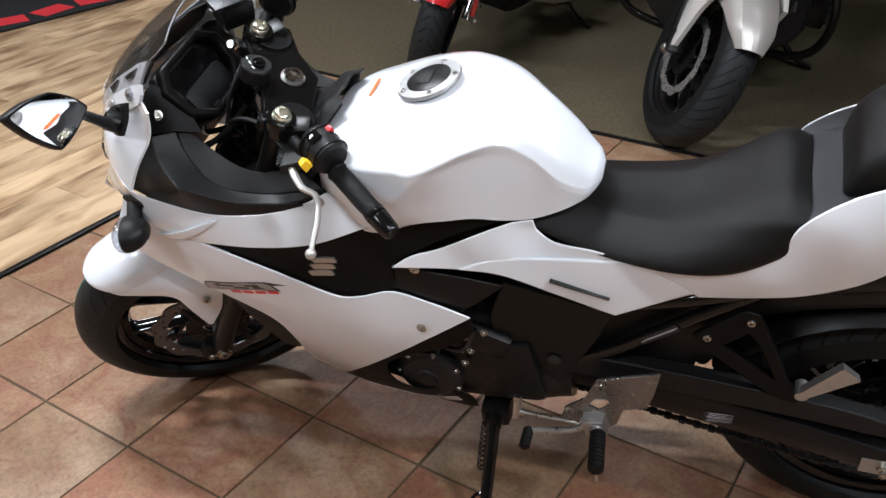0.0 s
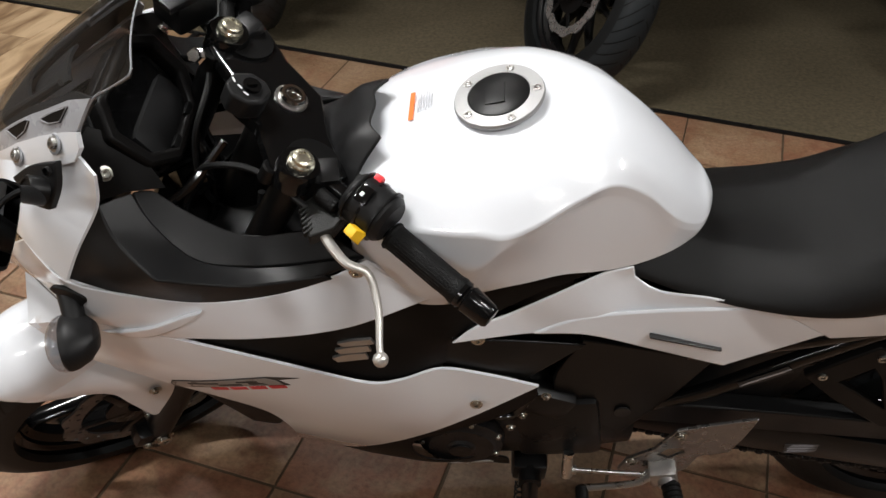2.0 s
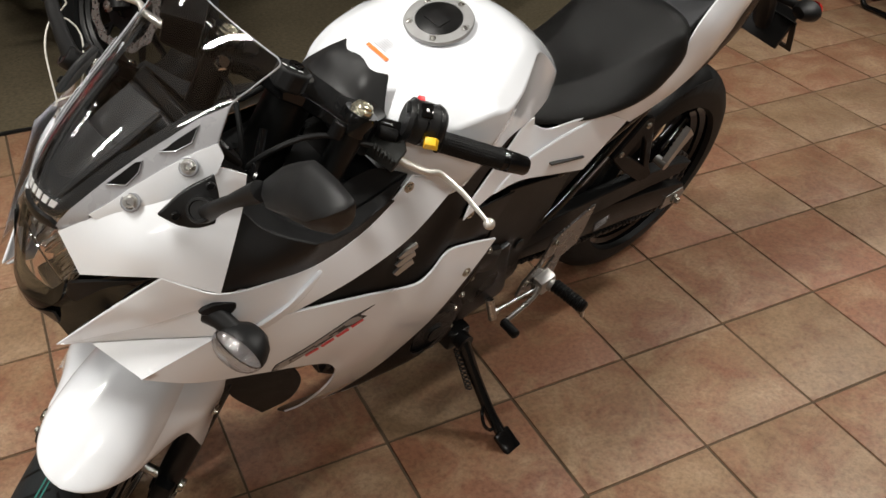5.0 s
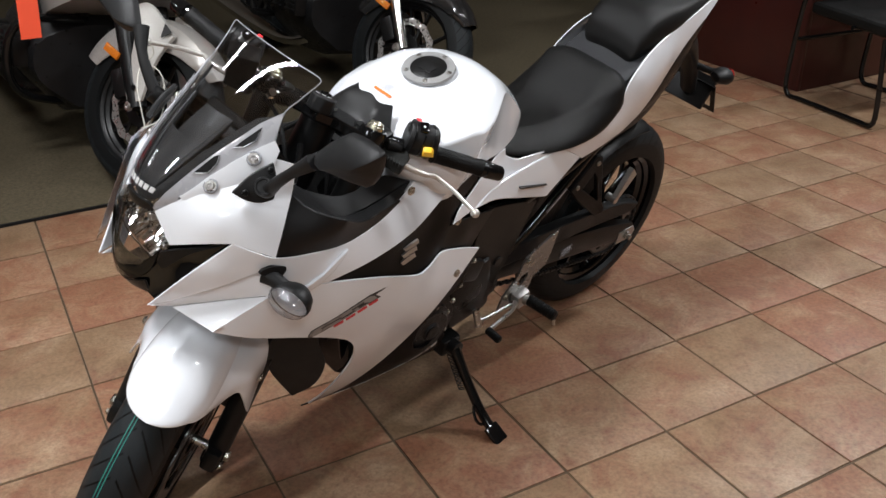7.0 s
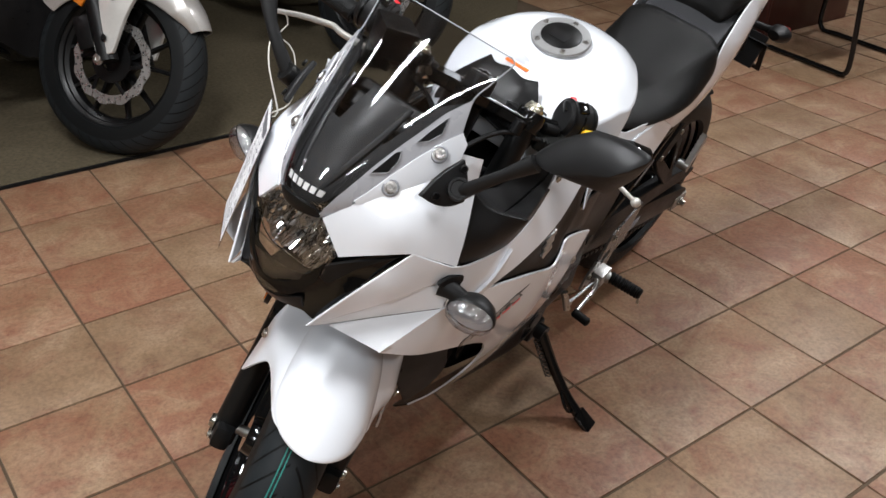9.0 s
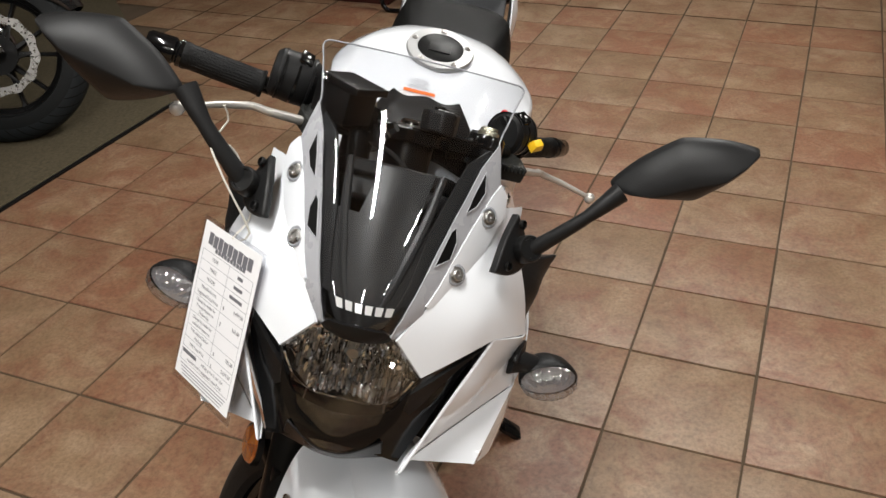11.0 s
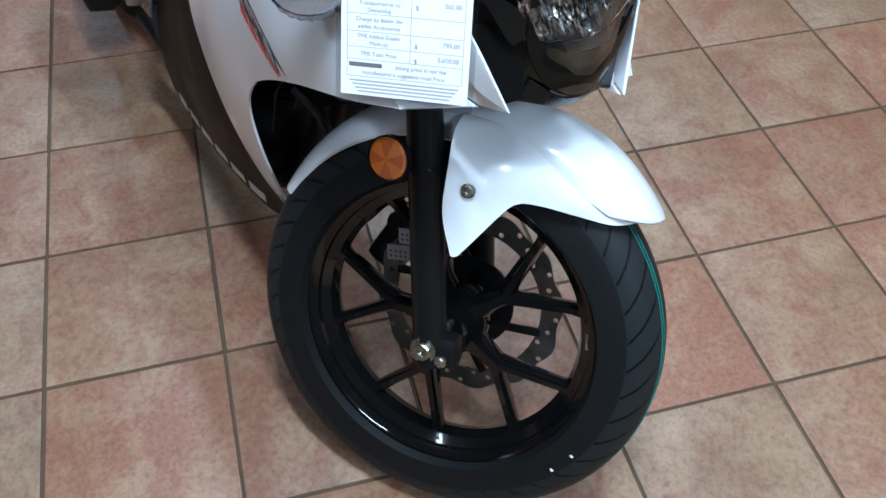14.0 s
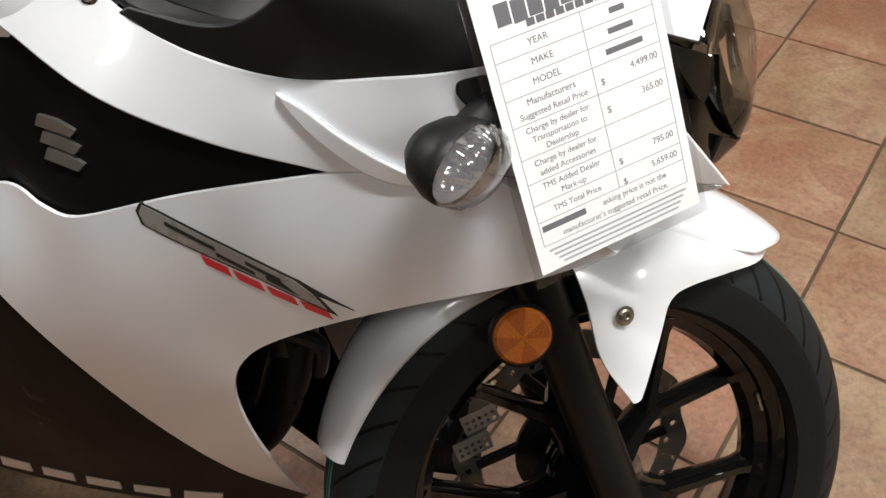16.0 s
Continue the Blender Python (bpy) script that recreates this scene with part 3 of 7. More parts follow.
FRONT, REAR = Vector((1.365, 0, 0.300)), Vector((-0.065, 0, 0.308))
OUT = (0, 1, 0)


def arc_profile(R, w, rim, n=14):
    """Half-round tyre section: from one bead over the crown to the other."""
    out = []
    for i in range(n + 1):
        a = math.pi * (i / n) - math.pi / 2
        s = math.sin(a)
        depth = (R - rim)
        out.append((rim + depth * (max(math.cos(a), 0) ** 0.72), w * (abs(s) ** 0.9) * (1 if s > 0 else -1)))
    return [(rim - 0.006, -w * 0.80)] + out + [(rim - 0.006, w * 0.80)]


def wheel(name, parent, centre, R, w, rim, m=None, disc_side=1, disc_r=0.145, teal=False, spokes=5, rim_mat=RIMBLACK, disc_mat=DISC, forked=None):
    """A road wheel: tyre, cast rim with paired or forked spokes (forked: their first angle), hub and drilled wavy disc."""
    M = (m or Matrix()) @ Matrix.Translation(centre)
    hold = part(name, lathe(arc_profile(R, w, rim), 96, None, closed=False, uv=True), RUBBER, parent, "black rubber tyre", m=M)
    lip = [(rim + 0.006, -w * 0.74), (rim + 0.008, -w * 0.66), (rim - 0.004, -w * 0.60), (rim - 0.012, -w * 0.5), (rim - 0.03, -w * 0.3), (rim - 0.036, 0),
           (rim - 0.03, w * 0.3), (rim - 0.012, w * 0.5), (rim - 0.004, w * 0.60), (rim + 0.008, w * 0.66), (rim + 0.006, w * 0.74), (rim - 0.002, w * 0.72),
           (rim - 0.016, w * 0.56), (rim - 0.019, w * 0.3), (rim - 0.024, 0), (rim - 0.019, -w * 0.3), (rim - 0.016, -w * 0.56), (rim - 0.002, -w * 0.72)]
    part("rim", lathe(lip, 72, None, closed=True), rim_mat, hold, m=M)
    part("hub", lathe([(0.012, -0.055), (0.034, -0.055), (0.038, -0.035), (0.052, -0.02), (0.055, 0), (0.052, 0.02), (0.038, 0.035), (0.034, 0.055), (0.012, 0.055)], 24), rim_mat, hold, m=M)
    at_rim = lambda deg, r: Vector((r * math.cos(radians(deg)), 0, r * math.sin(radians(deg))))
    for k in range(spokes if forked is not None else 0):
        mid_ = forked + 360 / spokes * k
        knot_ = at_rim(mid_, 0.100)
        rings = []
        d = at_rim(mid_, 1)
        s = d.cross(Vector((0, 1, 0)))
        for r, hw, hy in ((0.040, 0.021, 0.030), (0.068, 0.0125, 0.022), (0.104, 0.0115, 0.018)):
            rings.append([d * r + s * hw * x + Vector((0, hy * y, 0)) for x, y in ((-1, -.5), (-.5, -1), (.5, -1), (1, -.5), (1, .5), (.5, 1), (-.5, 1), (-1, .5))])
        arms = [loft(rings)]
        for side in (-1, 1):
            q = at_rim(mid_ + side * 180 / spokes / 2, rim - 0.020)
            p = knot_ - d * 0.012
            e = (q - p).normalized()
            s = e.cross(Vector((0, 1, 0)))
            rings = []
            for t, hw, hy in ((0, 0.0105, 0.018), (0.3, 0.0085, 0.0165), (0.82, 0.0078, 0.0145), (0.94, 0.0105, 0.018), (1, 0.018, 0.024)):
                c = p.lerp(q, t)
                rings.append([c + s * hw * x + Vector((0, hy * y, 0)) for x, y in ((-1, -.5), (-.5, -1), (.5, -1), (1, -.5), (1, .5), (.5, 1), (-.5, 1), (-1, .5))])
            arms.append(loft(rings))
        part("spoke", join(*arms), rim_mat, hold, "gloss black forked spoke", m=M)
    for k in range(0 if forked is not None else spokes):
        for side in (-1, 1):
            a0 = 2 * math.pi * k / spokes + side * 0.16 + 0.35
            a1 = 2 * math.pi * k / spokes + side * 0.27 + 0.35
            p, q = Vector((0.05 * math.cos(a0), 0, 0.05 * math.sin(a0))), Vector(((rim - 0.022) * math.cos(a1), 0, (rim - 0.022) * math.sin(a1)))
            d = (q - p).normalized()
            s = d.cross(Vector((0, 1, 0)))
            rings = []
            for t, hw, hy in ((0, 0.012, 0.026), (0.45, 0.0082, 0.016), (0.85, 0.0076, 0.013), (1, 0.012, 0.020)):
                c = p.lerp(q, t)
                rings.append([c + s * hw * x + Vector((0, hy * y, 0)) for x, y in ((-1, -.6), (-.6, -1), (.6, -1), (1, -.6), (1, .6), (.6, 1), (-.6, 1), (-1, .6))])
            part("spoke", loft(rings), rim_mat, hold, m=M)
    if disc_r:
        n = 120
        outer = [((disc_r + 0.004 * math.cos(12 * a)) * math.cos(a), (disc_r + 0.004 * math.cos(12 * a)) * math.sin(a)) for a in (2 * math.pi * i / n for i in range(n))]
        holes = [circle(0, 0, disc_r * 0.79, 48)]
        for k in range(36):
            a = 2 * math.pi * k / 36
            rr = disc_r * (0.84 + 0.055 * (k % 3))
            holes.append(circle(rr * math.cos(a), rr * math.sin(a), 0.0042, 8))
        Y = pose(0, disc_side * 0.062, 0, 90)
        disc = part("brake_disc", plate([outer] + holes, 0.004), disc_mat, hold, "drilled wavy steel brake disc", m=M @ Y)
        for k in range(6):
            a = 2 * math.pi * k / 6
            part("carrier_arm", block((disc_r * 0.56 * math.cos(a), disc_r * 0.56 * math.sin(a), 0.002), (disc_r * 0.56, 0.013, 0.006), (0, 0, math.degrees(a) + 22), 0.002), SATIN, hold, m=M @ Y)
        ring = plate([circle(0, 0, disc_r * 0.50, 36), circle(0, 0, disc_r * 0.24, 36)], 0.006)
        part("disc_carrier", ring, SATIN, hold, m=M @ Y)
    if teal:
        for y in (-0.0130, -0.0190):
            q = rim + (R - rim) * (1 - (abs(y) / w) ** 2.22) ** 0.36
            part("tread_line", lathe([(q + 0.0003, y), (q + 0.0006, y + 0.0020), (q - 0.001, y + 0.0022), (q - 0.001, y - 0.0002)], 96, None, closed=True), TEAL, hold, "thin teal line round the tread", m=M)
    return hold


HUB = FRONT + Vector((-.003, -.010, -.007))
front = wheel("front_wheel", bike, HUB, 0.303, 0.058, 0.222, STEER, 1, 0.145, teal=True, forked=54)
for deg in (-23.5, -14.5):  # dabs of white paint on the sidewall
    part("paint_dab", block((.252, -.0562, 0), (.0055, .0016, .0032), (0, 0, -6), 0.0003), PAPER, front, "small white paint mark", m=STEER @ Matrix.Translation(HUB) @ pose(0, 0, 0, 0, -deg, 0))
part("wheel_weight", block((.2015, -.020, 0), (.004, .016, .024), (0, 0, 0), 0.001), ZINC, front, "small silver balance weight", m=STEER @ Matrix.Translation(HUB) @ pose(0, 0, 0, 0, -26, 0))
wheel("rear_wheel", bike, REAR, 0.310, 0.068, 0.222, None, -1, 0.115, forked=20)

# forks, axle, fender
def forward(z, ahead=0.035, y=0.0):
    """A point on the fork line at a height, ahead of the steering axis."""
    t = z / math.cos(radians(25.6))
    e = Vector((math.cos(radians(25.6)), 0, math.sin(radians(25.6))))
    return STEM + AXIS * t + e * ahead + Vector((0, y, 0))


for s in (1, -1):
    y = 0.104 * s
    top, mid, low = forward(0.955, 0.03, y), forward(0.60, 0.03, y), forward(0.265, 0.03, y)
    part("fork_leg", join(rod(mid + AXIS * 0.0, low, 0.0235, 20), rod(low + AXIS * 0.02, low - AXIS * 0.012, 0.0245, 20)), SATIN, bike, m=STEER)
    part("fork_tube", join(rod(top, mid, 0.0205, 20)), SATIN, bike, m=STEER)
    part("fork_seal", lathe([(0.0215, -0.012), (0.030, -0.012), (0.030, 0.01), (0.024, 0.02), (0.0215, 0.02)], 20, axis_to(mid, AXIS)), MATTE, bike, m=STEER)
    cap = lathe([(0.0160, -0.006), (0.0165, 0.004), (0.0158, 0.007), (0.0135, 0.009), (0.0128, 0.0125), (0.0110, 0.0140), (0.0070, 0.0146), (0.0062, 0.0130), (0.0001, 0.0130)], 24, axis_to(top, AXIS))
    part("cap_boss", lathe([(0.016, -0.03), (0.0255, -0.03), (0.0265, -0.004), (0.0240, 0.002), (0.016, 0.002)], 28, axis_to(top, AXIS)), GLOSS, bike, m=STEER)
    part("fork_cap", cap, CAPGOLD, bike, "pale anodised fork cap", m=STEER)
    part("clamp_plug", lathe([(0.0001, .004), (0.009, .004), (0.011, .002), (0.011, -.02)], 20, axis_to(top + Vector((.030, -.016 * s, -.010)), AXIS)), SATIN, bike, m=STEER)
    foot = block(low + Vector((0.014, 0, 0.018)), (0.046, 0.036, 0.046), (0, -25, 0), 0.012)
    part("axle_clamp", foot, SATIN, bike, m=STEER)
    part("axle_bolt", bolt(Vector((FRONT.x - .004, 0.1250 * s, FRONT.z - .010)), (0, s, 0), 0.0125, 0.009), ZINC, bike, m=STEER)
    part("pinch_bolt", bolt(Vector((FRONT.x + 0.024, 0.1235 * s, FRONT.z - 0.012)), (0, s, 0), 0.006, 0.006), ZINC, bike, m=STEER)
part("axle", rod((FRONT.x, -0.115, FRONT.z), (FRONT.x, 0.115, FRONT.z), 0.010), STEEL, bike, m=STEER)


def fender():
    """The front mudguard: a blade over the tyre that widens to the fork and tapers to a beak."""
    rings = []
    for i in range(41):
        t = 1 - (1 - i / 40) ** 1.8
        ang = radians(171 - t * 114.5)  # from behind the fork to the nose
        w = float(np.interp(t, [0, 0.2, 0.42, 0.6, 0.8], [0.046, 0.060, 0.070, 0.076, 0.077])) * math.sqrt(max(0.003, 1 - (max(0, t - .82) / .18) ** 3.0))
        R = float(np.interp(t, [0, 0.5, 0.8, 1], [0.316, 0.326, 0.337, 0.330]))
        drop = float(np.interp(t, [0, 0.3, 0.6, 0.8, 0.92, 1], [0.020, 0.038, 0.060, 0.057, 0.040, 0.002]))
        row = []
        for k in range(17):
            u = (k / 16 - 0.5) * 2
            y = w * math.sin(u * math.pi / 2 * 0.96)
            r = R - drop * (1 - math.cos(u * math.pi / 2)) ** 1.0
            row.append((FRONT.x + r * math.cos(ang), y, FRONT.z + r * math.sin(ang)))
        inner = [(FRONT.x + (x - FRONT.x) * 0.988, yy * 0.95, FRONT.z + (z - FRONT.z) * 0.988) for x, yy, z in reversed(row)]
        rings.append(row + inner)
    return loft(rings)


part("front_fender", fender(), WHITE, bike, "glossy white front mudguard", m=STEER)
wing = shell([(1.262, .066, .590, 1), (1.314, .063, .599), (1.381, .062, .601), (1.470, .061, .585), (1.512, .045, .569), (1.530, .024, .571, 1), (1.497, .063, .557), (1.450, .080, .549), (1.405, .092, .541),
              (1.378, .103, .530), (1.364, .116, .495), (1.346, .129, .440), (1.338, .129, .436, 1), (1.303, .122, .480), (1.284, .117, .535), (1.268, .100, .575)],
             OUT, [(1.335, .1165, .530), (1.345, .105, .565), (1.40, .086, .575), (1.45, .078, .573)], 0.004, 0.011, 0.009)
pair("fender_wing", wing, WHITE, bike, m=STEER, bevel=0.0015)
for s in (1, -1):
    part("fender_bolt", bolt((1.321, 0.1215 * s, 0.524), (0.1, s, 0.05), 0.0065, 0.005), ZINC, bike, m=STEER)
    disk = lathe([(0.0001, 0), (0.026, 0), (0.0275, 0.006), (0.024, 0.010), (0.0001, 0.012)], 32, None)
    # every other wedge takes a darker amber: facet shading put into the colour
    for fc in disk.faces:
        fc.material_index = int((math.atan2(fc.calc_center_median().z, fc.calc_center_median().x) / (2 * math.pi) + 1) * 8) % 2
    part("fork_reflector", disk, (AMBER, AMBERDARK), bike, "round amber reflector", m=STEER @ axis_to((1.216, 0.134 * s, 0.515), (-0.1, s, 0)))
    part("reflector_rim", lathe([(0.0275, -0.002), (0.030, -0.002), (0.030, 0.007), (0.0275, 0.007)], 28, axis_to((1.216, 0.134 * s, 0.515), (-0.1, s, 0)), closed=True), SATIN, bike, m=STEER)
    part("reflector_stay", block((1.245, 0.119 * s, 0.515), (0.06, 0.012, 0.02), bevel=0.003), SATIN, bike, m=STEER)
# front caliper and brake line on the disc side
cal = join(block((1.222, 0.078, 0.315), (0.060, 0.055, 0.105), (0, 12, 0), 0.014), rod((1.215, 0.115, 0.345), (1.215, 0.05, 0.345), 0.02), rod((1.225, 0.115, 0.29), (1.225, 0.05, 0.29), 0.02))
part("brake_caliper", cal, SATIN, bike, m=STEER)
for i in range(2):
    grid = plate([[(-0.022, -0.012), (0.022, -0.012), (0.022, 0.012), (-0.022, 0.012)]] + [circle(-0.016 + 0.008 * k, -0.006 + 0.008 * j, 0.0028, 6) for k in range(5) for j in range(2)], 0.002)
    part("caliper_grille", grid, ALLOY, bike, m=STEER @ pose(1.243 - 0.006 * i, 0.049, 0.338 - 0.034 * i, 90, 0, 0) @ pose(0, 0, 0, 0, 0, 25))
part("brake_hose", tube(bmesh.new(), [(1.21, .10, .37), (1.19, .115, .52), (1.17, .11, .62), (1.12, .10, .75), (1.08, .06, .86)], 0.005, 8), MATTE, bike, m=STEER)

# clamps, ignition and bars
clamp = join(plate([[(-0.045, -0.125), (0.03, -0.128), (0.045, -0.09), (0.035, -0.03), (0.05, 0), (0.035, 0.03), (0.045, 0.09), (0.03, 0.128), (-0.045, 0.125), (-0.05, 0.06), (-0.07, 0), (-0.05, -0.06)]], 0.022))
TC = Matrix.Translation(forward(0.925, 0.012)) @ Matrix.Rotation(radians(-25.6), 4, "Y")
part("top_clamp", clamp, GLOSS, bike, m=STEER @ TC, bevel=0.004)
low_clamp = plate([[(-0.03, -0.128), (0.04, -0.128), (0.045, 0), (0.04, 0.128), (-0.03, 0.128), (-0.05, 0)]], 0.035)
part("lower_clamp", low_clamp, SATIN, bike, m=STEER @ Matrix.Translation(forward(0.715, 0.012)) @ Matrix.Rotation(radians(-25.6), 4, "Y"), bevel=0.004)
part("stem_nut", lathe([(0.0170, 0), (0.0170, 0.007), (0.0150, 0.010), (0.0112, 0.010), (0.0100, 0.003), (0.0060, 0.003), (0.0050, 0.006), (0.0001, 0.006)], 24, STEER @ axis_to(forward(0.945, -0.012), AXIS)), CHROME, bike, "chrome steering stem nut", sharp=25)
part("stem_ring", lathe([(0.015, 0), (0.0215, 0), (0.0215, 0.003), (0.015, 0.004)], 28, STEER @ axis_to(forward(0.944, -0.012), AXIS)), STEEL, bike)
part("head_tube", rod(forward(0.935, -0.01), forward(0.70, -0.01), 0.036, 20), SATIN, bike, m=STEER)
ign = STEER @ axis_to(forward(0.948, 0.052), AXIS)
hexa = [(0.027 * math.cos(a) * (1.05 if i % 2 else 1), 0.026 * math.sin(a)) for i, a in enumerate(2 * math.pi * k / 8 + 0.3 for k in range(8))]
part("ignition_switch", plate([hexa], 0.030), MATTE, bike, m=STEER @ Matrix.Translation(forward(0.944, 0.055)) @ Matrix.Rotation(radians(-25.6), 4, "Y"), bevel=0.004)
part("key_slot", join(lathe([(0.011, 0), (0.011, 0.004), (0.009, 0.004), (0.0001, 0.002)], 18), block((0, 0.004, 0), (0.003, 0.003, 0.012))), GLOSS, bike, m=ign @ pose(0, 0.026, 0))
for k in range(3):
    part("switch_mark", block((-0.012 + 0.011 * k, 0.0315, 0.015 - 0.003 * k), (0.007, 0.0008, 0.002), (0, 20 * k, 0)), PAPER, bike, m=STEER @ axis_to(forward(0.944, 0.055), AXIS))


def bar(s):
    """One clip-on bar with its grip, end weight, switches, perch and lever; s is +1 on the left."""
    f = lambda x, y, z: Vector((x, y * s, z))
    root, end = f(1.018, 0.115, 0.940), f(0.918, 0.368, 0.928)
    d = (end - root).normalized()
    part("bar_clamp", join(lathe([(0.024, -0.018), (0.034, -0.018), (0.036, 0), (0.034, 0.018), (0.024, 0.018)], 22, axis_to(f(1.027, 0.098, 0.935), AXIS)), block(root + d * 0.0, (0.045, 0.035, 0.034), (0, 0, -20 * s), 0.008)), SATIN, bike, m=STEER)
    part("bar_tube", rod(root, root + d * 0.16, 0.0111, 14), GLOSS, bike, m=STEER)
    g0, g1 = root + d * 0.110, root + d * 0.212
    prof = [(0.0175, 0.0), (0.0185, 0.003), (0.0165, 0.006), (0.0168, 0.010), (0.0158, 0.016), (0.0160, 0.04), (0.0164, 0.06), (0.0160, 0.085), (0.0165, 0.097), (0.0178, 0.102), (0.0172, 0.106)]
    for k in range(26):
        a = 2 * math.pi * k / 26
        up_ = d.orthogonal().normalized()
        sd = d.cross(up_)
        o = up_ * math.cos(a) + sd * math.sin(a)
        part("grip_ridge", rod(g0 + d * (.012 + .006 * (k % 2)) + o * .0156, g0 + d * (.092 - .008 * (k % 3)) + o * .0158, .0008, 5), GRIPRUB, bike, m=STEER)
    part("grip", lathe(prof, 20, axis_to(g0, d)), GRIPRUB, bike, "ribbed rubber grip", m=STEER)
    part("bar_end", lathe([(0.0175, 0), (0.0178, 0.005), (0.0150, 0.007), (0.0150, 0.009), (0.0174, 0.011), (0.0150, 0.042), (0.012, 0.046), (0.0001, 0.046)], 20, axis_to(g1 + d * 0.004, d)), GLOSS, bike, m=STEER)
    inv = STEER.inverted()
    at = lambda p: (lambda q: Vector((q.x, q.y * s, q.z)))(inv @ Vector(p))
    box = at((.893, .142, .914))
    T = STEER @ axis_to(box, d)
    body = lathe([(0.012, -0.030), (0.026, -0.030), (0.030, -0.024), (0.0315, 0), (0.030, 0.022), (0.025, 0.028), (0.012, 0.028)], 20)
    bmesh.ops.scale(body, vec=(1, 1, 1.08), verts=body.verts)
    sw = part("switch_box", body, MATTE, bike, m=T)
    for k in (-.022, .016):
        part("box_rib", lathe([(0.0290, k - .002), (0.0340, k - .0015), (0.0340, k + .0015), (0.0290, k + .002)], 24, closed=True), SATIN, sw, m=T)
    part("switch_pad", block(at((.905, .128, .938)), (.018, .020, .012), (14 * s, 24, 25 * s), 0.003), SATIN, sw, m=STEER)
    part("red_button", block(at((.887, .122, .940)), (.011, .011, .012), (0, 12, 25 * s), 0.002), REDBTN, sw, "red switch button", m=STEER)
    part("rocker_switch", block(at((.899, .150, .944)), (.022, .018, .013), (10 * s, 20, 25 * s), 0.003), GLOSS, sw, m=STEER)
    part("switch_ring", lathe([(0.0300, -0.0055), (0.0330, -0.0045), (0.0330, -0.0015), (0.0300, -0.0005)], 24, closed=True), GLOSS, sw, m=T)
    part("cable_boot", lathe([(0.006, 0), (0.010, 0.004), (0.010, 0.030), (0.006, 0.034)], 14, axis_to(root + d * 0.02 + Vector((0.022, 0, 0.006)), d)), GRIPRUB, bike, m=STEER)
    part("switch_mark", block(at((.902, .154, .9508)), (.005, .004, .0012), (0, 0, 25 * s)), PAPER, sw, m=STEER)
    part("switch_mark", block(at((.896, .147, .9508)), (.006, .003, .0012), (0, 0, 25 * s)), PAPER, sw, m=STEER)
    if s > 0:
        yq = at((.911, .180, .914))
        tri = block(yq, (.017, .022, .015), (20, 25, 20), 0.002, taper=.7)
        part("yellow_switch", tri, YELLOW, sw, "yellow flasher trigger", m=STEER)
    part("bar_screw", lathe([(0.008, 0), (0.008, 0.006), (0.005, 0.008), (0.0001, 0.008)], 12, axis_to(root + d * 0.055 + Vector((-0.02, 0, 0.02)), (-0.4, 0, 1))), GLOSS, bike, m=STEER)
    # perch and lever, ahead of the bar
    perch = root + d * 0.060 + Vector((0.030, 0, -0.004))
    fan = [f(1.018, .127, .936), f(1.004, .136, .937), f(1.008, .172, .943), f(1.035, .186, .945), f(1.066, .182, .943), f(1.053, .134, .936)]
    part("lever_perch", loft([fan, [v - Vector((0, 0, .024)) for v in fan]]), PERCH, bike, "dark cast lever perch with a ribbed boot", m=STEER, bevel=0.003)
    for k in range(6):
        q = fan[5].lerp(fan[4], .18 + .13 * k)
        part("perch_rib", block(q + Vector((-.001, 0, -.002)), (0.013, 0.0028, 0.008), (0, -8, 16 * s), 0.001), PERCH, bike, m=STEER)
    lv = [f(1.040, 0.166, 0.930), f(1.046, 0.182, 0.931), f(1.044, 0.205, 0.931), f(1.038, 0.226, 0.929), f(1.023, 0.240, 0.924), f(1.021, 0.256, 0.920), f(1.030, 0.290, 0.918), f(1.045, 0.322, 0.916), f(1.053, 0.341, 0.914)]
    bm = tube(bmesh.new(), lv, [0.0075, 0.0075, 0.0072, 0.0066, 0.0062, 0.0060, 0.0054, 0.0048, 0.0045], 12, 0.006, flat=0.8)
    ball = bmesh.new()
    bmesh.ops.create_icosphere(ball, subdivisions=3, radius=0.0090, matrix=Matrix.Translation(lv[-1]))
    part("lever", join(bm, ball), LEVER, bike, "bare aluminium hand lever with a ball end", m=STEER)
    cable = [perch + Vector((0.02, -0.02 * s, 0)), f(1.085, 0.07, 0.935), f(1.13, 0.02, 0.90), f(1.14, -0.01, 0.82), f(1.10, -0.02, 0.70)]
    part("cable", tube(bmesh.new(), cable, 0.0042, 8), MATTE, bike, m=STEER)


bar(1)
bar(-1)
res = block((1.072, -0.155, 0.985), (0.062, 0.052, 0.048), (0, -12, 20), 0.008)
part("brake_reservoir", res, SATIN, bike, "black brake fluid reservoir", m=STEER)
part("reservoir_lid", block((1.078, -0.155, 1.012), (0.066, 0.056, 0.010), (0, -12, 20), 0.003), SATIN, bike, m=STEER)
part("banjo_bolt", lathe([(0.011, 0), (0.011, 0.006), (0.008, 0.008), (0.008, 0.018), (0.0001, 0.018)], 6, STEER @ axis_to((1.085, -0.09, 0.962), (0.4, 0.4, 0.8))), CHROME, bike)

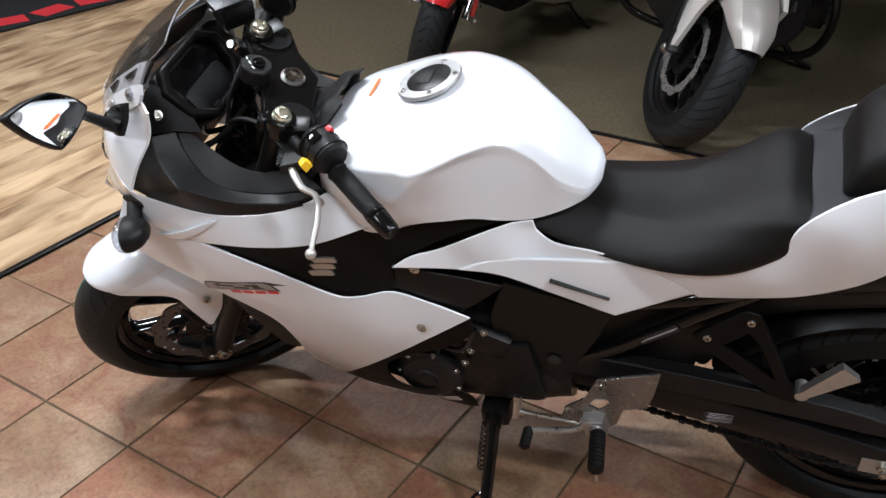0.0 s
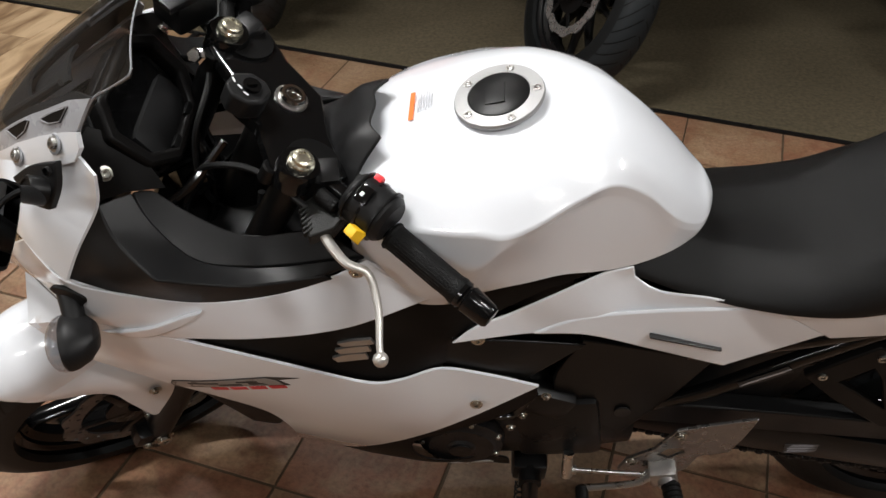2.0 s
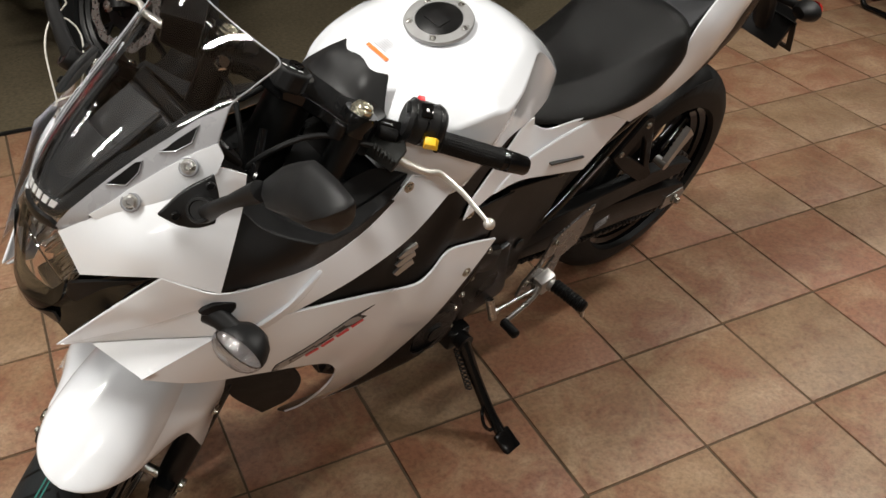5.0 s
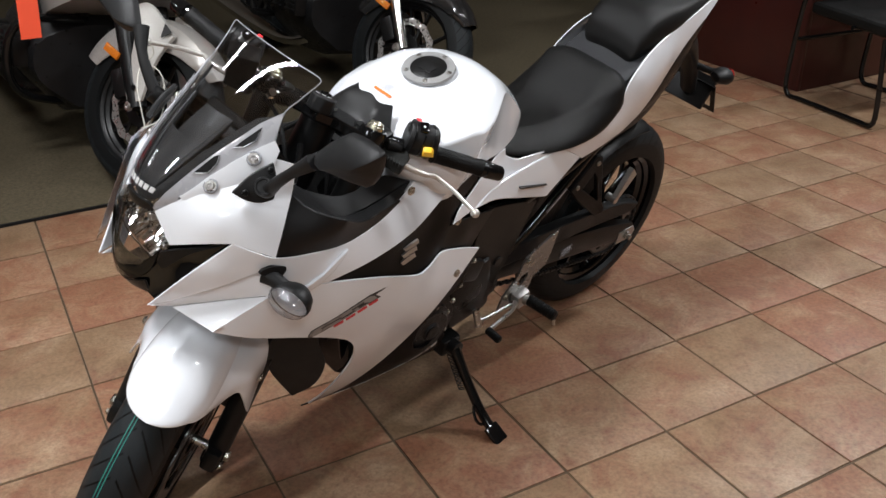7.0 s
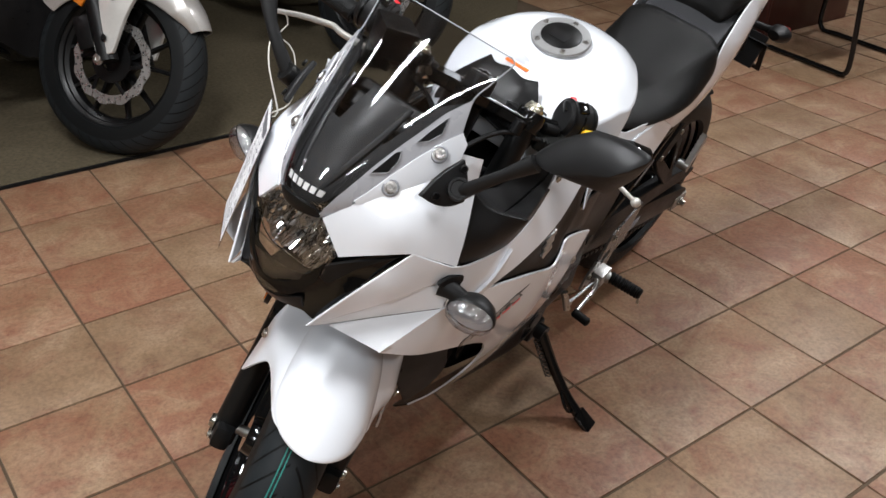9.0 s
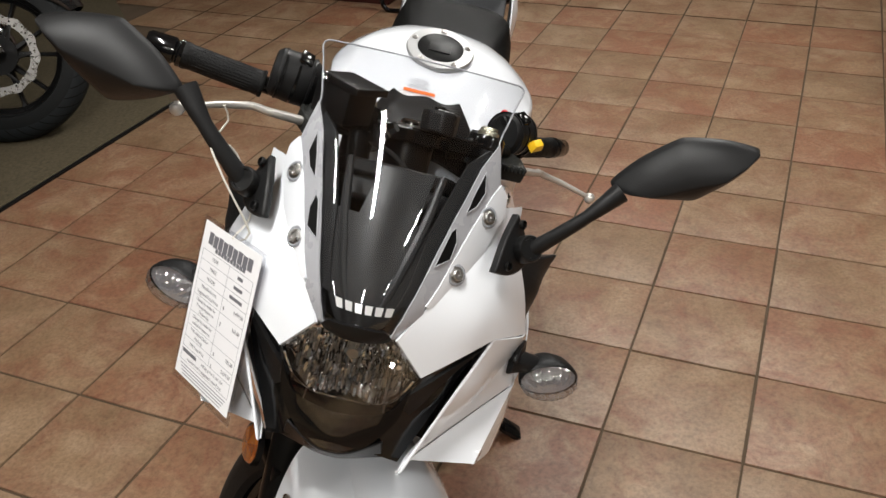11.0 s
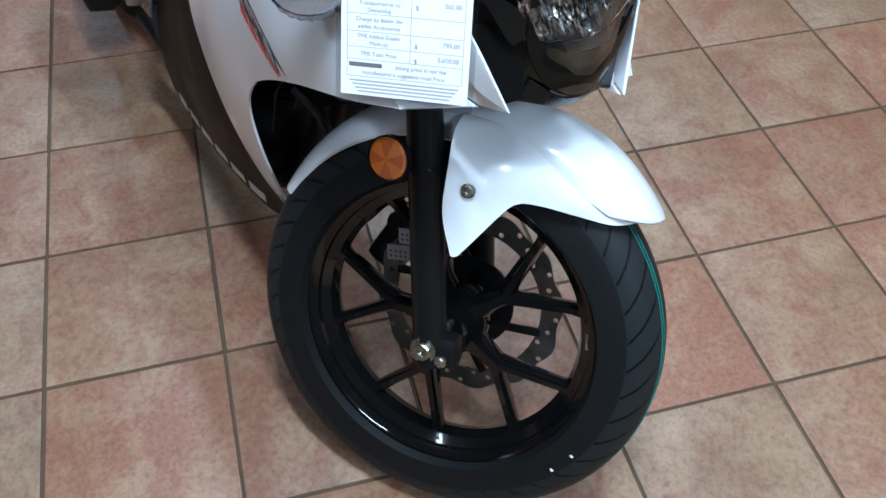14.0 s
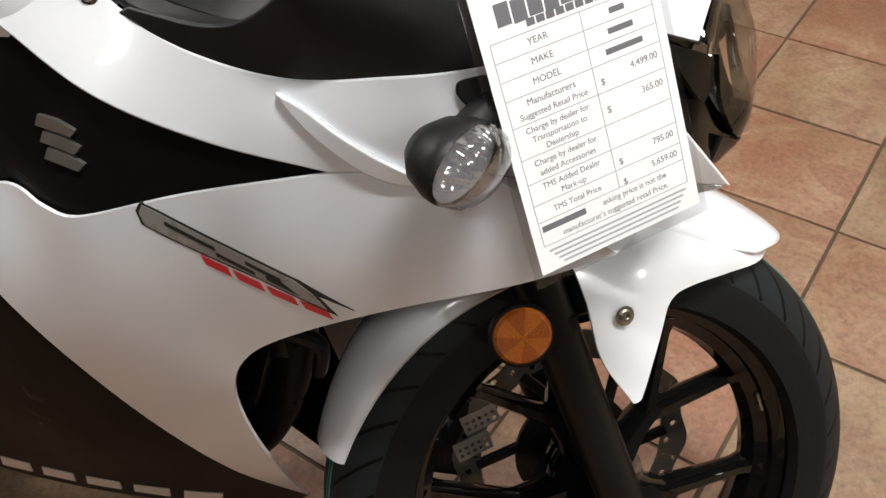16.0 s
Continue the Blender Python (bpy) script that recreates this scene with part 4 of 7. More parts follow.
# ---- bodywork
nose_out = (0.62, 0.62, 0.48)
cheek = shell([(1.393, .046, .870, 1), (1.388, .082, .822, 1), (1.352, .125, .838), (1.317, .158, .846, 1), (1.288, .182, .834), (1.260, .199, .821, 1), (1.238, .186, .865), (1.207, .163, .917),
               (1.198, .156, .962, 1), (1.232, .125, .965), (1.285, .104, .935), (1.345, .078, .906)], nose_out, [(1.335, .128, .875), (1.28, .150, .900)], 0.004, 0.014, 0.010)
pair("nose_cowl", cheek, WHITE, bike, bevel=0.0015)
beak = shell([(1.317, .158, .846, 1), (1.374, .122, .784), (1.434, .085, .713, 1), (1.394, .101, .717), (1.334, .152, .757), (1.287, .181, .784), (1.252, .202, .793, 1), (1.266, .2050, .7452, 1), (1.215, .2085, .7380), (1.148, .211, .724, 1), (1.040, .208, .728),
              (.930, .197, .745), (.826, .174, .784, 1), (.862, .162, .812), (.905, .152, .828, 1), (.950, .164, .806), (1.020, .184, .790), (1.110, .198, .788), (1.200, .203, .805), (1.260, .200, .821), (1.290, .182, .834)],
             (0.25, 1, 0.18), [(1.345, .150, .790), (1.16, .213, .752)], 0.004, 0.012, 0.009)
pair("upper_fairing", beak, WHITE, bike, "glossy white upper fairing", bevel=0.002)
# the recess under the beak and the ledge below it
scoop = shell([(1.428, .0845, .710, 1), (1.391, .0905, .696, 1), (1.330, .1450, .7195), (1.268, .2020, .7436, 1), (1.250, .1985, .791, 1), (1.287, .1755, .782), (1.334, .1465, .755), (1.394, .0950, .7145)], (0.45, 0.88, -0.1), [], 0.004, 0.012, 0.010)
pair("fairing_recess", scoop, WHITE, bike, "white recess under the beak of the fairing")
ledge = shell([(1.391, .092, .695, 1), (1.362, .1725, .684, 1), (1.268, .2042, .7442, 1), (1.330, .1465, .7195)], (0.5, 0.45, 0.74), [], 0.004, 0.012, 0.010)
pair("fairing_ledge", ledge, WHITE, bike, "white ledge below the beak of the fairing", bevel=0.0012)
fin_ = shell([(1.103, .2055, .779, 1), (1.130, .2110, .772), (1.168, .2160, .755), (1.212, .2135, .738), (1.242, .2075, .730, 1), (1.205, .2120, .726), (1.178, .2140, .731), (1.155, .2145, .742), (1.132, .2125, .755), (1.114, .2085, .768)],
             (0.1, 1, 0.15), [], 0.008, 0.010, 0.008, lift=0.0018)
pair("fairing_fin", fin_, WHITE, bike, "raised white fin behind the turn signal", bevel=0.002)
SIDE = ([(1.363, .1725, .6835, 1), (1.298, .198, .656), (1.20, .206, .612), (1.119, .203, .566), (1.060, .197, .520), (1.036, .190, .468), (1.036, .165, .390), (1.046, .125, .300), (1.052, .085, .232, 1),
         (.985, .130, .290), (.918, .168, .370), (.835, .188, .455), (.760, .186, .518), (.672, .170, .582, 1), (.745, .174, .612), (.810, .180, .632), (.862, .198, .628), (.906, .208, .632), (1.020, .213, .680),
         (1.148, .211, .7235, 1), (1.215, .2085, .7375), (1.266, .2046, .7446, 1)],
        (0.12, 1, -0.1), [(1.13, .216, .650), (1.0, .210, .56), (.90, .205, .53), (1.27, .206, .70)])
pair("side_fairing", shell(*SIDE, 0.004, 0.015, 0.011), WHITE, bike, "glossy white side fairing", bevel=0.002)
INSERT = ([(1.150, .205, .724, 1), (1.020, .205, .678), (.906, .200, .628, 1), (.855, .190, .624), (.808, .172, .630), (.800, .176, .700, 1), (.765, .160, .720), (.690, .135, .755), (.598, .104, .779, 1),
           (.640, .112, .785), (.740, .145, .787), (.826, .166, .792), (.930, .190, .748), (1.040, .201, .730)], OUT, [(.95, .192, .69), (.86, .178, .70)])
pair("fairing_insert", shell(*INSERT, 0.003, 0.014, 0.010), PANELBLACK, bike, "satin black fairing insert")
blade = shell([(.812, .168, .690, 1), (.805, .170, .632, 1), (.745, .166, .606), (.690, .160, .585, 1), (.655, .150, .610), (.612, .140, .648, 1), (.700, .152, .668)], OUT, [(.73, .166, .645)], 0.004, 0.014, 0.012)
pair("air_blade", blade, SATIN, bike, bevel=0.0015)
cover = shell([(.600, .105, .769, 1), (.566, .100, .775, 1), (.561, .100, .755, 1), (.528, .111, .741), (.463, .118, .741), (.376, .125, .739, 1), (.297, .129, .684, 1), (.420, .130, .611, 1), (.520, .130, .641), (.615, .138, .672), (.690, .148, .682),
               (.797, .184, .702, 1), (.765, .166, .718), (.717, .146, .726), (.647, .123, .754)], OUT, [(.60, .134, .705), (.50, .126, .69), (.42, .126, .67)], 0.004, 0.014, 0.010)
pair("side_cover", cover, WHITE, bike, "glossy white side cover", bevel=0.002)
for s in (1, -1):
    part("cover_slot", block((.481, .1390 * s, .6680), (.104, .010, .0032), (0, -13, 0), 0.001), BLACKINK, bike)
ridge = shell([(.690, .1475, .6835, 1), (.627, .1335, .706), (.524, .1240, .718), (.385, .1215, .733, 1), (.297, .1275, .688, 1), (.420, .1405, .618, 1), (.520, .1395, .648), (.615, .1405, .677)], OUT, [(.45, .1345, .672)], 0.006, 0.012, 0.010, lift=0.003)
pair("cover_ridge", ridge, WHITE, bike, "raised facet of the side cover", bevel=0.003)
# black inner fairing: a floor round the fork opening, a raised band and an outer facet
floor_ = shell([(1.182, .122, .900, 1), (1.158, .147, .870), (1.110, .166, .829), (1.054, .157, .809), (1.000, .152, .811), (.950, .150, .822), (.905, .145, .828, 1), (.965, .122, .846), (1.036, .121, .832), (1.078, .121, .838), (1.131, .110, .861), (1.165, .104, .886)],
               (-.2, .2, .96), [], 0.010, 0.012, 0.010)
pair("inner_fairing", floor_, MATTE, bike, "matte black inner fairing", bevel=0.003)
band_ = shell([(1.208, .156, .914, 1), (1.190, .181, .890), (1.165, .203, .878), (1.133, .226, .868, 1), (1.077, .199, .827), (1.028, .184, .813), (.955, .164, .812), (.912, .149, .829, 1), (.950, .1515, .8245), (1.000, .1545, .8145), (1.054, .1590, .8130), (1.110, .1665, .8340), (1.156, .1475, .8755), (1.180, .1265, .9040, 1)],
              (-.1, .25, .96), [], 0.007, 0.010, 0.009)
pair("inner_fairing_band", band_, MATTE, bike, "raised matte black band of the inner fairing", bevel=0.0022)
facet = shell([(1.262, .194, .820, 1), (1.238, .180, .866), (1.208, .157, .914, 1), (1.190, .182, .8895), (1.165, .204, .8775), (1.133, .227, .8675, 1), (1.077, .200, .8262), (1.028, .185, .8122), (.955, .165, .8112, 1), (.945, .166, .805, 1), (1.020, .183, .787), (1.110, .197, .785), (1.200, .199, .801)],
              (0.25, 0.95, 0.2), [(1.200, .206, .850)], 0.005, 0.010, 0.009)
pair("inner_fairing_facet", facet, MATTE, bike, "matte black outer facet of the inner fairing", bevel=0.002)
part("fairing_bulkhead", join(block((1.242, 0, .835), (.010, .27, .17), (0, -12, 0), 0.004), block((1.232, .07, .855), (.016, .05, .06), (0, -12, 0), 0.004), block((1.232, -.06, .845), (.018, .07, .05), (0, -12, 0), 0.004)), SATIN, bike, "black bulkhead behind the instruments")
BELLY = ([(.672, .168, .580, 1), (.760, .184, .515), (.835, .186, .452), (.918, .166, .367), (.985, .128, .287), (1.052, .083, .229, 1), (1.035, .045, .178), (.96, .060, .185), (.86, .085, .205), (.74, .115, .228), (.69, .135, .262, 1),
               (.700, .150, .315), (.745, .165, .345), (.800, .176, .345), (.842, .182, .372), (.848, .184, .420), (.80, .184, .460), (.73, .175, .49), (.675, .160, .525)],
        (0, 1, -0.2), [(.93, .13, .27)])
part("belly_pan", shell(*BELLY, 0.004, 0.014, 0.010), BROWNBLACK, bike, "dark belly pan", bevel=0.0015)
BELLY_R = ([(.672, .168, .580, 1), (.760, .184, .515), (.835, .186, .452), (.918, .166, .367), (.985, .128, .287), (1.052, .083, .229, 1), (1.020, .070, .195), (.932, .085, .168), (.820, .095, .152), (.720, .100, .140), (.600, .100, .130), (.50, .100, .135, 1),
            (.490, .125, .22), (.510, .142, .33), (.56, .152, .44), (.62, .160, .53)], (0, 1, -0.2), [(.80, .160, .30), (.65, .150, .30), (.92, .12, .24)])
part("belly_pan", mirrored(shell(*BELLY_R, 0.004, 0.016, 0.012)), BROWNBLACK, bike, "dark belly pan", bevel=0.0015)
for k in range(6):
    x0, z0 = .985 - .046 * k, .222 + .0105 * k + .004 * (k > 3)
    part("belly_mark", decal([(x0, z0), (x0 - .036, z0 + .009), (x0 - .028, z0 + .031), (x0 + .007, z0 + .021)], *BELLY, lift=0.0012), SILVERBAR, bike, "silver brand block on the belly pan")
    x0, z0 = .940 - .068 * k, .186 - .0085 * k
    bm = decal([(x0, z0), (x0 - .050, z0 - .006), (x0 - .040, z0 + .020), (x0 + .008, z0 + .026)], *BELLY_R, lift=0.0012)
    part("belly_mark", mirrored(bm), SILVERBAR, bike, "silver brand block on the belly pan")
for pt in ((.916, .160, .815), (.762, .166, .688), (.758, .190, .560)):
    for s in (1, -1):
        part("fairing_screw", bolt((pt[0], pt[1] * s, pt[2]), (0, s, 0.12), 0.0062, 0.004), ZINC, bike)

# model stripe and emblem on each side
def stripe(pts, s, lift):
    """A stripe shape in its own (along, across) on one side's fairing; it reads towards the nose on the right, towards the tail on the left."""
    a0, a1 = ((.980, .645), (1.150, .604)) if s < 0 else ((1.172, .598), (1.012, .640))
    d = (a1[0] - a0[0], a1[1] - a0[1])
    poly = [(a0[0] + d[0] * a - (.15 * b * .03 if s < 0 else -.15 * b * .03), a0[1] + d[1] * a + b * .030) for a, b in pts]
    bm = decal(poly, *SIDE, lift=lift)
    return bm if s > 0 else mirrored(bm)


for s in (1, -1):
    part("model_stripe", stripe([(-.02, -.06), (-.04, .3), (0, .66), (.1, .68), (.62, .56), (.84, .48), (1.10, .10), (.92, .16), (1.0, -.36), (.84, -.25), (.62, -.12), (.1, -.1)], s, .0007), BLACKINK, bike, "dark outline of the model stripe")
    part("model_stripe", stripe([(0, 0), (-.02, .3), (.01, .60), (.1, .61), (.62, .49), (.82, .41), (.90, .16), (.95, -.25), (.84, -.17), (.62, -.05), (.1, -.03)], s, .0012), GREYDECAL, bike, "grey model stripe")
    for a0, b0, a1, b1 in ((.13, .44, .40, .36), (.40, .20, .60, .12), (.56, .36, .74, .28)):
        part("stripe_bar", stripe([(a0, b0), (a1, b1), (a1, b1 - .12), (a0, b0 - .12)], s, .0016), BLACKINK, bike)
    part("stripe_bar", stripe([(.66, .30), (.74, .16), (.82, -.08), (.66, .02)], s, .0016), BLACKINK, bike)
    for k in range(4):
        a = .30 + .17 * k
        part("model_bar", stripe([(a, -.16 - .04 * k), (a + .14, -.20 - .04 * k), (a + .155, -.46 - .04 * k), (a + .02, -.42 - .04 * k)], s, .0008), REDDECAL, bike, "slanted red block")
    for k in range(3):
        zz = .704 - .014 * k
        x0 = (.897 if s > 0 else .856) + .004 * k
        g = [(x0, zz - .005), (x0 + .040, zz - .007), (x0 + .047, zz + .001), (x0 + .026, zz + .0055), (x0 + .004, zz + .0055)]
        bm = decal(g, *INSERT, lift=0.004, h=0.01)
        part("emblem", bm if s > 0 else mirrored(bm), ALLOY, bike, "small bright emblem", bevel=0.001)

# windscreen with its fixing band
rows = [((1.402, .866), (1.388, .864, .034)), ((1.388, .905), (1.340, .893, .084)), ((1.345, .960), (1.280, .935, .108)), ((1.275, 1.022), (1.218, .985, .121)), ((1.205, 1.068), (1.168, 1.042, .128)), ((1.152, 1.098), (1.130, 1.085, .130))]


FLOW = [np.polyfit(np.linspace(0, 1, len(rows)), [(r[0][0], r[0][1], r[1][0], r[1][1], r[1][2])[k] for r in rows], 4 if k == 4 else 3) for k in range(5)]


def screen_at(v, u):
    """A place on the screen: v from the foot to the top, u from -1 to 1 across."""
    xc, zc, xs, zs, ys = (float(np.polyval(c, v)) for c in FLOW)
    a = abs(u) ** 2.0
    return Vector((xc + (xs - xc) * a, ys * u, zc + (zs - zc) * a))


def screen_patch(poly, lift, thick, h=0.035, both=True):
    """A piece of sheet that follows the screen, from its outline in (v, u)."""
    line = []
    for a, b in zip(poly, poly[1:] + poly[:1]):
        k = max(1, int(math.dist(a, b) / h))
        line += [(a[0] + (b[0] - a[0]) * i / k, a[1] + (b[1] - a[1]) * i / k) for i in range(k)]
    q, tri = triangles([line], grid_in(np.array(line), h).tolist())
    bm = bmesh.new()
    top, low = [], []
    for v, u in q:
        p = screen_at(v, u)
        n = (screen_at(min(v + .01, 1), u) - screen_at(max(v - .01, 0), u)).cross(screen_at(v, u + .02) - screen_at(v, u - .02))
        n = n.normalized() * (-1 if n.x < 0 else 1)
        top.append(bm.verts.new(p + n * lift))
        low.append(bm.verts.new(p + n * (lift - thick)))
    count = set()
    for t in tri:
        bm.faces.new([top[i] for i in t])
        bm.faces.new([low[i] for i in reversed(t)])
        count |= set(zip(t, t[1:] + t[:1]))
    for (a, b) in count:
        if (b, a) not in count:
            bm.faces.new((top[b], top[a], low[a], low[b]))
    bmesh.ops.recalc_face_normals(bm, faces=bm.faces)
    return bm


def screen_grid(side, thick, nv=64, nu=44):
    """The clear sheet itself, as an even mesh between its two side lines."""
    rings = []
    for i in range(nv + 1):
        v = i / nv
        reach = float(np.interp(v, [a for a, _ in side], [b for _, b in side]))
        line = [screen_at(v, reach * (2 * k / nu - 1)) for k in range(nu + 1)]
        rings.append(line + [p - Vector((thick * .75, 0, thick * .66)) for p in reversed(line)])
    return loft(rings)


side_line = [(.0, .95), (.05, 1.0), (.14, .92), (.21, .80), (.29, .79), (.36, .80), (.47, .86), (.57, .94), (.62, .985), (.68, .92), (.75, .86), (.87, .905), (.97, .955), (.99, .94), (1.0, .90)]
ws = part("windscreen", screen_grid(side_line, 0.0028), SCREEN, bike, "clear acrylic windscreen", sharp=60)
ws.visible_shadow = False
part("screen_edge", tube(bmesh.new(), [screen_at(1, -.90 + 1.8 * k / 10) for k in range(11)], 0.0011, 8), EDGE, ws)
for s in (1, -1):
    part("screen_edge", tube(bmesh.new(), [screen_at(v, u * s) for v, u in ((.62, .985), (.68, .92), (.75, .86), (.81, .882), (.87, .905), (.92, .93), (.97, .955), (.99, .94), (1.0, .90))], 0.0011, 8), EDGE, ws)
    inner_line = [(.74, .86 * s), (.65, .76 * s), (.56, .71 * s), (.48, .655 * s), (.39, .61 * s), (.30, .585 * s), (.20, .57 * s), (.11, .61 * s), (.03, .76 * s)]
    outer_line = [(.03, 1.0 * s), (.11, .94 * s), (.21, .76 * s), (.29, .78 * s), (.36, .79 * s), (.47, .85 * s), (.57, .93 * s), (.62, .98 * s), (.68, .92 * s)]
    part("screen_band", screen_patch(inner_line + outer_line, 0.0030, 0.0022), FROST, bike, "frosted grey band of the screen")
    flange = [(.21, .76 * s), (.29, .78 * s), (.36, .79 * s), (.47, .85 * s), (.57, .93 * s), (.62, .985 * s), (.59, 1.08 * s), (.53, 1.13 * s), (.44, 1.10 * s), (.35, 1.07 * s), (.25, 1.04 * s), (.22, .96 * s), (.20, .84 * s)]
    part("screen_flange", screen_patch(flange, 0.0045, 0.006), WHITE, bike, "white fixing flange of the screen", bevel=0.001)
    for vent in ([(.51, .745), (.535, .825), (.58, .865), (.64, .805), (.57, .765)], [(.345, .63), (.37, .765), (.425, .755), (.465, .70), (.45, .665)]):
        part("screen_vent", screen_patch([(v, u * s) for v, u in vent], 0.0036, 0.003), SATIN, bike, "small dark vent slot")
        rim = [screen_at(v, u * s) + Vector((.003, .002 * s, .003)) for v, u in vent]
        part("vent_rim", tube(bmesh.new(), rim + rim[:1], 0.0006, 6, smooth=False), FROST, bike)
    for v, u in ((.51, .97), (.32, .90)):
        p = screen_at(v, u * s)
        nn = Vector((.6, .55 * s, .55)).normalized()
        part("screen_washer", lathe([(0.007, 0), (0.0125, 0), (0.0130, 0.0025), (0.011, 0.004), (0.007, 0.003)], 24, axis_to(p + nn * .003, nn)), EDGE, bike)
        part("screen_bolt", bolt(p + nn * .005, nn, 0.0070, 0.006), STEEL, bike)
for k in range(6):
    u0 = -0.36 + k * 0.137
    c = [screen_at(v, u) + Vector((.0030, 0, .0025)) for v, u in ((.165, u0 + .02), (.165, u0 + .112), (.200, u0 + .098), (.200, u0))]
    part("screen_mark", loft([c, [p - Vector((.001, 0, .001)) for p in c]]), SILVERBAR, bike, "white brand block on the screen foot")
# dark trim under the screen
part("screen_trim", screen_patch([(.03, -.6), (.03, .6), (.14, .55), (.30, .58), (.46, .56), (.46, .0), (.46, -.56), (.30, -.58), (.14, -.55)], -.010, .004, .05), TRIMGREY, bike, "dark grey moulded trim under the screen")
part("trim_panel", screen_patch([(.44, -.36), (.44, .40), (.61, .44), (.61, -.16)], -.022, .004, .05), TRIMGREY, bike)
for s in (1, -1):
    part("trim_side", screen_patch([(.20, .50 * s), (.20, .80 * s), (.60, .94 * s), (.72, .84 * s), (.66, .68 * s), (.45, .52 * s)], -.008, .004, .05), TRIMGREY, bike)
    part("trim_ridge", tube(bmesh.new(), [screen_at(v, u * s) - Vector((.010, 0, .008)) for v, u in ((.16, .20), (.27, .29), (.37, .35), (.47, .41), (.60, .45))], [.003, .005, .006, .006, .004], 8), TRIMGREY, bike)
part("screen_foot", screen_patch([(.0, -.98), (.0, .98), (.04, .80), (.09, .5), (.105, 0), (.09, -.5), (.04, -.80)], 0.0036, 0.006), SATIN, bike)

# headlamp
lamp_out = shell([(1.398, 0, .868), (1.396, .046, .864, 1), (1.394, .080, .822, 1), (1.412, .066, .775), (1.432, .030, .738), (1.440, 0, .730), (1.432, -.030, .738), (1.412, -.066, .775), (1.394, -.080, .822, 1), (1.396, -.046, .864, 1)],
                 (1, 0, 0.1), [(1.425, 0, .82), (1.438, 0, .77)], 0.003, 0.010, 0.008)
lamp_ob = part("headlamp", lamp_out, LENS, bike, "clear and smoked faceted headlamp")
bowl = bmesh.new()
rl = random.Random(3)
cols = 46
edge_top = lambda y: .868 - max(0, abs(y) - .047) * 1.33
edge_low = lambda y: .772 + .050 * abs(y / .074) ** 4.5
deep_ = lambda y, z: 1.390 - .046 * max(0.0, 1 - (y / .078) ** 2 - ((z - .822) / .054) ** 2)
for i in range(cols):
    y0, y1 = (-.074 + .148 * i / cols), (-.074 + .148 * (i + 1) / cols)
    n_ = 9
    for k in range(n_):
        tl, tw = rl.uniform(-.0020, .0020), rl.uniform(-.007, .003)
        quad = [(y, edge_top(y) + (edge_low(y) - edge_top(y)) * q / n_, sa, sz) for y, q, sa, sz in ((y0, k, -1, 1), (y1, k, 1, 1), (y1, k + 1, 1, -1), (y0, k + 1, -1, -1))]
        bowl.faces.new([bowl.verts.new((deep_(y, z) + tl * sa + tw * sz, y, z)) for y, z, sa, sz in quad])
bmesh.ops.recalc_face_normals(bowl, faces=bowl.faces)
part("reflector", bowl, FACET, lamp_ob, "faceted chrome reflector", sharp=5)
part("reflector_edge", tube(bmesh.new(), [(1.396, y, edge_low(y) - .001) for y in (-.074 + .148 * k / 16 for k in range(17))], 0.0014, 6), FACET, lamp_ob)
part("bulb_shield", lathe([(0.009, 0), (0.009, 0.022), (0.007, 0.026), (0.0001, 0.026)], 18, axis_to((1.352, 0, .825), (1, 0, 0))), STEEL, lamp_ob)
smoke = shell([(1.402, -.074, .812, 1), (1.416, -.050, .782), (1.424, 0, .774), (1.416, .050, .782), (1.402, .074, .812, 1), (1.412, .066, .772), (1.428, .036, .736), (1.434, 0, .726), (1.428, -.036, .736), (1.412, -.066, .772)], (1, 0, 0.1), [(1.436, 0, .757), (1.430, .028, .762), (1.430, -.028, .762)], 0.004, 0.008, 0.006, lift=0.002)
part("smoked_cover", smoke, SMOKED, lamp_ob, "smoked black lower lamp cover")
part("lamp_chin", shell([(1.420, .056, .742, 1), (1.434, .022, .727), (1.436, 0, .724), (1.434, -.022, .727), (1.420, -.056, .742, 1), (1.414, -.060, .712, 1), (1.424, 0, .704), (1.414, .060, .712, 1)], (1, 0, -.15), [], 0.004, 0.010, 0.008), SATIN, lamp_ob, bevel=0.0015)
nose_in = shell([(1.386, .080, .820, 1), (1.352, .120, .832), (1.320, .152, .842, 1), (1.368, .118, .780), (1.418, .082, .710, 1), (1.425, .045, .722), (1.432, .030, .735), (1.410, .064, .772)], (0.8, 0.55, 0), [(1.37, .10, .79)], 0.004, 0.012, 0.010, lift=-0.006)
pair("nose_insert", nose_in, GLOSS, bike, "gloss black nose insert")
pair("nose_lip", shell([(1.405, .066, .800, 1), (1.392, .088, .816), (1.33, .145, .838, 1), (1.37, .112, .815), (1.40, .078, .775)], (0.8, 0.6, 0.1), [], 0.006, 0.012, 0.01, lift=0.001), SATIN, bike)
chin = join(block((1.365, 0, .716), (.07, .10, .03), (0, 12, 0), 0.01))
part("chin_bar", chin, SATIN, bike)
part("nose_back", block((1.295, 0, .80), (.07, .20, .13), (0, -10, 0), 0.02), SATIN, bike)

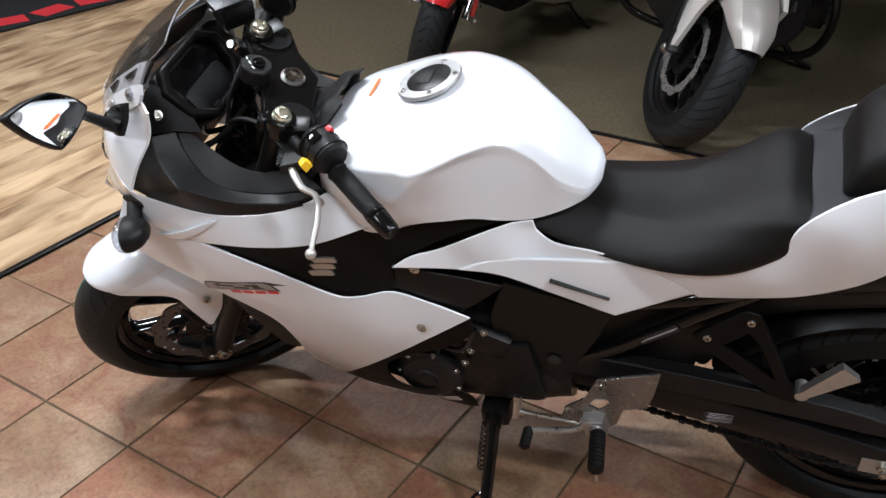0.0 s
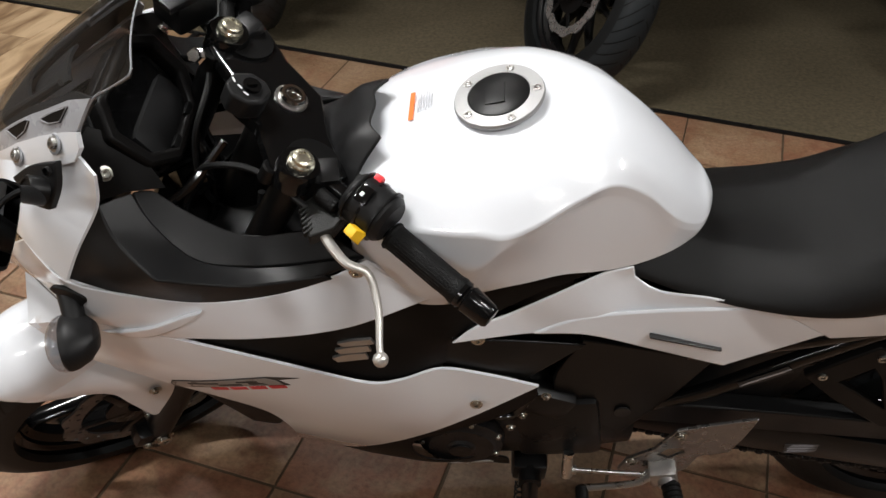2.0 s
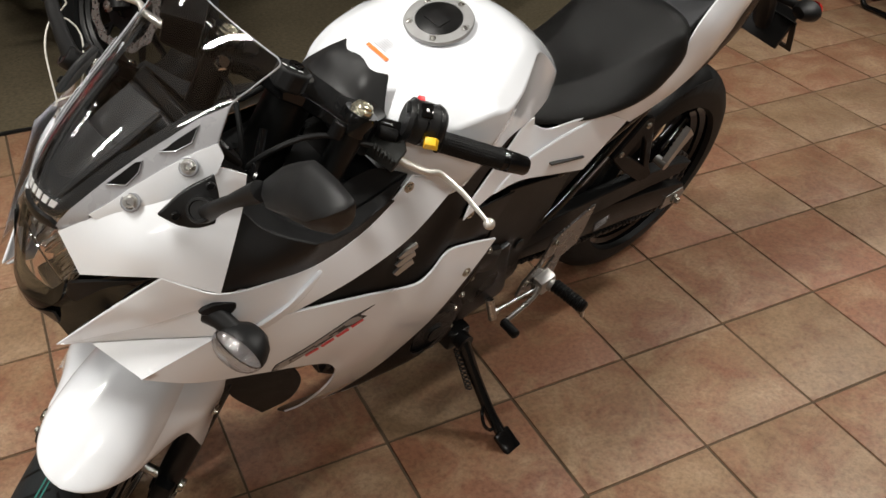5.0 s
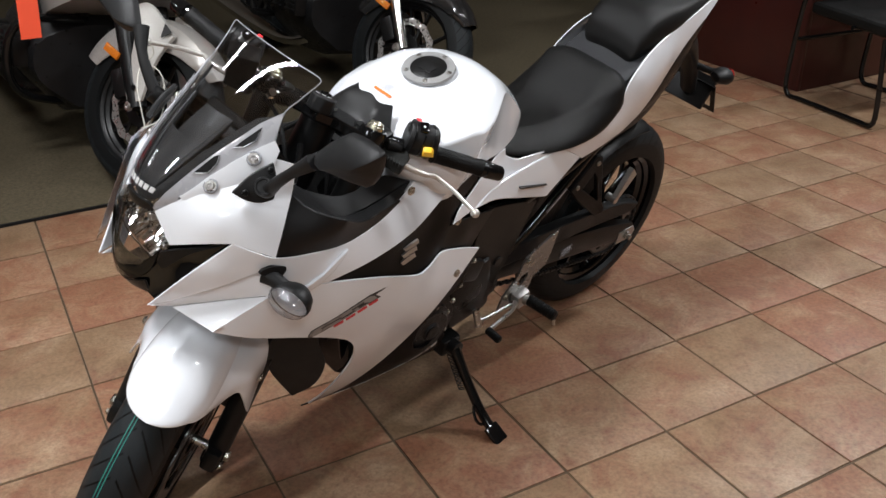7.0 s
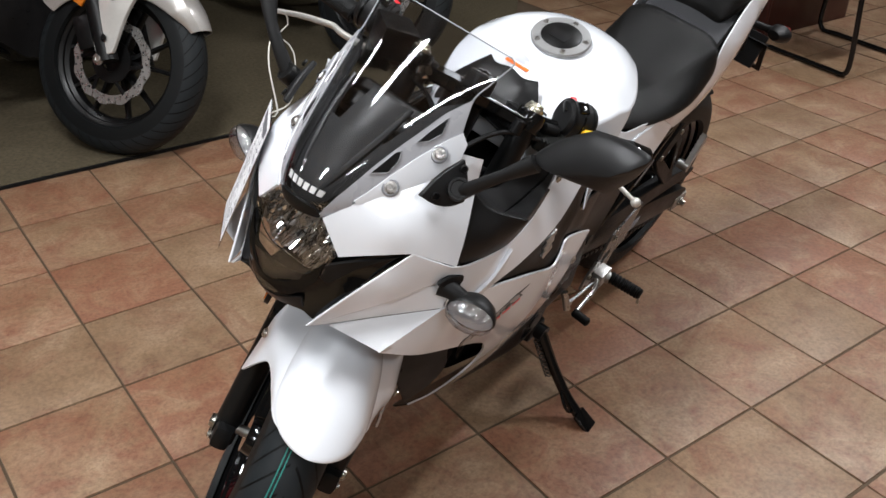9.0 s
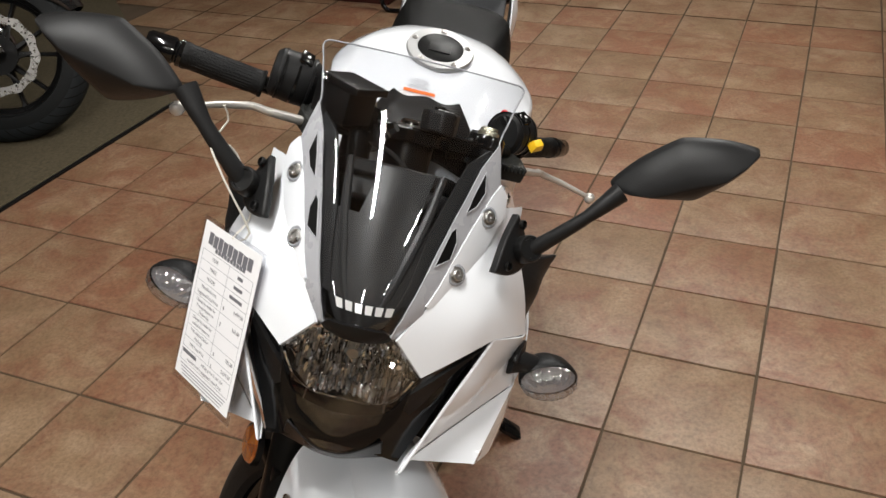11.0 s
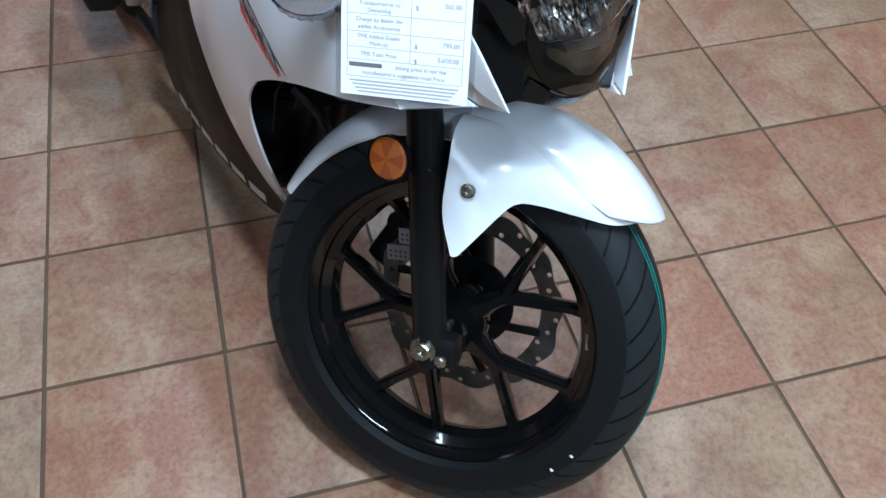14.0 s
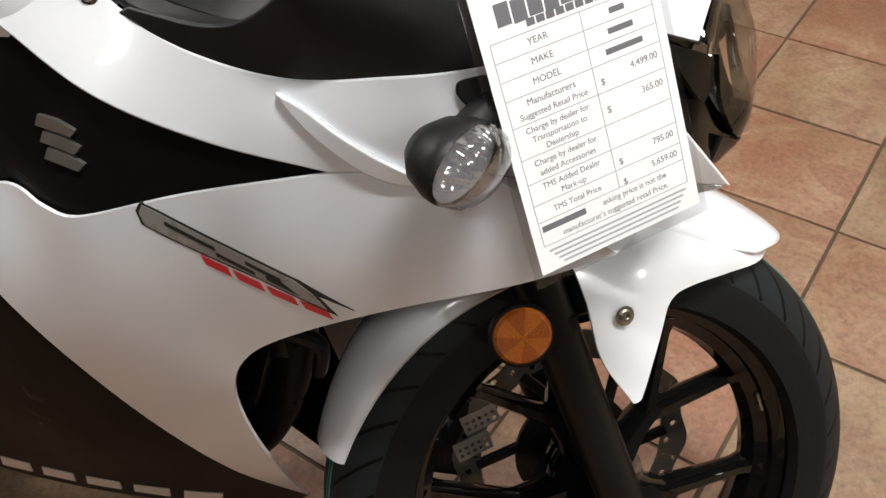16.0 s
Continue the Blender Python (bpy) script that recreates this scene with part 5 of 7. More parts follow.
# dash under the screen
DM = Matrix(((0, -.60, -.80, 1.178), (1, 0, 0, 0), (0, -.80, .60, .938), (0, 0, 0, 1))) @ pose(0, 0, 0, 0, 0, 180)
hexo = [(-.062, .062), (.062, .062), (.098, .030), (.092, -.030), (.050, -.066), (-.050, -.066), (-.092, -.030), (-.098, .030)]
hexi = [(x * .80, y * .78) for x, y in hexo]
d_ob = part("instrument_panel", plate([[(x * .97, y * .97) for x, y in hexo]], 0.030, DM @ pose(0, 0, -.052)), MATTE, bike, "black instrument housing", bevel=0.006)
part("bezel", plate([hexo, hexi], 0.022, DM @ pose(0, 0, -.022)), PANELBLACK, d_ob, "matte black display bezel", bevel=0.005)
part("display", plate([[(x * .70, y * .62) for x, y in hexo]], 0.004, DM @ pose(0, .004, -.021)), GLOSS, d_ob, "dark blank display", bevel=0.001)
part("instrument_base", block((1.20, 0, .885), (.08, .13, .07), (0, 32, 0), 0.02), MATTE, d_ob)
for s in (1, -1):
    part("dash_button", block((1.150, .03 * s, .893), (.008, .022, .012), (0, 37, 0), 0.003), SATIN, d_ob)
    part("dash_wing", shell([(1.203, .152 * s, .958, 1), (1.206, .155 * s, .918, 1), (1.182, .125 * s, .904, 1), (1.150, .098 * s, .884, 1), (1.168, .088 * s, .915), (1.196, .082 * s, .952), (1.222, .092 * s, .974, 1), (1.224, .120 * s, .968)], (-.6, .35 * s, .6), [(1.190, .112 * s, .926)], 0.005, 0.012, 0.010), PANELBLACK, bike, bevel=0.0015)
    part("dash_screw", bolt((1.199, .132 * s, .940), (-.6, .5 * s, .6), 0.006, 0.005), ZINC, bike)
loops = [[(1.12, .05, .86), (1.14, .09, .83), (1.10, .10, .78), (1.06, .07, .74)], [(1.15, -.03, .88), (1.12, .03, .80), (1.14, .06, .74)], [(1.10, -.06, .88), (1.16, -.09, .82), (1.12, -.05, .74)],
         [(1.17, .06, .88), (1.20, .02, .82), (1.16, -.04, .80)], [(1.09, .03, .90), (1.13, .07, .86), (1.16, .10, .85)], [(1.18, .09, .86), (1.12, .115, .80), (1.05, .11, .76)]]
for lp in loops:
    part("wiring", tube(bmesh.new(), lp, 0.006, 8), GLOSS, bike)
for c in ((1.13, .045, .84), (1.15, .085, .81), (1.10, -.03, .80)):
    part("connector", block(c, (.03, .022, .026), (20, 30, 40), 0.004), GLOSS, bike)

# mirrors
for s in (1, -1):
    f = lambda x, y, z: Vector((x, y * s, z))
    base = shell([(*f(1.306, .134, .930), 1), f(1.274, .139, .957), (*f(1.238, .148, .974), 1), f(1.240, .163, .948), (*f(1.252, .174, .922), 1), f(1.270, .165, .916), f(1.288, .152, .918)], (0.45, 0.75 * s, 0.45), [f(1.262, .161, .940)], 0.010, 0.010, 0.008, lift=0.003)
    mir = part("mirror", base, MATTE, bike, "black wing mirror on a stalk", bevel=0.003)
    for hole in (f(1.247, .156, .966), f(1.290, .149, .932)):
        part("mirror_hole", lathe([(0.0058, 0), (0.0058, 0.0035), (0.0046, 0.0045), (0.0042, 0.001), (0.0001, 0.001)], 16, axis_to(hole, (.45, .75 * s, .45))), SATIN, mir)
    part("mirror_boss", lathe([(0.0165, -0.008), (0.0165, 0.012), (0.0150, 0.0145), (0.0120, 0.0145), (0.0112, 0.0125), (0.0001, 0.0125)], 24, axis_to(f(1.264, .166, .944), (.62, .42 * s, .62))), SATIN, mir)
    part("mirror_stalk", tube(bmesh.new(), [f(1.262, .172, .942), f(1.264, .196, .972), f(1.260, .224, 1.004), f(1.244, .254, 1.036)], [0.0105, 0.0088, 0.0078, 0.0125], 14, 0.008, flat=1.2), MATTE, mir)
    # shell of the mirror: a rounded diamond, glass towards the rider
    # the right-hand shell is turned further down than the left-hand one
    corner = [f(1.226, .238, 1.034), f(1.219, .303, 1.108), f(1.230, .390, 1.122), f(1.203, .346, 1.032)] if s > 0 else [f(1.246, .252, 1.034), f(1.215, .340, 1.088), f(1.237, .430, 1.075), f(1.218, .350, .984)]
    mid = lambda a, b, k: a.lerp(b, k)
    ring_pts = []
    for a, b, bulge in ((corner[0], corner[1], .006), (corner[1], corner[2], .005), (corner[2], corner[3], .006), (corner[3], corner[0], .004)):
        ctr = sum(corner, Vector()) / 4
        out_ = (mid(a, b, .5) - ctr).normalized()
        ring_pts += [mid(a, b, .07), mid(a, b, .5) + out_ * bulge, mid(a, b, .93)]
    rim_ = smooth_line([tuple(v) for v in ring_pts], 0.007, True)
    ctr = sum(rim_, Vector()) / len(rim_)
    nb = (corner[2] - corner[0]).cross(corner[3] - corner[1]).normalized()
    nb = nb if nb.x < 0 else -nb
    crest = lambda v, k: ctr + (v - ctr) * k
    spine = (corner[2] - corner[0]).normalized()
    squash = lambda v, k: ctr + spine * (v - ctr).dot(spine) * (.45 + .55 * k) + ((v - ctr) - spine * (v - ctr).dot(spine)) * k
    rings = [[crest(v, .97) + nb * .004 for v in rim_], [v + nb * .001 for v in rim_], [squash(v, .97) - nb * .010 for v in rim_], [squash(v, .62) - nb * .026 for v in rim_], [squash(v, .09) - nb * .040 for v in rim_]]
    part("mirror_shell", loft(rings), MATTE, mir, "matte black mirror shell", sharp=45)
    part("mirror_glass", loft([[crest(v, .90) + nb * .0035 for v in rim_], [crest(v, .905) + nb * .0052 for v in rim_]]), MIRROR, mir, "mirror glass")

# turn signals on the fairing
for s in (1, -1):
    f = lambda x, y, z: Vector((x, y * s, z + (.010 if s < 0 else 0)))
    stalk = part("turn_signal", tube(bmesh.new(), [f(1.270, .188, .782), f(1.264, .205, .780), f(1.256, .224, .772)], [0.017, 0.014, 0.013], 14, 0.008), MATTE, bike, "dark turn signal with a clear lens")
    part("signal_foot", shell([f(1.289, .192, .797), f(1.270, .196, .806), f(1.240, .203, .797), f(1.247, .205, .784), f(1.262, .202, .780)], (.25, s, .18), [], 0.007, 0.01, 0.008, lift=0.004), MATTE, stalk, bevel=0.002)
    body = lathe([(0.0001, -0.034), (0.014, -0.031), (0.0230, -0.020), (0.0280, -0.005), (0.0288, 0.003), (0.0275, 0.006), (0.0265, 0.003)], 28)
    bowl_ = lathe([(0.0262, 0.0045), (0.021, -0.004), (0.012, -0.010), (0.005, -0.011), (0.004, 0.004), (0.0001, 0.005)], 28)
    lens = lathe([(0.0272, 0.0035), (0.0272, 0.010), (0.0245, 0.018), (0.0170, 0.025), (0.008, 0.028), (0.0001, 0.0285)], 72)
    for v in lens.verts:
        a = math.atan2(v.co.z, v.co.x)
        k = 1 + .035 * math.cos(18 * a)
        v.co.x, v.co.z = v.co.x * k, v.co.z * k
    for b in (body, lens, bowl_):
        bmesh.ops.scale(b, vec=(1.38, 1, 1), verts=b.verts)
    M = axis_to(f(1.258, .245, .760), (1, .30 * s, -.12))
    part("signal_body", body, MATTE, stalk, m=M)
    part("signal_reflector", bowl_, SIGNAL, stalk, "grey faceted reflector", m=M)
    part("signal_lens", lens, SIGLENS, stalk, "clear ribbed lens", m=M)

# fuel tank, cap and cover
TANK = [(.925, [(0, .900), (.05, .897), (.083, .886), (.106, .864, 1), (.120, .848), (.126, .828), (.128, .808)]),
        (.895, [(0, .915), (.06, .911), (.100, .899), (.133, .878, 1), (.145, .848), (.152, .818), (.155, .788)]),
        (.850, [(0, .932), (.065, .926), (.114, .910), (.152, .891, 1), (.164, .850), (.170, .808), (.170, .773)]),
        (.805, [(0, .947), (.070, .941), (.121, .924), (.163, .899, 1), (.173, .852), (.177, .806), (.170, .771)]),
        (.770, [(0, .957), (.071, .951), (.123, .933), (.168, .905, 1), (.178, .856, 1), (.172, .816), (.163, .784)]),
        (.740, [(0, .963), (.071, .957), (.126, .938), (.172, .904, 1), (.174, .890, 1), (.163, .840), (.157, .792)]),
        (.705, [(0, .967), (.070, .962), (.121, .944), (.161, .915, 1), (.157, .903, 1), (.149, .845), (.146, .792)]),
        (.660, [(0, .965), (.064, .959), (.103, .946), (.132, .928, 1), (.126, .911, 1), (.127, .846), (.129, .790)]),
        (.615, [(0, .953), (.056, .947), (.080, .939), (.102, .927, 1), (.101, .908, 1), (.107, .842), (.112, .778)]),
        (.570, [(0, .925), (.049, .919), (.068, .912), (.087, .897, 1), (.088, .880, 1), (.094, .828), (.098, .776)]),
        (.525, [(0, .886), (.042, .881), (.064, .870), (.082, .852, 1), (.083, .840, 1), (.083, .815), (.084, .788)]),
        (.490, [(0, .851), (.033, .847), (.050, .838), (.062, .823, 1), (.064, .813, 1), (.064, .808), (.063, .799)]),
        (.475, [(0, .838), (.022, .836), (.036, .830), (.045, .821, 1), (.046, .815, 1), (.046, .811), (.044, .806)]),
        (.466, [(0, .827), (.010, .826), (.016, .823), (.021, .819, 1), (.022, .816, 1), (.022, .814), (.021, .812)])]
part("fuel_tank", hull_loft(TANK, 84, 96), WHITE, bike, "glossy white fuel tank with knee recesses", sharp=75)
capm = Matrix.Translation((.752, 0, .9625)) @ Matrix.Rotation(radians(14.5), 4, "Y") @ pose(0, 0, 0, 90, 0, 0)
part("cap_ring", lathe([(0.030, 0), (0.055, 0), (0.056, 0.003), (0.0545, 0.0065), (0.0385, 0.0075), (0.037, 0.004)], 48), CAPRING, bike, "brushed filler cap ring", m=capm)
part("filler_cap", lathe([(0.0375, 0), (0.0375, 0.0075), (0.0360, 0.0085), (0.0001, 0.0088)], 40), SATIN, bike, "black filler cap", m=capm)
part("cap_flap", block((0.004, 0.0092, 0), (.024, .0025, .036), (0, 0, 0), 0.001), MATTE, bike, m=capm)
for k in range(5):
    a = 2 * math.pi * k / 5 + 0.6
    part("cap_screw", bolt(capm @ Vector((.0465 * math.cos(a), .0068, .0465 * math.sin(a))), capm.to_3x3() @ Vector((0, 1, 0)), 0.0036, 0.003), STEEL, bike)
SM = Matrix.Translation((.8475, -.014, .9352)) @ Matrix.Rotation(radians(21.5), 4, "Y")
part("warning_band", block((.0125, 0, 0.0004), (.0062, .050, .0008)), ORANGE, bike, "orange warning strip", m=SM)
for k in range(6):
    part("label_line", block((.004 - .0036 * k, -.004, 0.0004), (.0009, .036 - .006 * (k % 3), .0004)), GREYINK, bike, "small grey warning text", m=SM)
half = [(.902, .006, .942), (.905, .030, .938), (.890, .052, .939, 1), (.912, .076, .912), (.930, .100, .880), (.962, .100, .850), (.985, .070, .870), (.998, .030, .890)]
nosec = shell(half + [(x[0], -x[1], *x[2:]) for x in reversed(half)], (0.35, 0, 1), [(.925, .046, .930), (.925, -.046, .930), (.945, 0, .914), (.95, .06, .898), (.95, -.06, .898), (.95, .035, .906), (.95, -.035, .906)], 0.005, 0.009, 0.008, lift=0.004)
part("tank_front_cover", nosec, MATTE, bike, "matte black cover before the tank", bevel=0.002)

# seats and tail
SEAT = [(.570, [(0, .790), (.030, .789), (.052, .785, 1), (.082, .770), (.094, .756), (.080, .745)]),
        (.500, [(0, .777), (.026, .778), (.046, .776, 1), (.086, .761), (.110, .742), (.090, .730)]),
        (.420, [(0, .768), (.032, .770), (.056, .771, 1), (.102, .754), (.126, .734), (.100, .722)]),
        (.330, [(0, .778), (.042, .780), (.070, .781, 1), (.116, .762), (.138, .736), (.110, .722)]),
        (.250, [(0, .826), (.060, .826), (.098, .820, 1), (.130, .788), (.140, .752), (.110, .740)]),
        (.190, [(0, .866), (.08, .864), (.118, .846, 1), (.134, .802), (.130, .782), (.100, .765)]),
        (.152, [(0, .862), (.075, .860), (.106, .846, 1), (.116, .824), (.112, .806), (.080, .79)])]
part("rider_seat", hull_loft(SEAT, 40, 44), SEATSKIN, bike, "black textured rider seat", sharp=40)
panel_ = shell([(.165, .105, .842, 1), (.160, 0, .856), (.165, -.105, .842, 1), (.085, -.100, .885), (.020, -.092, .918, 1), (.016, 0, .925), (.020, .092, .918, 1), (.085, .100, .885)], (0.3, 0, 1), [(.09, 0, .893)], 0.02, 0.016, 0.014)
part("seat_step", panel_, SEATGREY, bike, "dark grey vinyl step between the seats", bevel=0.003)
BOL = [(.112, [(0, .905), (.045, .903), (.066, .896), (.072, .886), (.06, .872)]), (.100, [(0, .948), (.055, .944), (.080, .930), (.086, .900), (.07, .868)]), (.062, [(0, .984), (.060, .980), (.088, .965), (.098, .920), (.08, .885)]), (.000, [(0, .999), (.06, .996), (.088, .982), (.100, .940), (.08, .895)]),
       (-.07, [(0, .998), (.055, .995), (.082, .985), (.094, .950), (.075, .90)]), (-.17, [(0, .997), (.045, .994), (.066, .985), (.076, .955), (.06, .91)]), (-.25, [(0, .985), (.03, .983), (.045, .975), (.05, .955), (.04, .92)])]
part("pillion_seat", hull_loft(BOL, 36, 40), SEATSKIN, bike, "black raised pillion seat", sharp=60)
tail = shell([(.372, .126, .729, 1), (.300, .134, .742), (.235, .136, .762), (.184, .130, .794), (.163, .122, .850), (.103, .112, .904), (.020, .102, .940), (-.10, .090, .968), (-.25, .060, .990), (-.300, .045, 1.000, 1), (-.275, .060, .978), (-.20, .082, .950),
              (-.10, .103, .905), (-.040, .113, .856), (.010, .120, .800), (.060, .124, .752), (.130, .128, .716), (.200, .131, .698), (.290, .131, .680, 1)], (0, 1, 0.1), [(.10, .135, .80), (.20, .137, .735), (.115, .129, .866), (.01, .122, .895)], 0.004, 0.016, 0.012)
pair("tail_panel", tail, WHITE, bike, "glossy white tail panel", bevel=0.002)
under = hull_loft([(.30, [(0, .735), (.06, .735), (.11, .73), (.12, .70), (.08, .66)]), (.10, [(0, .80), (.06, .80), (.10, .78), (.118, .72), (.07, .67)]), (-.08, [(0, .90), (.05, .90), (.09, .86), (.10, .78), (.06, .72)]), (-.26, [(0, .97), (.03, .965), (.045, .95), (.05, .91), (.03, .88)])], 20, 24)
part("tail_tray", under, SATIN, bike)
part("tail_lamp", hull_loft([(-.27, [(0, .975), (.03, .972), (.045, .96), (.04, .935)]), (-.32, [(0, .968), (.025, .966), (.035, .957), (.03, .94)]), (-.335, [(0, .96), (.01, .96), (.02, .955), (.01, .947)])], 8, 20), REDLENS, bike, "red tail lamp")
plate_stay = join(tube(bmesh.new(), [(-.20, 0, .88), (-.29, 0, .83), (-.36, 0, .74), (-.40, 0, .66)], [0.035, 0.03, 0.026, 0.024], 12, flat=1.6), block((-.405, 0, .66), (.014, .15, .10), (0, -28, 0), 0.005))
part("plate_stay", plate_stay, MATTE, bike, "matte black plate holder")
part("plate_frame", plate([[(-.085, -.055), (.085, -.055), (.085, .055), (-.085, .055)], [(-.07, -.04), (.07, -.04), (.07, .04), (-.07, .04)]], 0.004, pose(-.43, 0, .64, 90, 0, -90) @ pose(0, 0, 0, -28, 0, 0)), SATIN, bike)
for s in (1, -1):
    f = lambda x, y, z: Vector((x, y * s, z))
    st = part("rear_signal", tube(bmesh.new(), [f(-.355, .02, .745), f(-.362, .07, .748), f(-.365, .085, .748)], [0.011, 0.010, 0.013], 12), MATTE, bike, "dark rear turn signal")
    body = lathe([(0.0001, -0.038), (0.015, -0.032), (0.024, -0.016), (0.028, 0.004), (0.024, 0.018), (0.0001, 0.024)], 20)
    bmesh.ops.scale(body, vec=(1.2, 1, 0.85), verts=body.verts)
    part("signal_body", body, MATTE, st, m=axis_to(f(-.368, .108, .748), (-1, .2 * s, 0)))
    part("signal_lens", lathe([(0.020, 0.0), (0.018, 0.008), (0.0001, 0.012)], 16), REDLENS, st, "red lens", m=axis_to(f(-.392, .112, .748), (-1, .2 * s, 0)))

# engine, frame and running gear
spar = lambda s: tube(bmesh.new(), [(1.04, .05 * s, .80), (.94, .10 * s, .74), (.86, .11 * s, .69), (.78, .11 * s, .64)], [0.035, 0.034, 0.032, 0.030], 14, 0.03, flat=0.7)
for s in (1, -1):
    part("frame_spar", spar(s), SATIN, bike)
    part("frame_down_tube", tube(bmesh.new(), [(1.02, .05 * s, .72), (.98, .09 * s, .58), (.93, .10 * s, .44)], 0.018, 12), SATIN, bike)
    part("subframe_rail", tube(bmesh.new(), [(.56, .105 * s, .58), (.40, .115 * s, .625), (.20, .112 * s, .700), (.0, .09 * s, .80)], 0.014, 12), GLOSS, bike, "black subframe rail")
    part("subframe_brace", tube(bmesh.new(), [(.50, .11 * s, .44), (.42, .116 * s, .50), (.345, .116 * s, .568), (.27, .114 * s, .632), (.20, .112 * s, .69)], 0.012, 12), GLOSS, bike)
crank = hull_loft([(.96, [(0, .40), (.05, .40), (.09, .37), (.095, .32), (.06, .26)]), (.90, [(0, .46), (.08, .45), (.125, .40), (.13, .33), (.08, .24)]), (.76, [(0, .50), (.08, .50), (.135, .44), (.14, .32), (.08, .225)]),
                   (.62, [(0, .50), (.08, .50), (.13, .44), (.135, .33), (.08, .235)]), (.50, [(0, .46), (.07, .45), (.115, .40), (.12, .34), (.07, .27)])], 24, 28)
eng = part("engine", crank, CAST, bike, "black cast engine")
part("cylinder_block", block((.90, 0, .52), (.15, .24, .22), (0, 18, 0), 0.02), CAST, eng)
for k in range(9):
    part("cooling_fin", block((.90 + .004 * k, 0, .45 + .016 * k), (.165, .255, .005), (0, 18, 0)), CAST, eng)
part("cylinder_head", block((.935, 0, .655), (.15, .25, .09), (0, 18, 0), 0.025), CAST, eng)
for s in (1, -1):
    cov = lathe([(0.0001, 0.030), (0.020, 0.030), (0.024, 0.026), (0.052, 0.026), (0.058, 0.020), (0.066, 0.018), (0.070, 0.0), (0.070, -0.02)], 36, axis_to((.775, .140 * s, .375), (0, s, 0)))
    part("crankcase_cover", cov, CAST, eng)
    part("cover_plug", lathe([(0.018, 0), (0.018, 0.003), (0.014, 0.004), (0.0001, 0.002)], 24, axis_to((.775, .170 * s, .375), (0, s, 0))), SATIN, eng)
    for k in range(7):
        a = 2 * math.pi * k / 7
        part("cover_bolt", bolt((.775 + .063 * math.cos(a), .156 * s, .375 + .063 * math.sin(a)), (0, s, 0), 0.0045, 0.006), ZINC, eng)
    part("sprocket_cover", join(block((.625, .125 * s, .40), (.14, .04, .17), (0, 10, 0), 0.02), block((.66, .135 * s, .49), (.10, .03, .06), (0, -20, 0), 0.012)), SATIN, eng)
    for x, z in ((.70, .545), (.69, .505), (.685, .465), (.655, .525), (.70, .425)):
        part("case_bolt", bolt((x, .150 * s, z), (0, s, 0), 0.005, 0.006), ZINC, eng)
    part("oil_line", tube(bmesh.new(), [(.80, .135 * s, .50), (.745, .155 * s, .475), (.70, .155 * s, .47), (.672, .150 * s, .53)], 0.006, 8), GLOSS, eng)
    # dark side plate between engine and swingarm
    part("pivot_plate", shell([(.615, .130 * s, .645, 1), (.52, .128 * s, .625), (.425, .124 * s, .598, 1), (.455, .126 * s, .52), (.50, .126 * s, .42), (.535, .126 * s, .345, 1), (.585, .126 * s, .34), (.61, .130 * s, .42), (.645, .135 * s, .54)], (0, s, 0), [], 0.012, 0.02, 0.014), SATIN, bike, bevel=0.002)
    part("plate_plug", lathe([(0.013, 0), (0.013, 0.003), (0.0001, 0.004)], 18, axis_to((.53, .130 * s, .455), (0, s, 0))), BLACKINK, bike)
    # rear-set bracket, peg and heel guard
    guard = plate([[(.005, -.040), (.014, -.001), (.052, .038), (.073, .100), (.110, .118), (.185, .150), (.177, .086), (.168, .043), (.124, .024), (.114, -.024), (.096, -.046), (.070, -.050), (.048, -.044)],
                   [(.058, .020), (.079, .008), (.100, .034), (.093, .048), (.072, .043)]], 0.006)
    # x runs backwards along the bike, y up
    G = Matrix(((-1, 0, 0, .520), (0, 0, s, .150 * s), (0, 1, 0, .345), (0, 0, 0, 1)))
    part("heel_guard", guard, GUARD, bike, "bare aluminium heel guard", m=G, bevel=0.0012, flip=s > 0)
    for x, z in ((.438, .434), (.498, .343)):
        part("guard_bolt", bolt((x, .157 * s, z), (0, s, 0), 0.0065, 0.006), ZINC, bike)
    part("peg_hanger", join(block((.445, .165 * s, .325), (.045, .035, .045), (0, 15, 0), 0.008), rod((.445, .155 * s, .33), (.440, .190 * s, .328), 0.015)), ALLOY, bike)
    prof = [(0.011, 0.0)] + [p for k in range(9) for p in ((0.0155, 0.006 + k * .0085), (0.0155, 0.010 + k * .0085), (0.0135, 0.0115 + k * .0085), (0.0135, 0.0135 + k * .0085))] + [(0.0145, 0.084), (0.010, 0.088)]
    part("footpeg", lathe(prof, 16, axis_to((.437, .185 * s, .330), (-.12, s, -.01))), GRIPRUB, bike, "rubber-covered rider footpeg")
    part("peg_feeler", rod((.425, .268 * s, .320), (.424, .272 * s, .300), 0.004), STEEL, bike)
    # passenger hanger and peg
    hanger = plate([[(-.292, .580), (-.263, .612), (-.215, .662), (-.190, .655), (-.167, .600), (-.122, .490), (-.100, .462), (-.104, .444), (-.136, .446), (-.234, .523)],
                    [(-.240, .568), (-.200, .540), (-.150, .503), (-.183, .583), (-.203, .609)]], 0.014)
    part("pillion_hanger", hanger, PANELBLACK, bike, "black open passenger peg bracket", m=Matrix(((-1, 0, 0, 0), (0, 0, s, .116 * s), (0, 1, 0, 0), (0, 0, 0, 1))), bevel=0.003, flip=s > 0)
    for x, z in ((.267, .584), (.203, .638)):
        part("hanger_bolt", bolt((x, .128 * s, z), (0, s, 0), 0.007, 0.006), ZINC, bike)
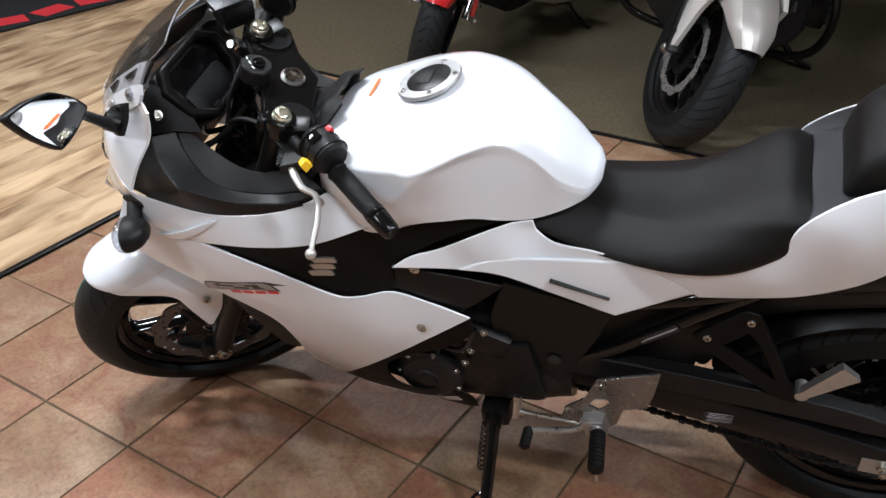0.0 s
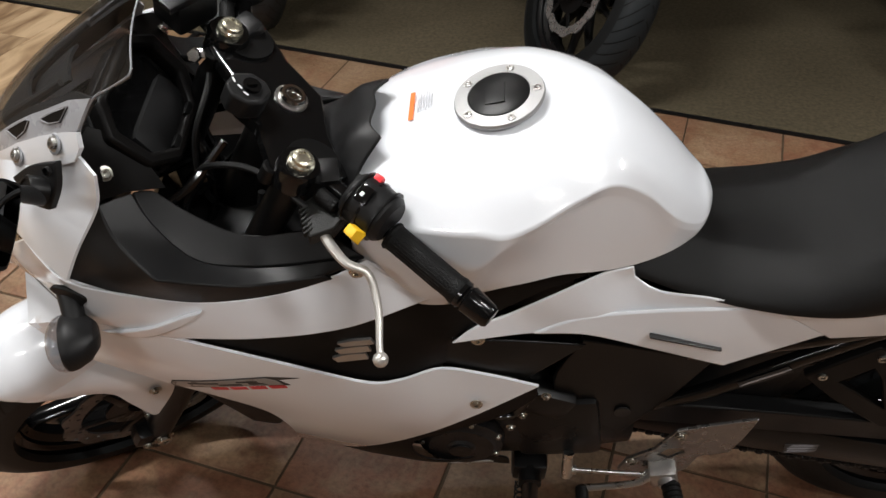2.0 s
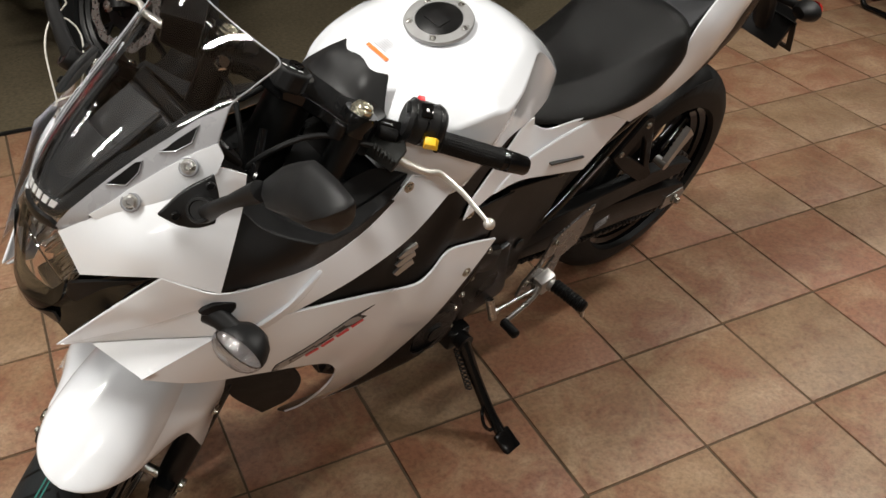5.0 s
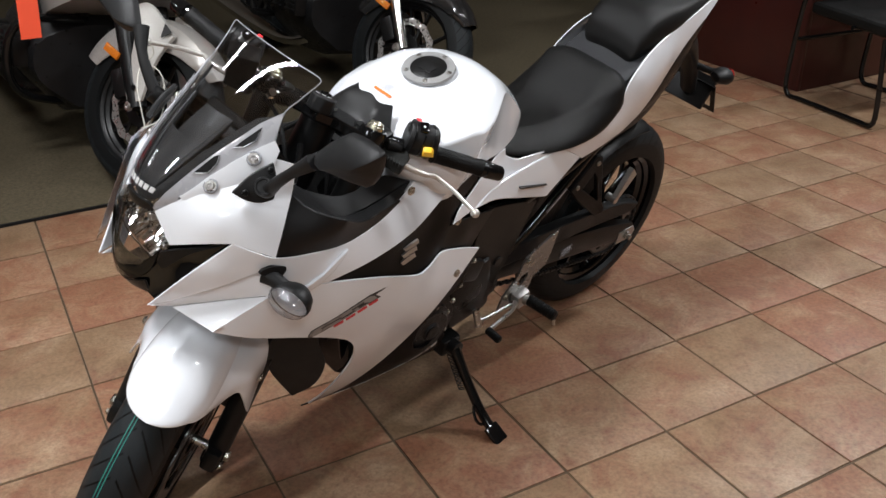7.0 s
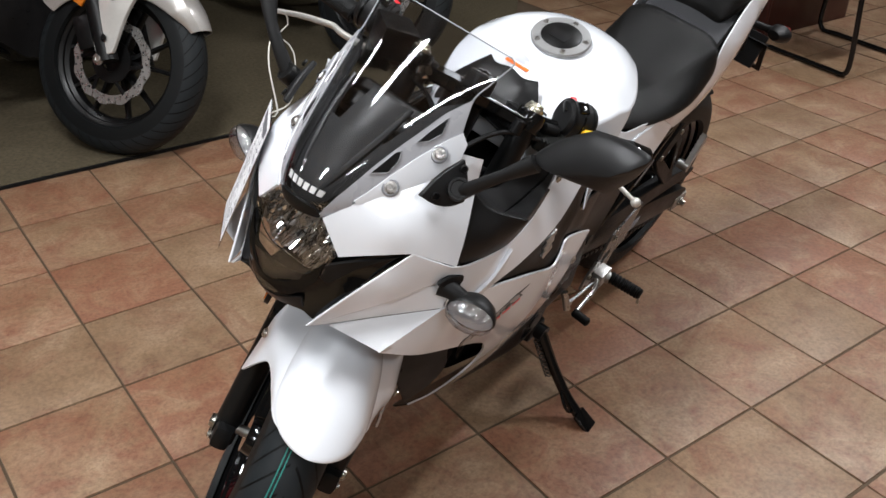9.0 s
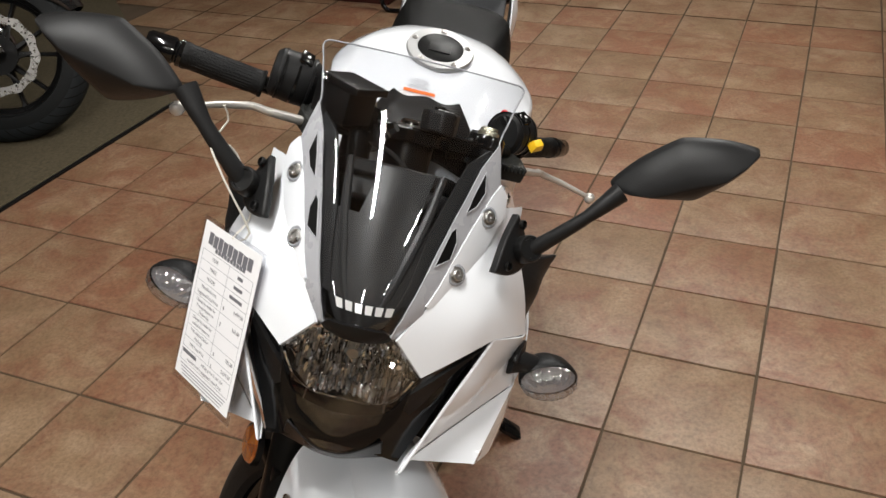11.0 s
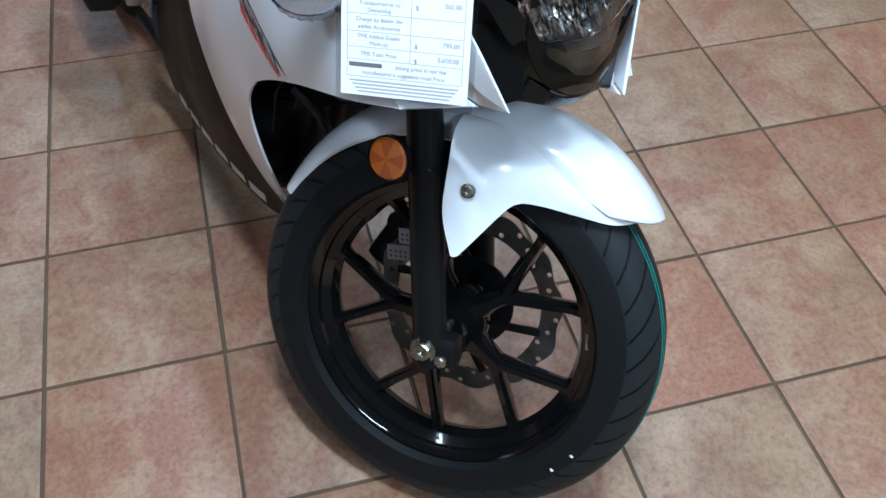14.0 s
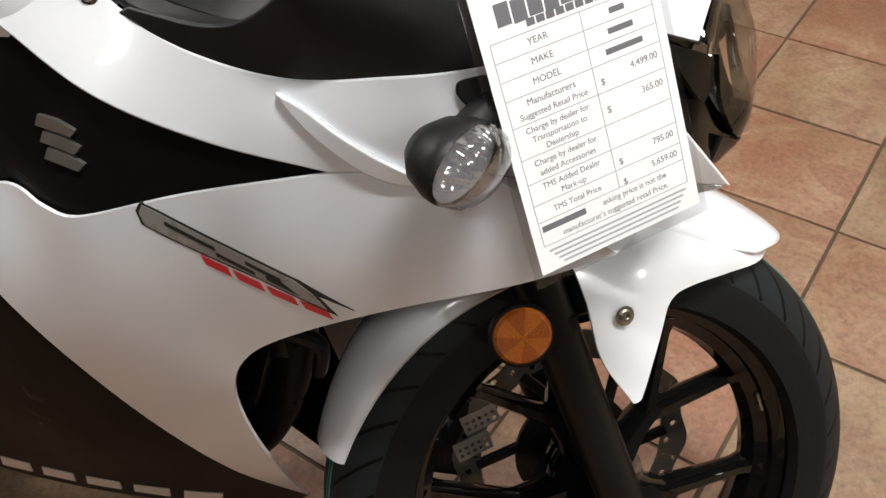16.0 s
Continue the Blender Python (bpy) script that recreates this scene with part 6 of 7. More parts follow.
    PEG = pose(.074, .157 * s, .538, 0, 46, 6 * s) @ pose(0, 0, 0, 90, 0, 0)
    part("pillion_peg", join(plate([[(-.050, -.021), (.040, -.009), (.047, 0), (.040, .009), (-.050, .021)]], .014, PEG), rod((.105, .130 * s, .505), (.105, .160 * s, .505), 0.011), *[rod(PEG @ Vector((u, -.014 + u * .12, .007 + .0075 * s)), PEG @ Vector((u, .014 - u * .12, .007 + .0075 * s)), .0022, 6) for u in (-.040, -.028, -.016, -.004, .008)]), ALLOY, bike, "folded ribbed aluminium pillion peg")
    # swingarm
    arm = loft([[Vector((x, (y + dy * w) * s, z + dz * h)) for dy, dz in ((-1, -.7), (-.7, -1), (.7, -1), (1, -.7), (1, .7), (.7, 1), (-.7, 1), (-1, .7))] for x, y, z, w, h in ((.52, .09, .40, .022, .035), (.30, .105, .375, .020, .038), (.08, .115, .345, .018, .036), (-.05, .118, .320, .018, .032), (-.10, .118, .312, .016, .022))])
    part("swingarm", arm, SATIN, bike)
    part("adjuster_nut", lathe([(0.013, 0), (0.013, 0.010), (0.009, 0.012), (0.009, 0.020), (0.0001, 0.020)], 6, axis_to((REAR.x, .134 * s, REAR.z), (0, s, 0)), ), ZINC, bike)
    part("axle_plate", plate([[(-.04, -.02), (.03, -.022), (.045, 0), (.03, .022), (-.04, .02)]], 0.004, Matrix(((-1, 0, 0, REAR.x), (0, 0, s, .133 * s), (0, 1, 0, REAR.z), (0, 0, 0, 1)))), ALLOY, bike)
arm_label = part("arm_label", block((.205, .1275, .362), (.095, .001, .030), (0, 8, 0)), TRIMGREY, bike, "small printed caution label")
for k in range(6):
    part("label_line", block((.205 + .004 * (k % 3), .1283, .351 + .0044 * k), (.086 - .012 * (k % 3), .0006, .0010), (0, 8, 0)), GREYINK, arm_label)
rail_label = part("rail_label", block((.345, .129, .571), (.078, .001, .016), (0, 41, 0)), TRIMGREY, bike, "narrow printed label on the frame rail")
for k in range(3):
    part("label_line", block((.345 - .003 * (k - 1), .1298, .571 + .0040 * (k - 1)), (.070, .0006, .0011), (0, 41, 0)), GREYINK, rail_label)
hugger = []
for i in range(15):
    a = radians(20 + i * 5.5)
    hugger.append([(REAR.x + r * math.cos(a), y, REAR.z + r * math.sin(a)) for r, y in ((.318, -.082), (.335, -.06), (.340, 0), (.335, .06), (.318, .082), (.314, .080), (.330, .058), (.335, 0), (.330, -.058), (.314, -.080))])
part("rear_hugger", loft(hugger), SATIN, bike, m=Matrix())
part("shock", join(rod((.42, 0, .62), (.38, 0, .36), 0.02), *[lathe([(0.032, 0), (0.036, 0.004), (0.032, 0.008)], 20, axis_to((.415 - .004 * k, 0, .60 - .022 * k), (.15, 0, 1)), closed=False) for k in range(10)]), GLOSS, bike)
# sprocket and chain on the left
teeth = []
for k in range(84):
    a = 2 * math.pi * k / 84
    teeth.append(((.098 + (.004 if k % 2 else -.003)) * math.cos(a), (.098 + (.004 if k % 2 else -.003)) * math.sin(a)))
part("sprocket", plate([teeth, circle(0, 0, .05, 24)] + [circle(.075 * math.cos(a), .075 * math.sin(a), .012, 12) for a in (2 * math.pi * k / 6 for k in range(6))], 0.006), DISC, bike, m=pose(REAR.x, .085, REAR.z, 90))
links = []
fs, rs_ = Vector((.585, .085, .385)), .036
for k in range(47):
    for top in (0, 1):
        a, b = (Vector((REAR.x, .085, REAR.z + .100)), fs + Vector((0, 0, rs_))) if top else (Vector((REAR.x, .085, REAR.z - .100)), fs - Vector((0, 0, rs_)))
        p = a.lerp(b, k / 46)
        p.z -= (0.012 * math.sin(math.pi * k / 46)) if not top else 0.004 * math.sin(math.pi * k / 46)
        d = b - a
        ang = -math.degrees(math.atan2(d.z, d.x))
        links.append(block(p, (.0155, .016 if k % 2 else .011, .011), (0, ang, 0), 0.003, seg=1))
for k in range(22):
    a = math.pi / 2 + math.pi * (k + .5) / 22
    links.append(block((REAR.x + .101 * math.cos(a), .085, REAR.z + .101 * math.sin(a)), (.0155, .016 if k % 2 else .011, .011), (0, -math.degrees(a) - 90, 0), 0.003, seg=1))
part("chain", join(*links), CAST, bike, "oiled drive chain")
part("chain_guard", shell([(.50, .122, .470, 1), (.25, .126, .462), (.02, .126, .440), (-.10, .126, .405, 1), (-.06, .126, .385), (.10, .126, .398), (.50, .122, .415, 1)], OUT, [], 0.03, 0.02, 0.016), MATTE, bike, bevel=0.003)
guard_in = hull_loft([(.44, [(0, .69), (.06, .69), (.085, .66), (.088, .52), (.07, .42)]), (.30, [(0, .71), (.06, .71), (.088, .68), (.09, .60), (.07, .53)]), (.12, [(0, .75), (.06, .75), (.09, .72), (.092, .66), (.07, .62)]), (-.06, [(0, .82), (.05, .82), (.08, .79), (.085, .71), (.06, .67)]), (-.20, [(0, .88), (.03, .88), (.05, .86), (.05, .82), (.03, .79)])], 20, 24)
part("shock_cover", block((.262, 0, .580), (.10, .175, .10), (0, -20, 0), 0.02), MATTE, bike)
part("spring_guard", block((.280, 0, .515), (.085, .182, .10), (0, -25, 0), 0.012), MATTE, bike)
part("battery_tray", block((.385, 0, .525), (.24, .19, .20), (0, -12, 0), 0.02), MATTE, bike)
part("radiator_duct", shell([(1.16, .14, .60, 1), (1.205, .128, .54), (1.200, .125, .46), (1.125, .112, .325, 1), (1.075, .125, .345), (1.070, .145, .42), (1.10, .152, .50), (1.12, .152, .59)], (.4, 1, 0), [], 0.006, 0.014, 0.012), MATTE, bike, "black air duct behind the front wheel", bevel=0.002)
part("rear_inner_fender", guard_in, MATTE, bike, "black inner mudguard over the rear wheel")
part("cockpit_floor", block((1.09, 0, .745), (.26, .25, .06), (0, 8, 0), 0.02), MATTE, bike)
# gear lever
part("shift_rod", rod((.60, .165, .315), (.47, .168, .318), 0.0042), STEEL, bike, "bright steel shift rod")
part("shift_joint", join(rod((.60, .150, .345), (.60, .172, .305), 0.009), rod((.600, .165, .315), (.585, .165, .315), 0.008)), STEEL, bike)
part("shift_joint", rod((.475, .165, .318), (.455, .168, .318), 0.008), STEEL, bike)
part("shift_lever", tube(bmesh.new(), [(.455, .165, .335), (.48, .178, .312), (.53, .182, .297), (.573, .184, .288)], [.008, .006, .006, .006], 10), STEEL, bike, "bare steel gear lever")
part("shift_peg", lathe([(0.008, 0), (0.011, 0.004), (0.011, 0.042), (0.006, 0.046), (0.0001, 0.046)], 14, axis_to((.573, .180, .288), (0, 1, -.05))), GRIPRUB, bike, "rubber toe peg")
# side stand, exhaust and radiator
part("stand_bracket", join(block((.655, .115, .245), (.06, .06, .05), (0, 0, 0), 0.01), rod((.655, .11, .25), (.655, .165, .25), 0.02)), SATIN, bike)
leg = tube(bmesh.new(), [(.655, .150, .252), (.652, .210, .185), (.650, .275, .125), (.648, .330, .092)], [0.016, 0.013, 0.0125, 0.013], 14, 0.01)
part("side_stand", leg, GLOSS, bike, "black steel side stand")
part("stand_foot", block((.648, .352, .0885), (.045, .085, .012), (-28, 0, 8), 0.005), GLOSS, bike)
part("stand_tang", tube(bmesh.new(), [(.652, .255, .140), (.672, .268, .140), (.682, .290, .125), (.670, .302, .110), (.652, .300, .108)], 0.004, 8), GLOSS, bike)
spring = [(.672 + .007 * math.cos(k * 1.05), .155 + .0011 * k + .007 * math.sin(k * 1.05), .240 - .0013 * k) for k in range(60)]
part("stand_spring", tube(bmesh.new(), spring, 0.0017, 5, 0.006), CAST, bike)
part("exhaust_pipe", tube(bmesh.new(), [(.985, -.05, .58), (1.03, -.05, .46), (.98, -.05, .28), (.85, -.06, .20), (.6, -.09, .21), (.42, -.13, .26)], 0.024, 14), CAST, bike)
part("exhaust_can", hull_loft([(.46, [(0, .03), (.03, .02), (.035, 0), (.02, -.03)]), (.40, [(0, .05), (.045, .035), (.05, 0), (.03, -.05)]), (.0, [(0, .065), (.05, .045), (.055, 0), (.03, -.06)]), (-.06, [(0, .055), (.04, .04), (.045, 0), (.025, -.05)])], 16, 24), SATIN, bike, "black exhaust can", m=pose(-.22, -.15, .34, 0, 22, 0))
rad = part("radiator", block((1.025, 0, .56), (.035, .26, .20), (0, -12, 0), 0.006), SATIN, bike, "black radiator")
for k in range(16):
    part("cooling_fin", block((1.045 - .0025 * k, 0, .475 + .011 * k), (.006, .24, .003), (0, -12, 0)), SATIN, rad)
for s in (1, -1):
    part("radiator_shroud", shell([(1.06, .165 * s, .50, 1), (1.10, .17 * s, .58), (1.05, .15 * s, .68, 1), (.99, .13 * s, .60), (.985, .12 * s, .44), (1.02, .14 * s, .40)], (0, s, 0), [], 0.004, 0.02, 0.016), SATIN, bike)
    part("duct", tube(bmesh.new(), [(1.06, .06 * s, .40), (1.08, .10 * s, .47), (1.05, .13 * s, .50)], 0.009, 10), SATIN, bike)
part("horn", lathe([(0.035, 0), (0.038, 0.008), (0.032, 0.016), (0.012, 0.02), (0.0001, 0.02)], 24, axis_to((1.08, -.03, .66), (1, 0, 0))), SATIN, bike)
part("airbox", block((.80, 0, .72), (.34, .20, .14), (0, 8, 0), 0.03), SATIN, bike)
part("battery_box", block((.42, 0, .60), (.26, .15, .15), (0, -10, 0), 0.02), SATIN, bike)
# ---------------------------------------------------------------- price card hung on the mirror
BL, BR = Vector((1.317, -.223, .674)), Vector((1.417, -.124, .709))
UPC = Vector((-.074, .005, .197))
ex = (BR - BL).normalized()
UPC = (UPC - ex * UPC.dot(ex)).normalized()
CM = Matrix((ex, UPC, ex.cross(UPC))).transposed().to_4x4()
CM.translation = BL.lerp(BR, 0.5) + UPC * 0.105
card = thing("price_card", BIKE @ CM, "laminated white price card tied to the mirror with string", "price card")
CW, CH = 0.138, 0.200
part("sleeve", block((0, 0, 0), (CW + .012, CH + .014, .0012), bevel=0.0004), FILM, card, "clear laminate sleeve")
part("sheet", block((0, .002, 0.0009), (CW, CH, .0005)), PAPER, card, "printed white sheet")
Z = 0.00125


def ink(x, y, w, h, mat=GREYINK, rot=0.0):
    part("print_bar", block((x, y, Z), (w, h, .0002), (0, 0, rot)), mat, card)


tops = [.068, .055, .042, .029, .010, -.013, -.031, -.047, -.060, -.078]
for y in tops:
    ink(0, y, .124, .0006)
for x in (-.062, .062):
    ink(x, (tops[0] + tops[-1]) / 2, .0006, tops[0] - tops[-1])
ink(.006, (tops[0] + tops[-2]) / 2, .0006, tops[0] - tops[-2])
for k in range(9):
    ink(-.048 + .012 * k, .084 - .001 * (k % 2), .0105, .015, CARDINK)
for k in range(10):
    ink(-.030 + .0075 * k, .0735, .0062, .005, CARDINK)
W = lambda t, x, y, size=.0066, align="CENTER": words(t, size, CARDINK, Matrix.Translation((x, y, Z)), card, "lettering", align)
W("YEAR", -.028, .0615), W("MAKE", -.028, .0485), W("MODEL", -.028, .0355)
W("Manufacturers", -.028, .0235), W("Suggested Retail Price", -.028, .0150, .0060)
W("Charge by dealer for", -.028, .0050, .0060), W("Transportation to", -.028, -.0020, .0060), W("Dealership", -.028, -.0090, .0060)
W("Charge by dealer for", -.028, -.0185, .0060), W("added Accessories", -.028, -.0260, .0060)
W("TMS Added Dealer", -.028, -.0358, .0060), W("Mark-up", -.028, -.0430, .0060), W("TMS Total Price", -.028, -.0540, .0060)
for v, y in (("4,499.00", .021), ("365.00", .001), ("795.00", -.038), ("5,659.00", -.0535)):
    W(v, .058, y, .0066, "RIGHT"), W("$", .012, y - .004, .0066)
ink(.034, .0615, .012, .004, CARDINK), ink(.034, .0485, .020, .004, CARDINK), ink(.034, .0355, .030, .004, CARDINK)
ink(-.042, -.0655, .036, .0045, CARDINK)
W("asking price is not the", .018, -.0655, .0062), W("manufacturer's suggested retail Price.", 0, -.0735, .0060)
for k in range(4):
    ink(0, -.0825 - .0038 * k, .118 - .006 * k, .0016)
tie = thing("string_tie", BIKE, "thin white string looped over the mirror stalk", "string")
knot = BIKE.inverted() @ (BIKE @ CM @ Vector((0, .100, .002)))
part("loop", tube(bmesh.new(), [knot, (1.262, -.160, .905), (1.240, -.190, .965), (1.262, -.215, .985), (1.290, -.190, .960), (1.300, -.150, .90), knot + Vector((.004, .006, 0))], 0.0013, 6, 0.008), STRING, tie)
part("loose_end", tube(bmesh.new(), [(1.262, -.215, .985), (1.25, -.20, 1.01), (1.255, -.205, 1.03)], 0.0012, 6), STRING, tie)

# ---------------------------------------------------------------- motorcycles in the row behind
def parked_bike(m, paint, label, steer=33, legs=CHROME, cover=None, flat_six=False, tag=None, crash=False, wrap=124):
    """A large touring motorcycle, nose first; x forwards, y left, z up, front axle above (0, 0)."""
    b = thing("touring_motorcycle", m, label, "motorcycle", "motorcycles parked in the row behind")
    ax = Vector((-math.sin(radians(29)), 0, math.cos(radians(29))))
    piv = Vector((0.10, 0, 0))
    S = Matrix.Translation(piv) @ Matrix.Rotation(radians(steer), 4, ax) @ Matrix.Translation(-piv)
    R = 0.325
    w = wheel("front_wheel", b, Vector((0, 0, R)), R, 0.066, 0.232, S, -1, 0.150, rim_mat=SATIN, disc_mat=DISCPALE)
    for s in (1, -1):
        y = .115 * s
        p0, p1 = Vector((0.02, y, R)), Vector((0.02, y, R)) + ax * 0.62
        part("fork_leg", rod(p0, p1, 0.027 if legs is CHROME else .036, 16), legs, b, m=S)
        part("axle_cap", bolt((0.0, .145 * s, R), (0, s, 0), 0.014, 0.012), STEEL, b, m=S)
        part("caliper", block((-.10, .085 * s, R + .07), (.07, .06, .12), (0, -30, 0), 0.015), SATIN, b, m=S)
        if cover:
            part("fork_cover", shell([(.110, .130 * s, .63, 1), (.065, .14 * s, .52), (.045, .145 * s, .36, 1), (-.010, .145 * s, .340), (-.050, .14 * s, .42), (-.06, .135 * s, .56), (-.10, .13 * s, .70, 1), (-.03, .13 * s, .72)], (0, s, 0), [(0, .150 * s, .52)], 0.02, 0.02, 0.016), cover, b, "pale painted fork cover", m=S, bevel=0.003)
            part("cover_vent", shell([(.072, .152 * s, .665, 1), (.108, .148 * s, .640, 1), (.070, .155 * s, .612, 1)], (0, s, 0), [], 0.006, 0.02, 0.016, lift=.004 * s), BLACKINK, b, "small dark vent", m=S)
            for zz in (.40, .54):
                part("cover_bolt", bolt((.005, .152 * s, zz), (0, s, 0), 0.008, 0.006), SATIN, b, m=S)
        part("amber_reflector", block((-.135, .150 * s, .505), (.080, .012, .032), (0, 20, 0), 0.004), AMBER, b, "amber side reflector", m=S)
    rings = []
    prof = [(-1, -.085), (-1.02, -.04), (-.98, -.004), (-.82, .020), (-.45, .032), (0, .037), (.45, .032), (.82, .020), (.98, -.004), (1.02, -.04), (1, -.085)]
    for i in range(29):
        t = i / 28
        a = radians(158 - t * wrap)
        wd = float(np.interp(t, [0, .3, .7, .9, 1], [.078, .092, .094, .080, .050]))
        deep = float(np.interp(t, [0, .25, .6, .85, 1], [.5, 1.0, 1.0, .55, .10]))
        row = [((R + (dr * deep if dr < 0 else dr)) * math.cos(a), wd * yy, R + (R + (dr * deep if dr < 0 else dr)) * math.sin(a)) for yy, dr in prof]
        rings.append(row + [(x * .985, y_ * .955, R + (z - R) * .985) for x, y_, z in reversed(row)])
    part("front_fender", loft(rings), paint, b, "painted front mudguard", m=S)
    # body behind the fork
    part("frame", join(tube(bmesh.new(), [(-.22, .0, .90), (-.42, .12, .62), (-.55, .14, .34), (-1.1, .14, .30)], .028, 12, .04), tube(bmesh.new(), [(-.22, .0, .90), (-.42, -.12, .62), (-.55, -.14, .34), (-1.1, -.14, .30)], .028, 12, .04)), SATIN, b)
    part("front_cowl", hull_loft([(.02, [(0, .98), (.10, .96), (.15, .90), (.10, .82)]), (-.10, [(0, 1.12), (.16, 1.08), (.24, .95), (.16, .76)]), (-.30, [(0, 1.16), (.22, 1.10), (.32, .92), (.26, .66)]), (-.50, [(0, 1.05), (.18, 1.0), (.28, .84), (.25, .60)])], 16, 28), paint, b, "painted front cowl")
    part("headlamp", lathe([(0.0001, .02), (.06, .015), (.085, 0), (.09, -.05)], 24, axis_to((.04, 0, .92), (1, 0, .1))), CHROME, b)
    part("tank", hull_loft([(-.45, [(0, 1.0), (.12, .98), (.17, .88), (.14, .74)]), (-.70, [(0, 1.04), (.14, 1.0), (.18, .88), (.14, .74)]), (-.95, [(0, .92), (.10, .90), (.14, .82), (.12, .72)])], 14, 24), paint, b)
    part("seat", hull_loft([(-.92, [(0, .82), (.12, .81), (.17, .76), (.14, .68)]), (-1.2, [(0, .78), (.15, .77), (.19, .73), (.15, .66)]), (-1.5, [(0, .88), (.14, .87), (.17, .80), (.14, .70)]), (-1.75, [(0, .90), (.12, .88), (.14, .82), (.12, .74)])], 16, 24), SEATSKIN, b)
    part("tail", hull_loft([(-1.4, [(0, .80), (.16, .76), (.2, .62), (.15, .50)]), (-1.8, [(0, .84), (.16, .78), (.2, .64), (.15, .52)]), (-2.05, [(0, .74), (.08, .72), (.11, .64), (.08, .58)])], 10, 20), paint, b)
    wheel("rear_wheel", b, Vector((-1.66, 0, .31)), .31, .085, .21, None, -1, .13, rim_mat=SATIN)
    wd = .30 if flat_six else .20
    part("engine", hull_loft([(-.40, [(0, .58), (wd * .5, .57), (wd, .50), (wd, .36), (wd * .5, .24)]), (-.52, [(0, .66), (wd * .6, .64), (wd * 1.08, .54), (wd * 1.08, .36), (wd * .6, .20)]), (-.88, [(0, .66), (wd * .6, .64), (wd * 1.05, .54), (wd * 1.05, .36), (wd * .6, .20)]), (-1.02, [(0, .58), (wd * .5, .56), (wd * .8, .48), (wd * .8, .36), (wd * .4, .24)])], 16, 28), CAST, b, "black engine")
    for s in (1, -1):
        for k in range(3):
            part("cylinder_cover", block((-.50 - .15 * k, (wd + .035) * s, .46), (.125, .11, .13), (0, 0, 0), 0.025), SATIN, b)
            for j in range(4):
                part("fin", block((-.50 - .15 * k, (wd + .090) * s, .425 + .024 * j), (.10, .012, .008), bevel=0.002), CAST, b)
        if crash:
            part("engine_guard", tube(bmesh.new(), [(-.40, .12 * s, .60), (-.36, .36 * s, .60), (-.38, .42 * s, .45), (-.42, .36 * s, .30), (-.46, .14 * s, .24)], .017, 12), CHROME if legs is CHROME else GLOSS, b)
        part("exhaust", tube(bmesh.new(), [(-.50, .20 * s, .30), (-.8, .25 * s, .22), (-1.2, .27 * s, .24), (-1.9, .28 * s, .30)], [.025, .03, .05, .055], 14, .05), CHROME if legs is CHROME else SATIN, b)
        part("footpeg", block((-.95, .32 * s, .33), (.10, .14, .025), (0, 0, 0), 0.008), GRIPRUB, b)
        part("handlebar", tube(bmesh.new(), [(-.25, .05 * s, 1.05), (-.30, .22 * s, 1.10), (-.42, .38 * s, 1.06)], .014, 10), SATIN, b, m=S)
        part("lever", tube(bmesh.new(), [(-.26, .24 * s, 1.09), (-.28, .34 * s, 1.07), (-.36, .42 * s, 1.04)], .007, 8), STEEL, b, m=S)
    part("side_stand", tube(bmesh.new(), [(-.95, .16, .26), (-.93, .25, .14), (-.91, .335, .092)], .014, 10), GLOSS, b)
    part("stand_foot", block((-.91, .35, .093), (.05, .08, .012), (-16, 0, 0), 0.004), GLOSS, b)
    if tag:
        part("hang_tag", block(m.inverted() @ Vector(tag), (.002, .075, .15), (6, 4, 8), 0), TAGRED, b, "bright red hang tag")
    return b


LEAN = -9
parked_bike(pose(-1.10, 3.17, 0, LEAN, 0, -90 + 6), SILVERP, "silver touring motorcycle parked on the carpet", 34, SATIN, SILVERLIGHT, True, (-1.390, 3.25, .705), True)
parked_bike(pose(-2.27, 3.27, 0, LEAN, 0, -90 + 2), REDP, "red cruiser motorcycle parked on the carpet", 22, CHROME, REDP, False, None, False, 132)
parked_bike(pose(0.20, 3.45, 0, LEAN, 0, -90 + 4), BLACKP, "black touring motorcycle with bright fork legs on the carpet", 30, CHROME, None, True, (-.42, 3.42, .775), False)


